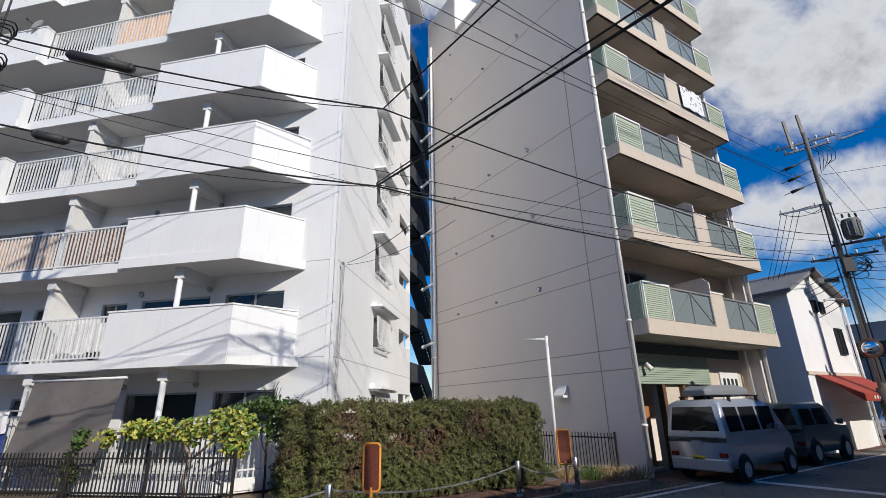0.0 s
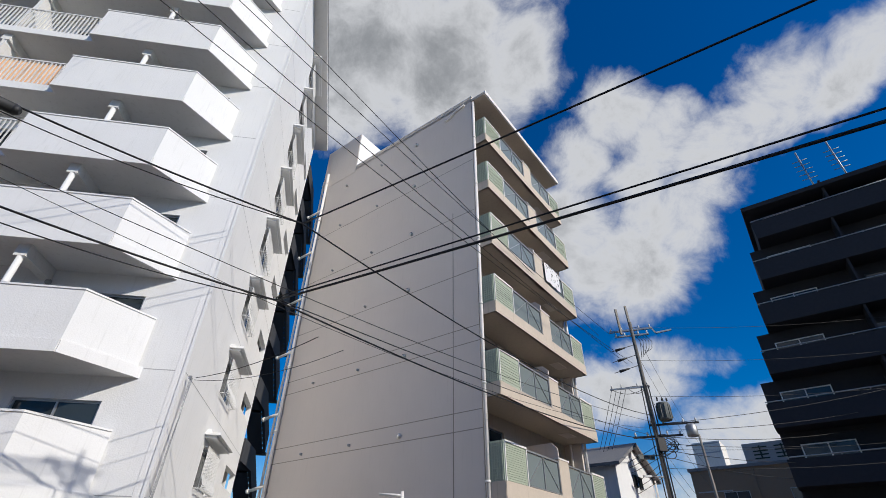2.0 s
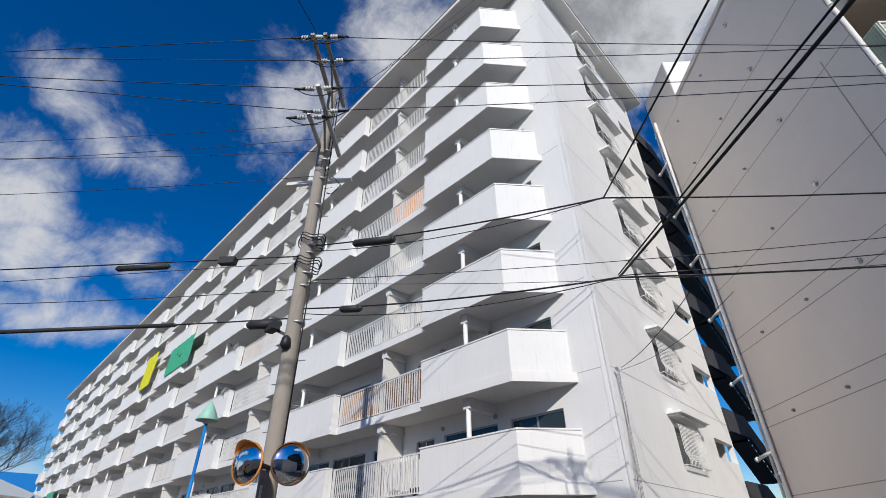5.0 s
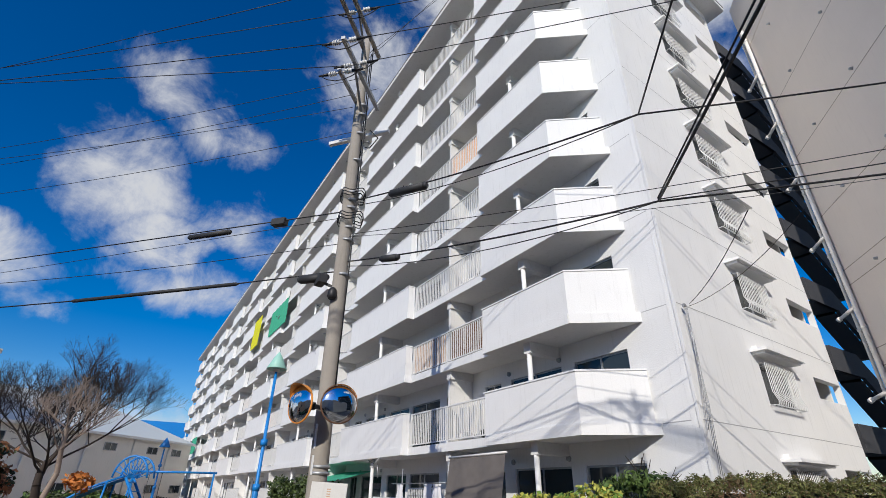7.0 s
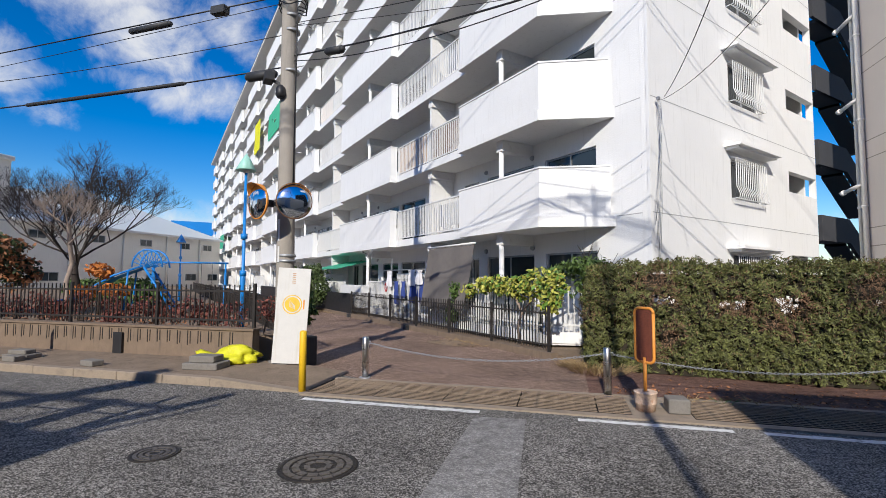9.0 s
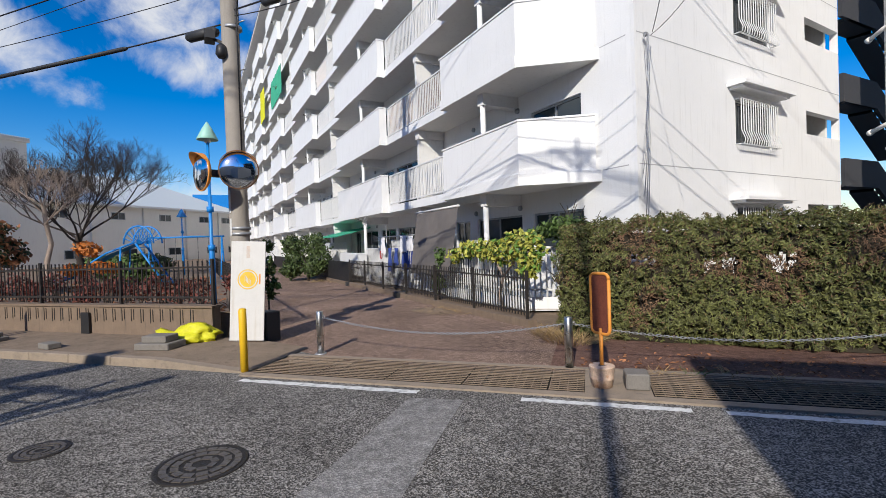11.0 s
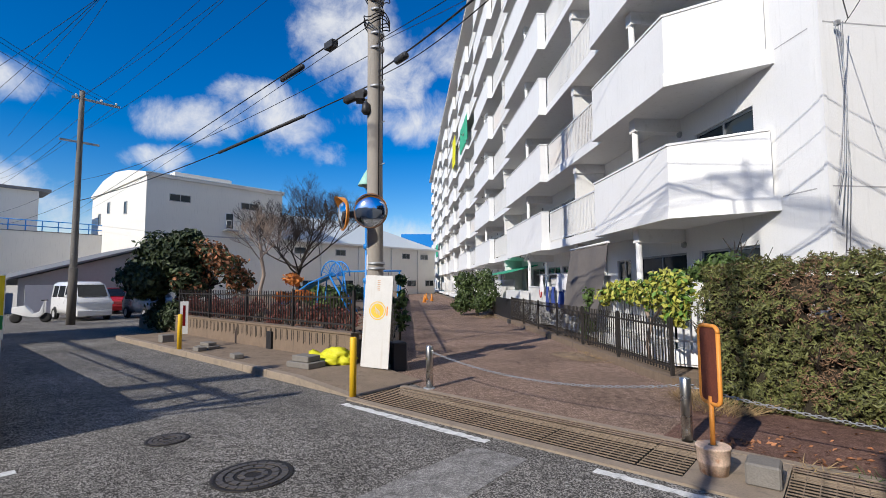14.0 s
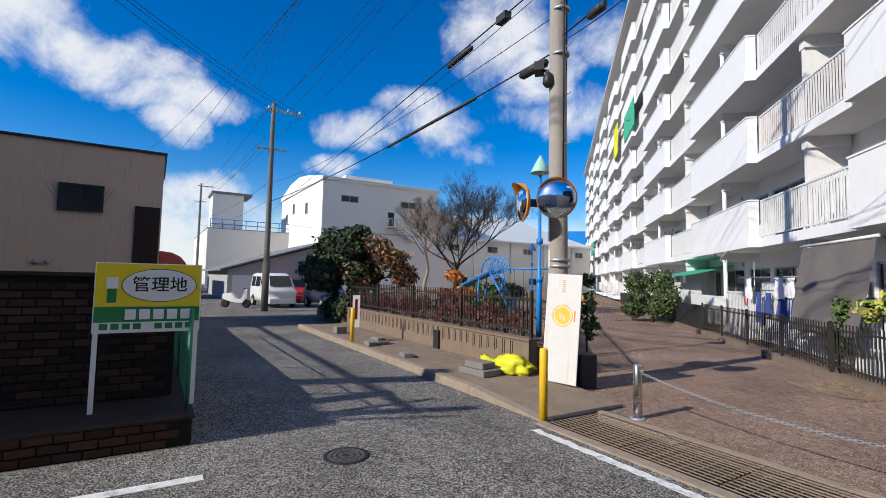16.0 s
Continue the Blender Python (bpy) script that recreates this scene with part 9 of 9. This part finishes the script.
for x in (0.7, 2.1):
    bm = BM(); bar(bm, (x, -0.68, 1.95), (x, 0.68, 1.95), 0.05, 0.03)
    for y in (-0.62, 0.62):
        box(bm, x - 0.03, x + 0.03, y - 0.03, y + 0.03, 1.8, 1.95)
    part("roof_bar", bm, "plastic", van)
bm = BM()
loft(bm, [[(x, y * w, z) for y, z in ((-1, 1.97), (-1, 2.08), (-0.8, 1.97 + h), (0.8, 1.97 + h), (1, 2.08), (1, 1.97))] for x, w, h in ((0.25, 0.30, 0.14), (0.5, 0.38, 0.24), (1.7, 0.40, 0.27), (2.4, 0.34, 0.2), (2.6, 0.2, 0.12))])
part("roof_box", bm, "roofbox", van, "grey roof box", bevel=0.02)
suv = car("off_roader", "boxy grey-green small off-road car, parked", street(17.0, 7.45, 0.012, 0), 3.5, 1.5, 1.74, "jade",
          [(0.0, 1.0, 0.0), (0.03, 1.66, 0.08), (0.2, 1.74, 0.09), (1.9, 1.75, 0.09), (2.15, 1.68, 0.1), (2.45, 1.08, 0.03), (3.35, 1.02, 0.02), (3.45, 0.85, 0.01)], 1.05,
          van_windows(0.75, 0.09, 3.5, 1.1, 1.56, ((0.2, 0.95), (1.1, 1.95)), (-0.012, 0.02)), (0.62, 2.85), 0.34, "plastic")
bm = BM(); lathe(bm, [(0.32, -0.1), (0.34, -0.05), (0.34, 0.05), (0.3, 0.09), (0.001, 0.09)], 24, m=Matrix.Rotation(radians(-90), 3, "Y")); part("spare_wheel", bm, "rubber", suv, m=pose(-0.1, 0, 0.82))
bm = BM(); rod(bm, (0.6, 0.3, 1.74), (0.45, 0.3, 2.2), 0.008, seg=5); part("aerial", bm, "dark", suv)
kv = car("parked_van", "small white van parked down the street", street(-25.9, 8.55, 0.0, 6), 3.4, 1.47, 1.85, "carwhite",
         [(0.0, 1.0, 0.0), (0.04, 1.78, 0.09), (0.3, 1.85, 0.1), (2.3, 1.85, 0.1), (2.75, 1.75, 0.12), (3.15, 1.1, 0.08), (3.38, 0.9, 0.03)], 1.06,
         van_windows(0.735, 0.1, 3.4, 1.1, 1.65, ((0.22, 0.85), (0.95, 1.75), (1.85, 2.62)), (-0.012, 0.03)), (0.62, 2.85), 0.28)
bm = BM()
v = [bm.verts.new(p) for p in ((3.17, 0.6, 1.14), (3.17, -0.6, 1.14), (2.80, -0.55, 1.70), (2.80, 0.55, 1.70))]
bm.faces.new(v[::-1]); part("windscreen", bm, "carglass", kv)
for x, n, pm, lb, yaw in ((-30.6, 11.0, "carred", "red small car parked behind a van", 4), (-24.3, 11.2, "carnavy", "dark blue small car parked by the park wall", 5), (34.0, 8.2, "carwhite", "white car parked at the crossing", 180)):
    pc = car("parked_car", lb, street(x, n, 0.0, yaw), 3.4, 1.47, 1.5, pm,
        [(0.0, 0.9, 0.0), (0.1, 1.35, 0.1), (0.5, 1.5, 0.12), (1.8, 1.5, 0.12), (2.5, 0.98, 0.05), (3.3, 0.85, 0.03), (3.4, 0.7, 0.02)], 0.92,
        van_windows(0.735, 0.12, 3.4, 0.95, 1.36, ((0.3, 1.05), (1.15, 1.95)), (0.02, 0.1)), (0.6, 2.75), 0.28)
    bm = BM()
    bm.faces.new([bm.verts.new(p) for p in ((2.50, 0.58, 1.02), (1.89, 0.52, 1.475), (1.89, -0.52, 1.475), (2.50, -0.58, 1.02))])
    part("windscreen", bm, "carglass", pc)
    for sg in (-1, 1):
        bm = BM(); box(bm, 3.28, 3.42, sg * 0.52 - 0.13, sg * 0.52 + 0.13, 0.6, 0.74)
        part("headlamp", bm, "whitepl", pc, bevel=0.02)
sct = thing("scooter", "white scooter parked across the road", "scooter", street(-23.4, 6.75, 0, 60))
for x in (-0.55, 0.55):
    bm = BM(); lathe(bm, [(0.12, -0.05), (0.22, -0.05), (0.22, 0.05), (0.12, 0.05)], 18, m=Matrix.Rotation(radians(90), 3, "X")); part("wheel", bm, "rubber", sct, m=pose(x, 0, 0.22))
bm = BM(); loft(bm, [[(x, y * w, z0 + (z1 - z0) * t) for y, t in ((-1, 0), (-1, 1), (1, 1), (1, 0))] for x, w, z0, z1 in ((-0.7, .08, .45, .7), (-0.2, .15, .3, .78), (0.1, .15, .25, .4), (0.35, .14, .25, .5), (0.5, .12, .4, 1.0))]); part("body", bm, "carwhite", sct, bevel=0.02)
bm = BM(); rod(bm, (0.48, -0.3, 1.0), (0.48, 0.3, 1.0), 0.02); part("handlebar", bm, "dark", sct)

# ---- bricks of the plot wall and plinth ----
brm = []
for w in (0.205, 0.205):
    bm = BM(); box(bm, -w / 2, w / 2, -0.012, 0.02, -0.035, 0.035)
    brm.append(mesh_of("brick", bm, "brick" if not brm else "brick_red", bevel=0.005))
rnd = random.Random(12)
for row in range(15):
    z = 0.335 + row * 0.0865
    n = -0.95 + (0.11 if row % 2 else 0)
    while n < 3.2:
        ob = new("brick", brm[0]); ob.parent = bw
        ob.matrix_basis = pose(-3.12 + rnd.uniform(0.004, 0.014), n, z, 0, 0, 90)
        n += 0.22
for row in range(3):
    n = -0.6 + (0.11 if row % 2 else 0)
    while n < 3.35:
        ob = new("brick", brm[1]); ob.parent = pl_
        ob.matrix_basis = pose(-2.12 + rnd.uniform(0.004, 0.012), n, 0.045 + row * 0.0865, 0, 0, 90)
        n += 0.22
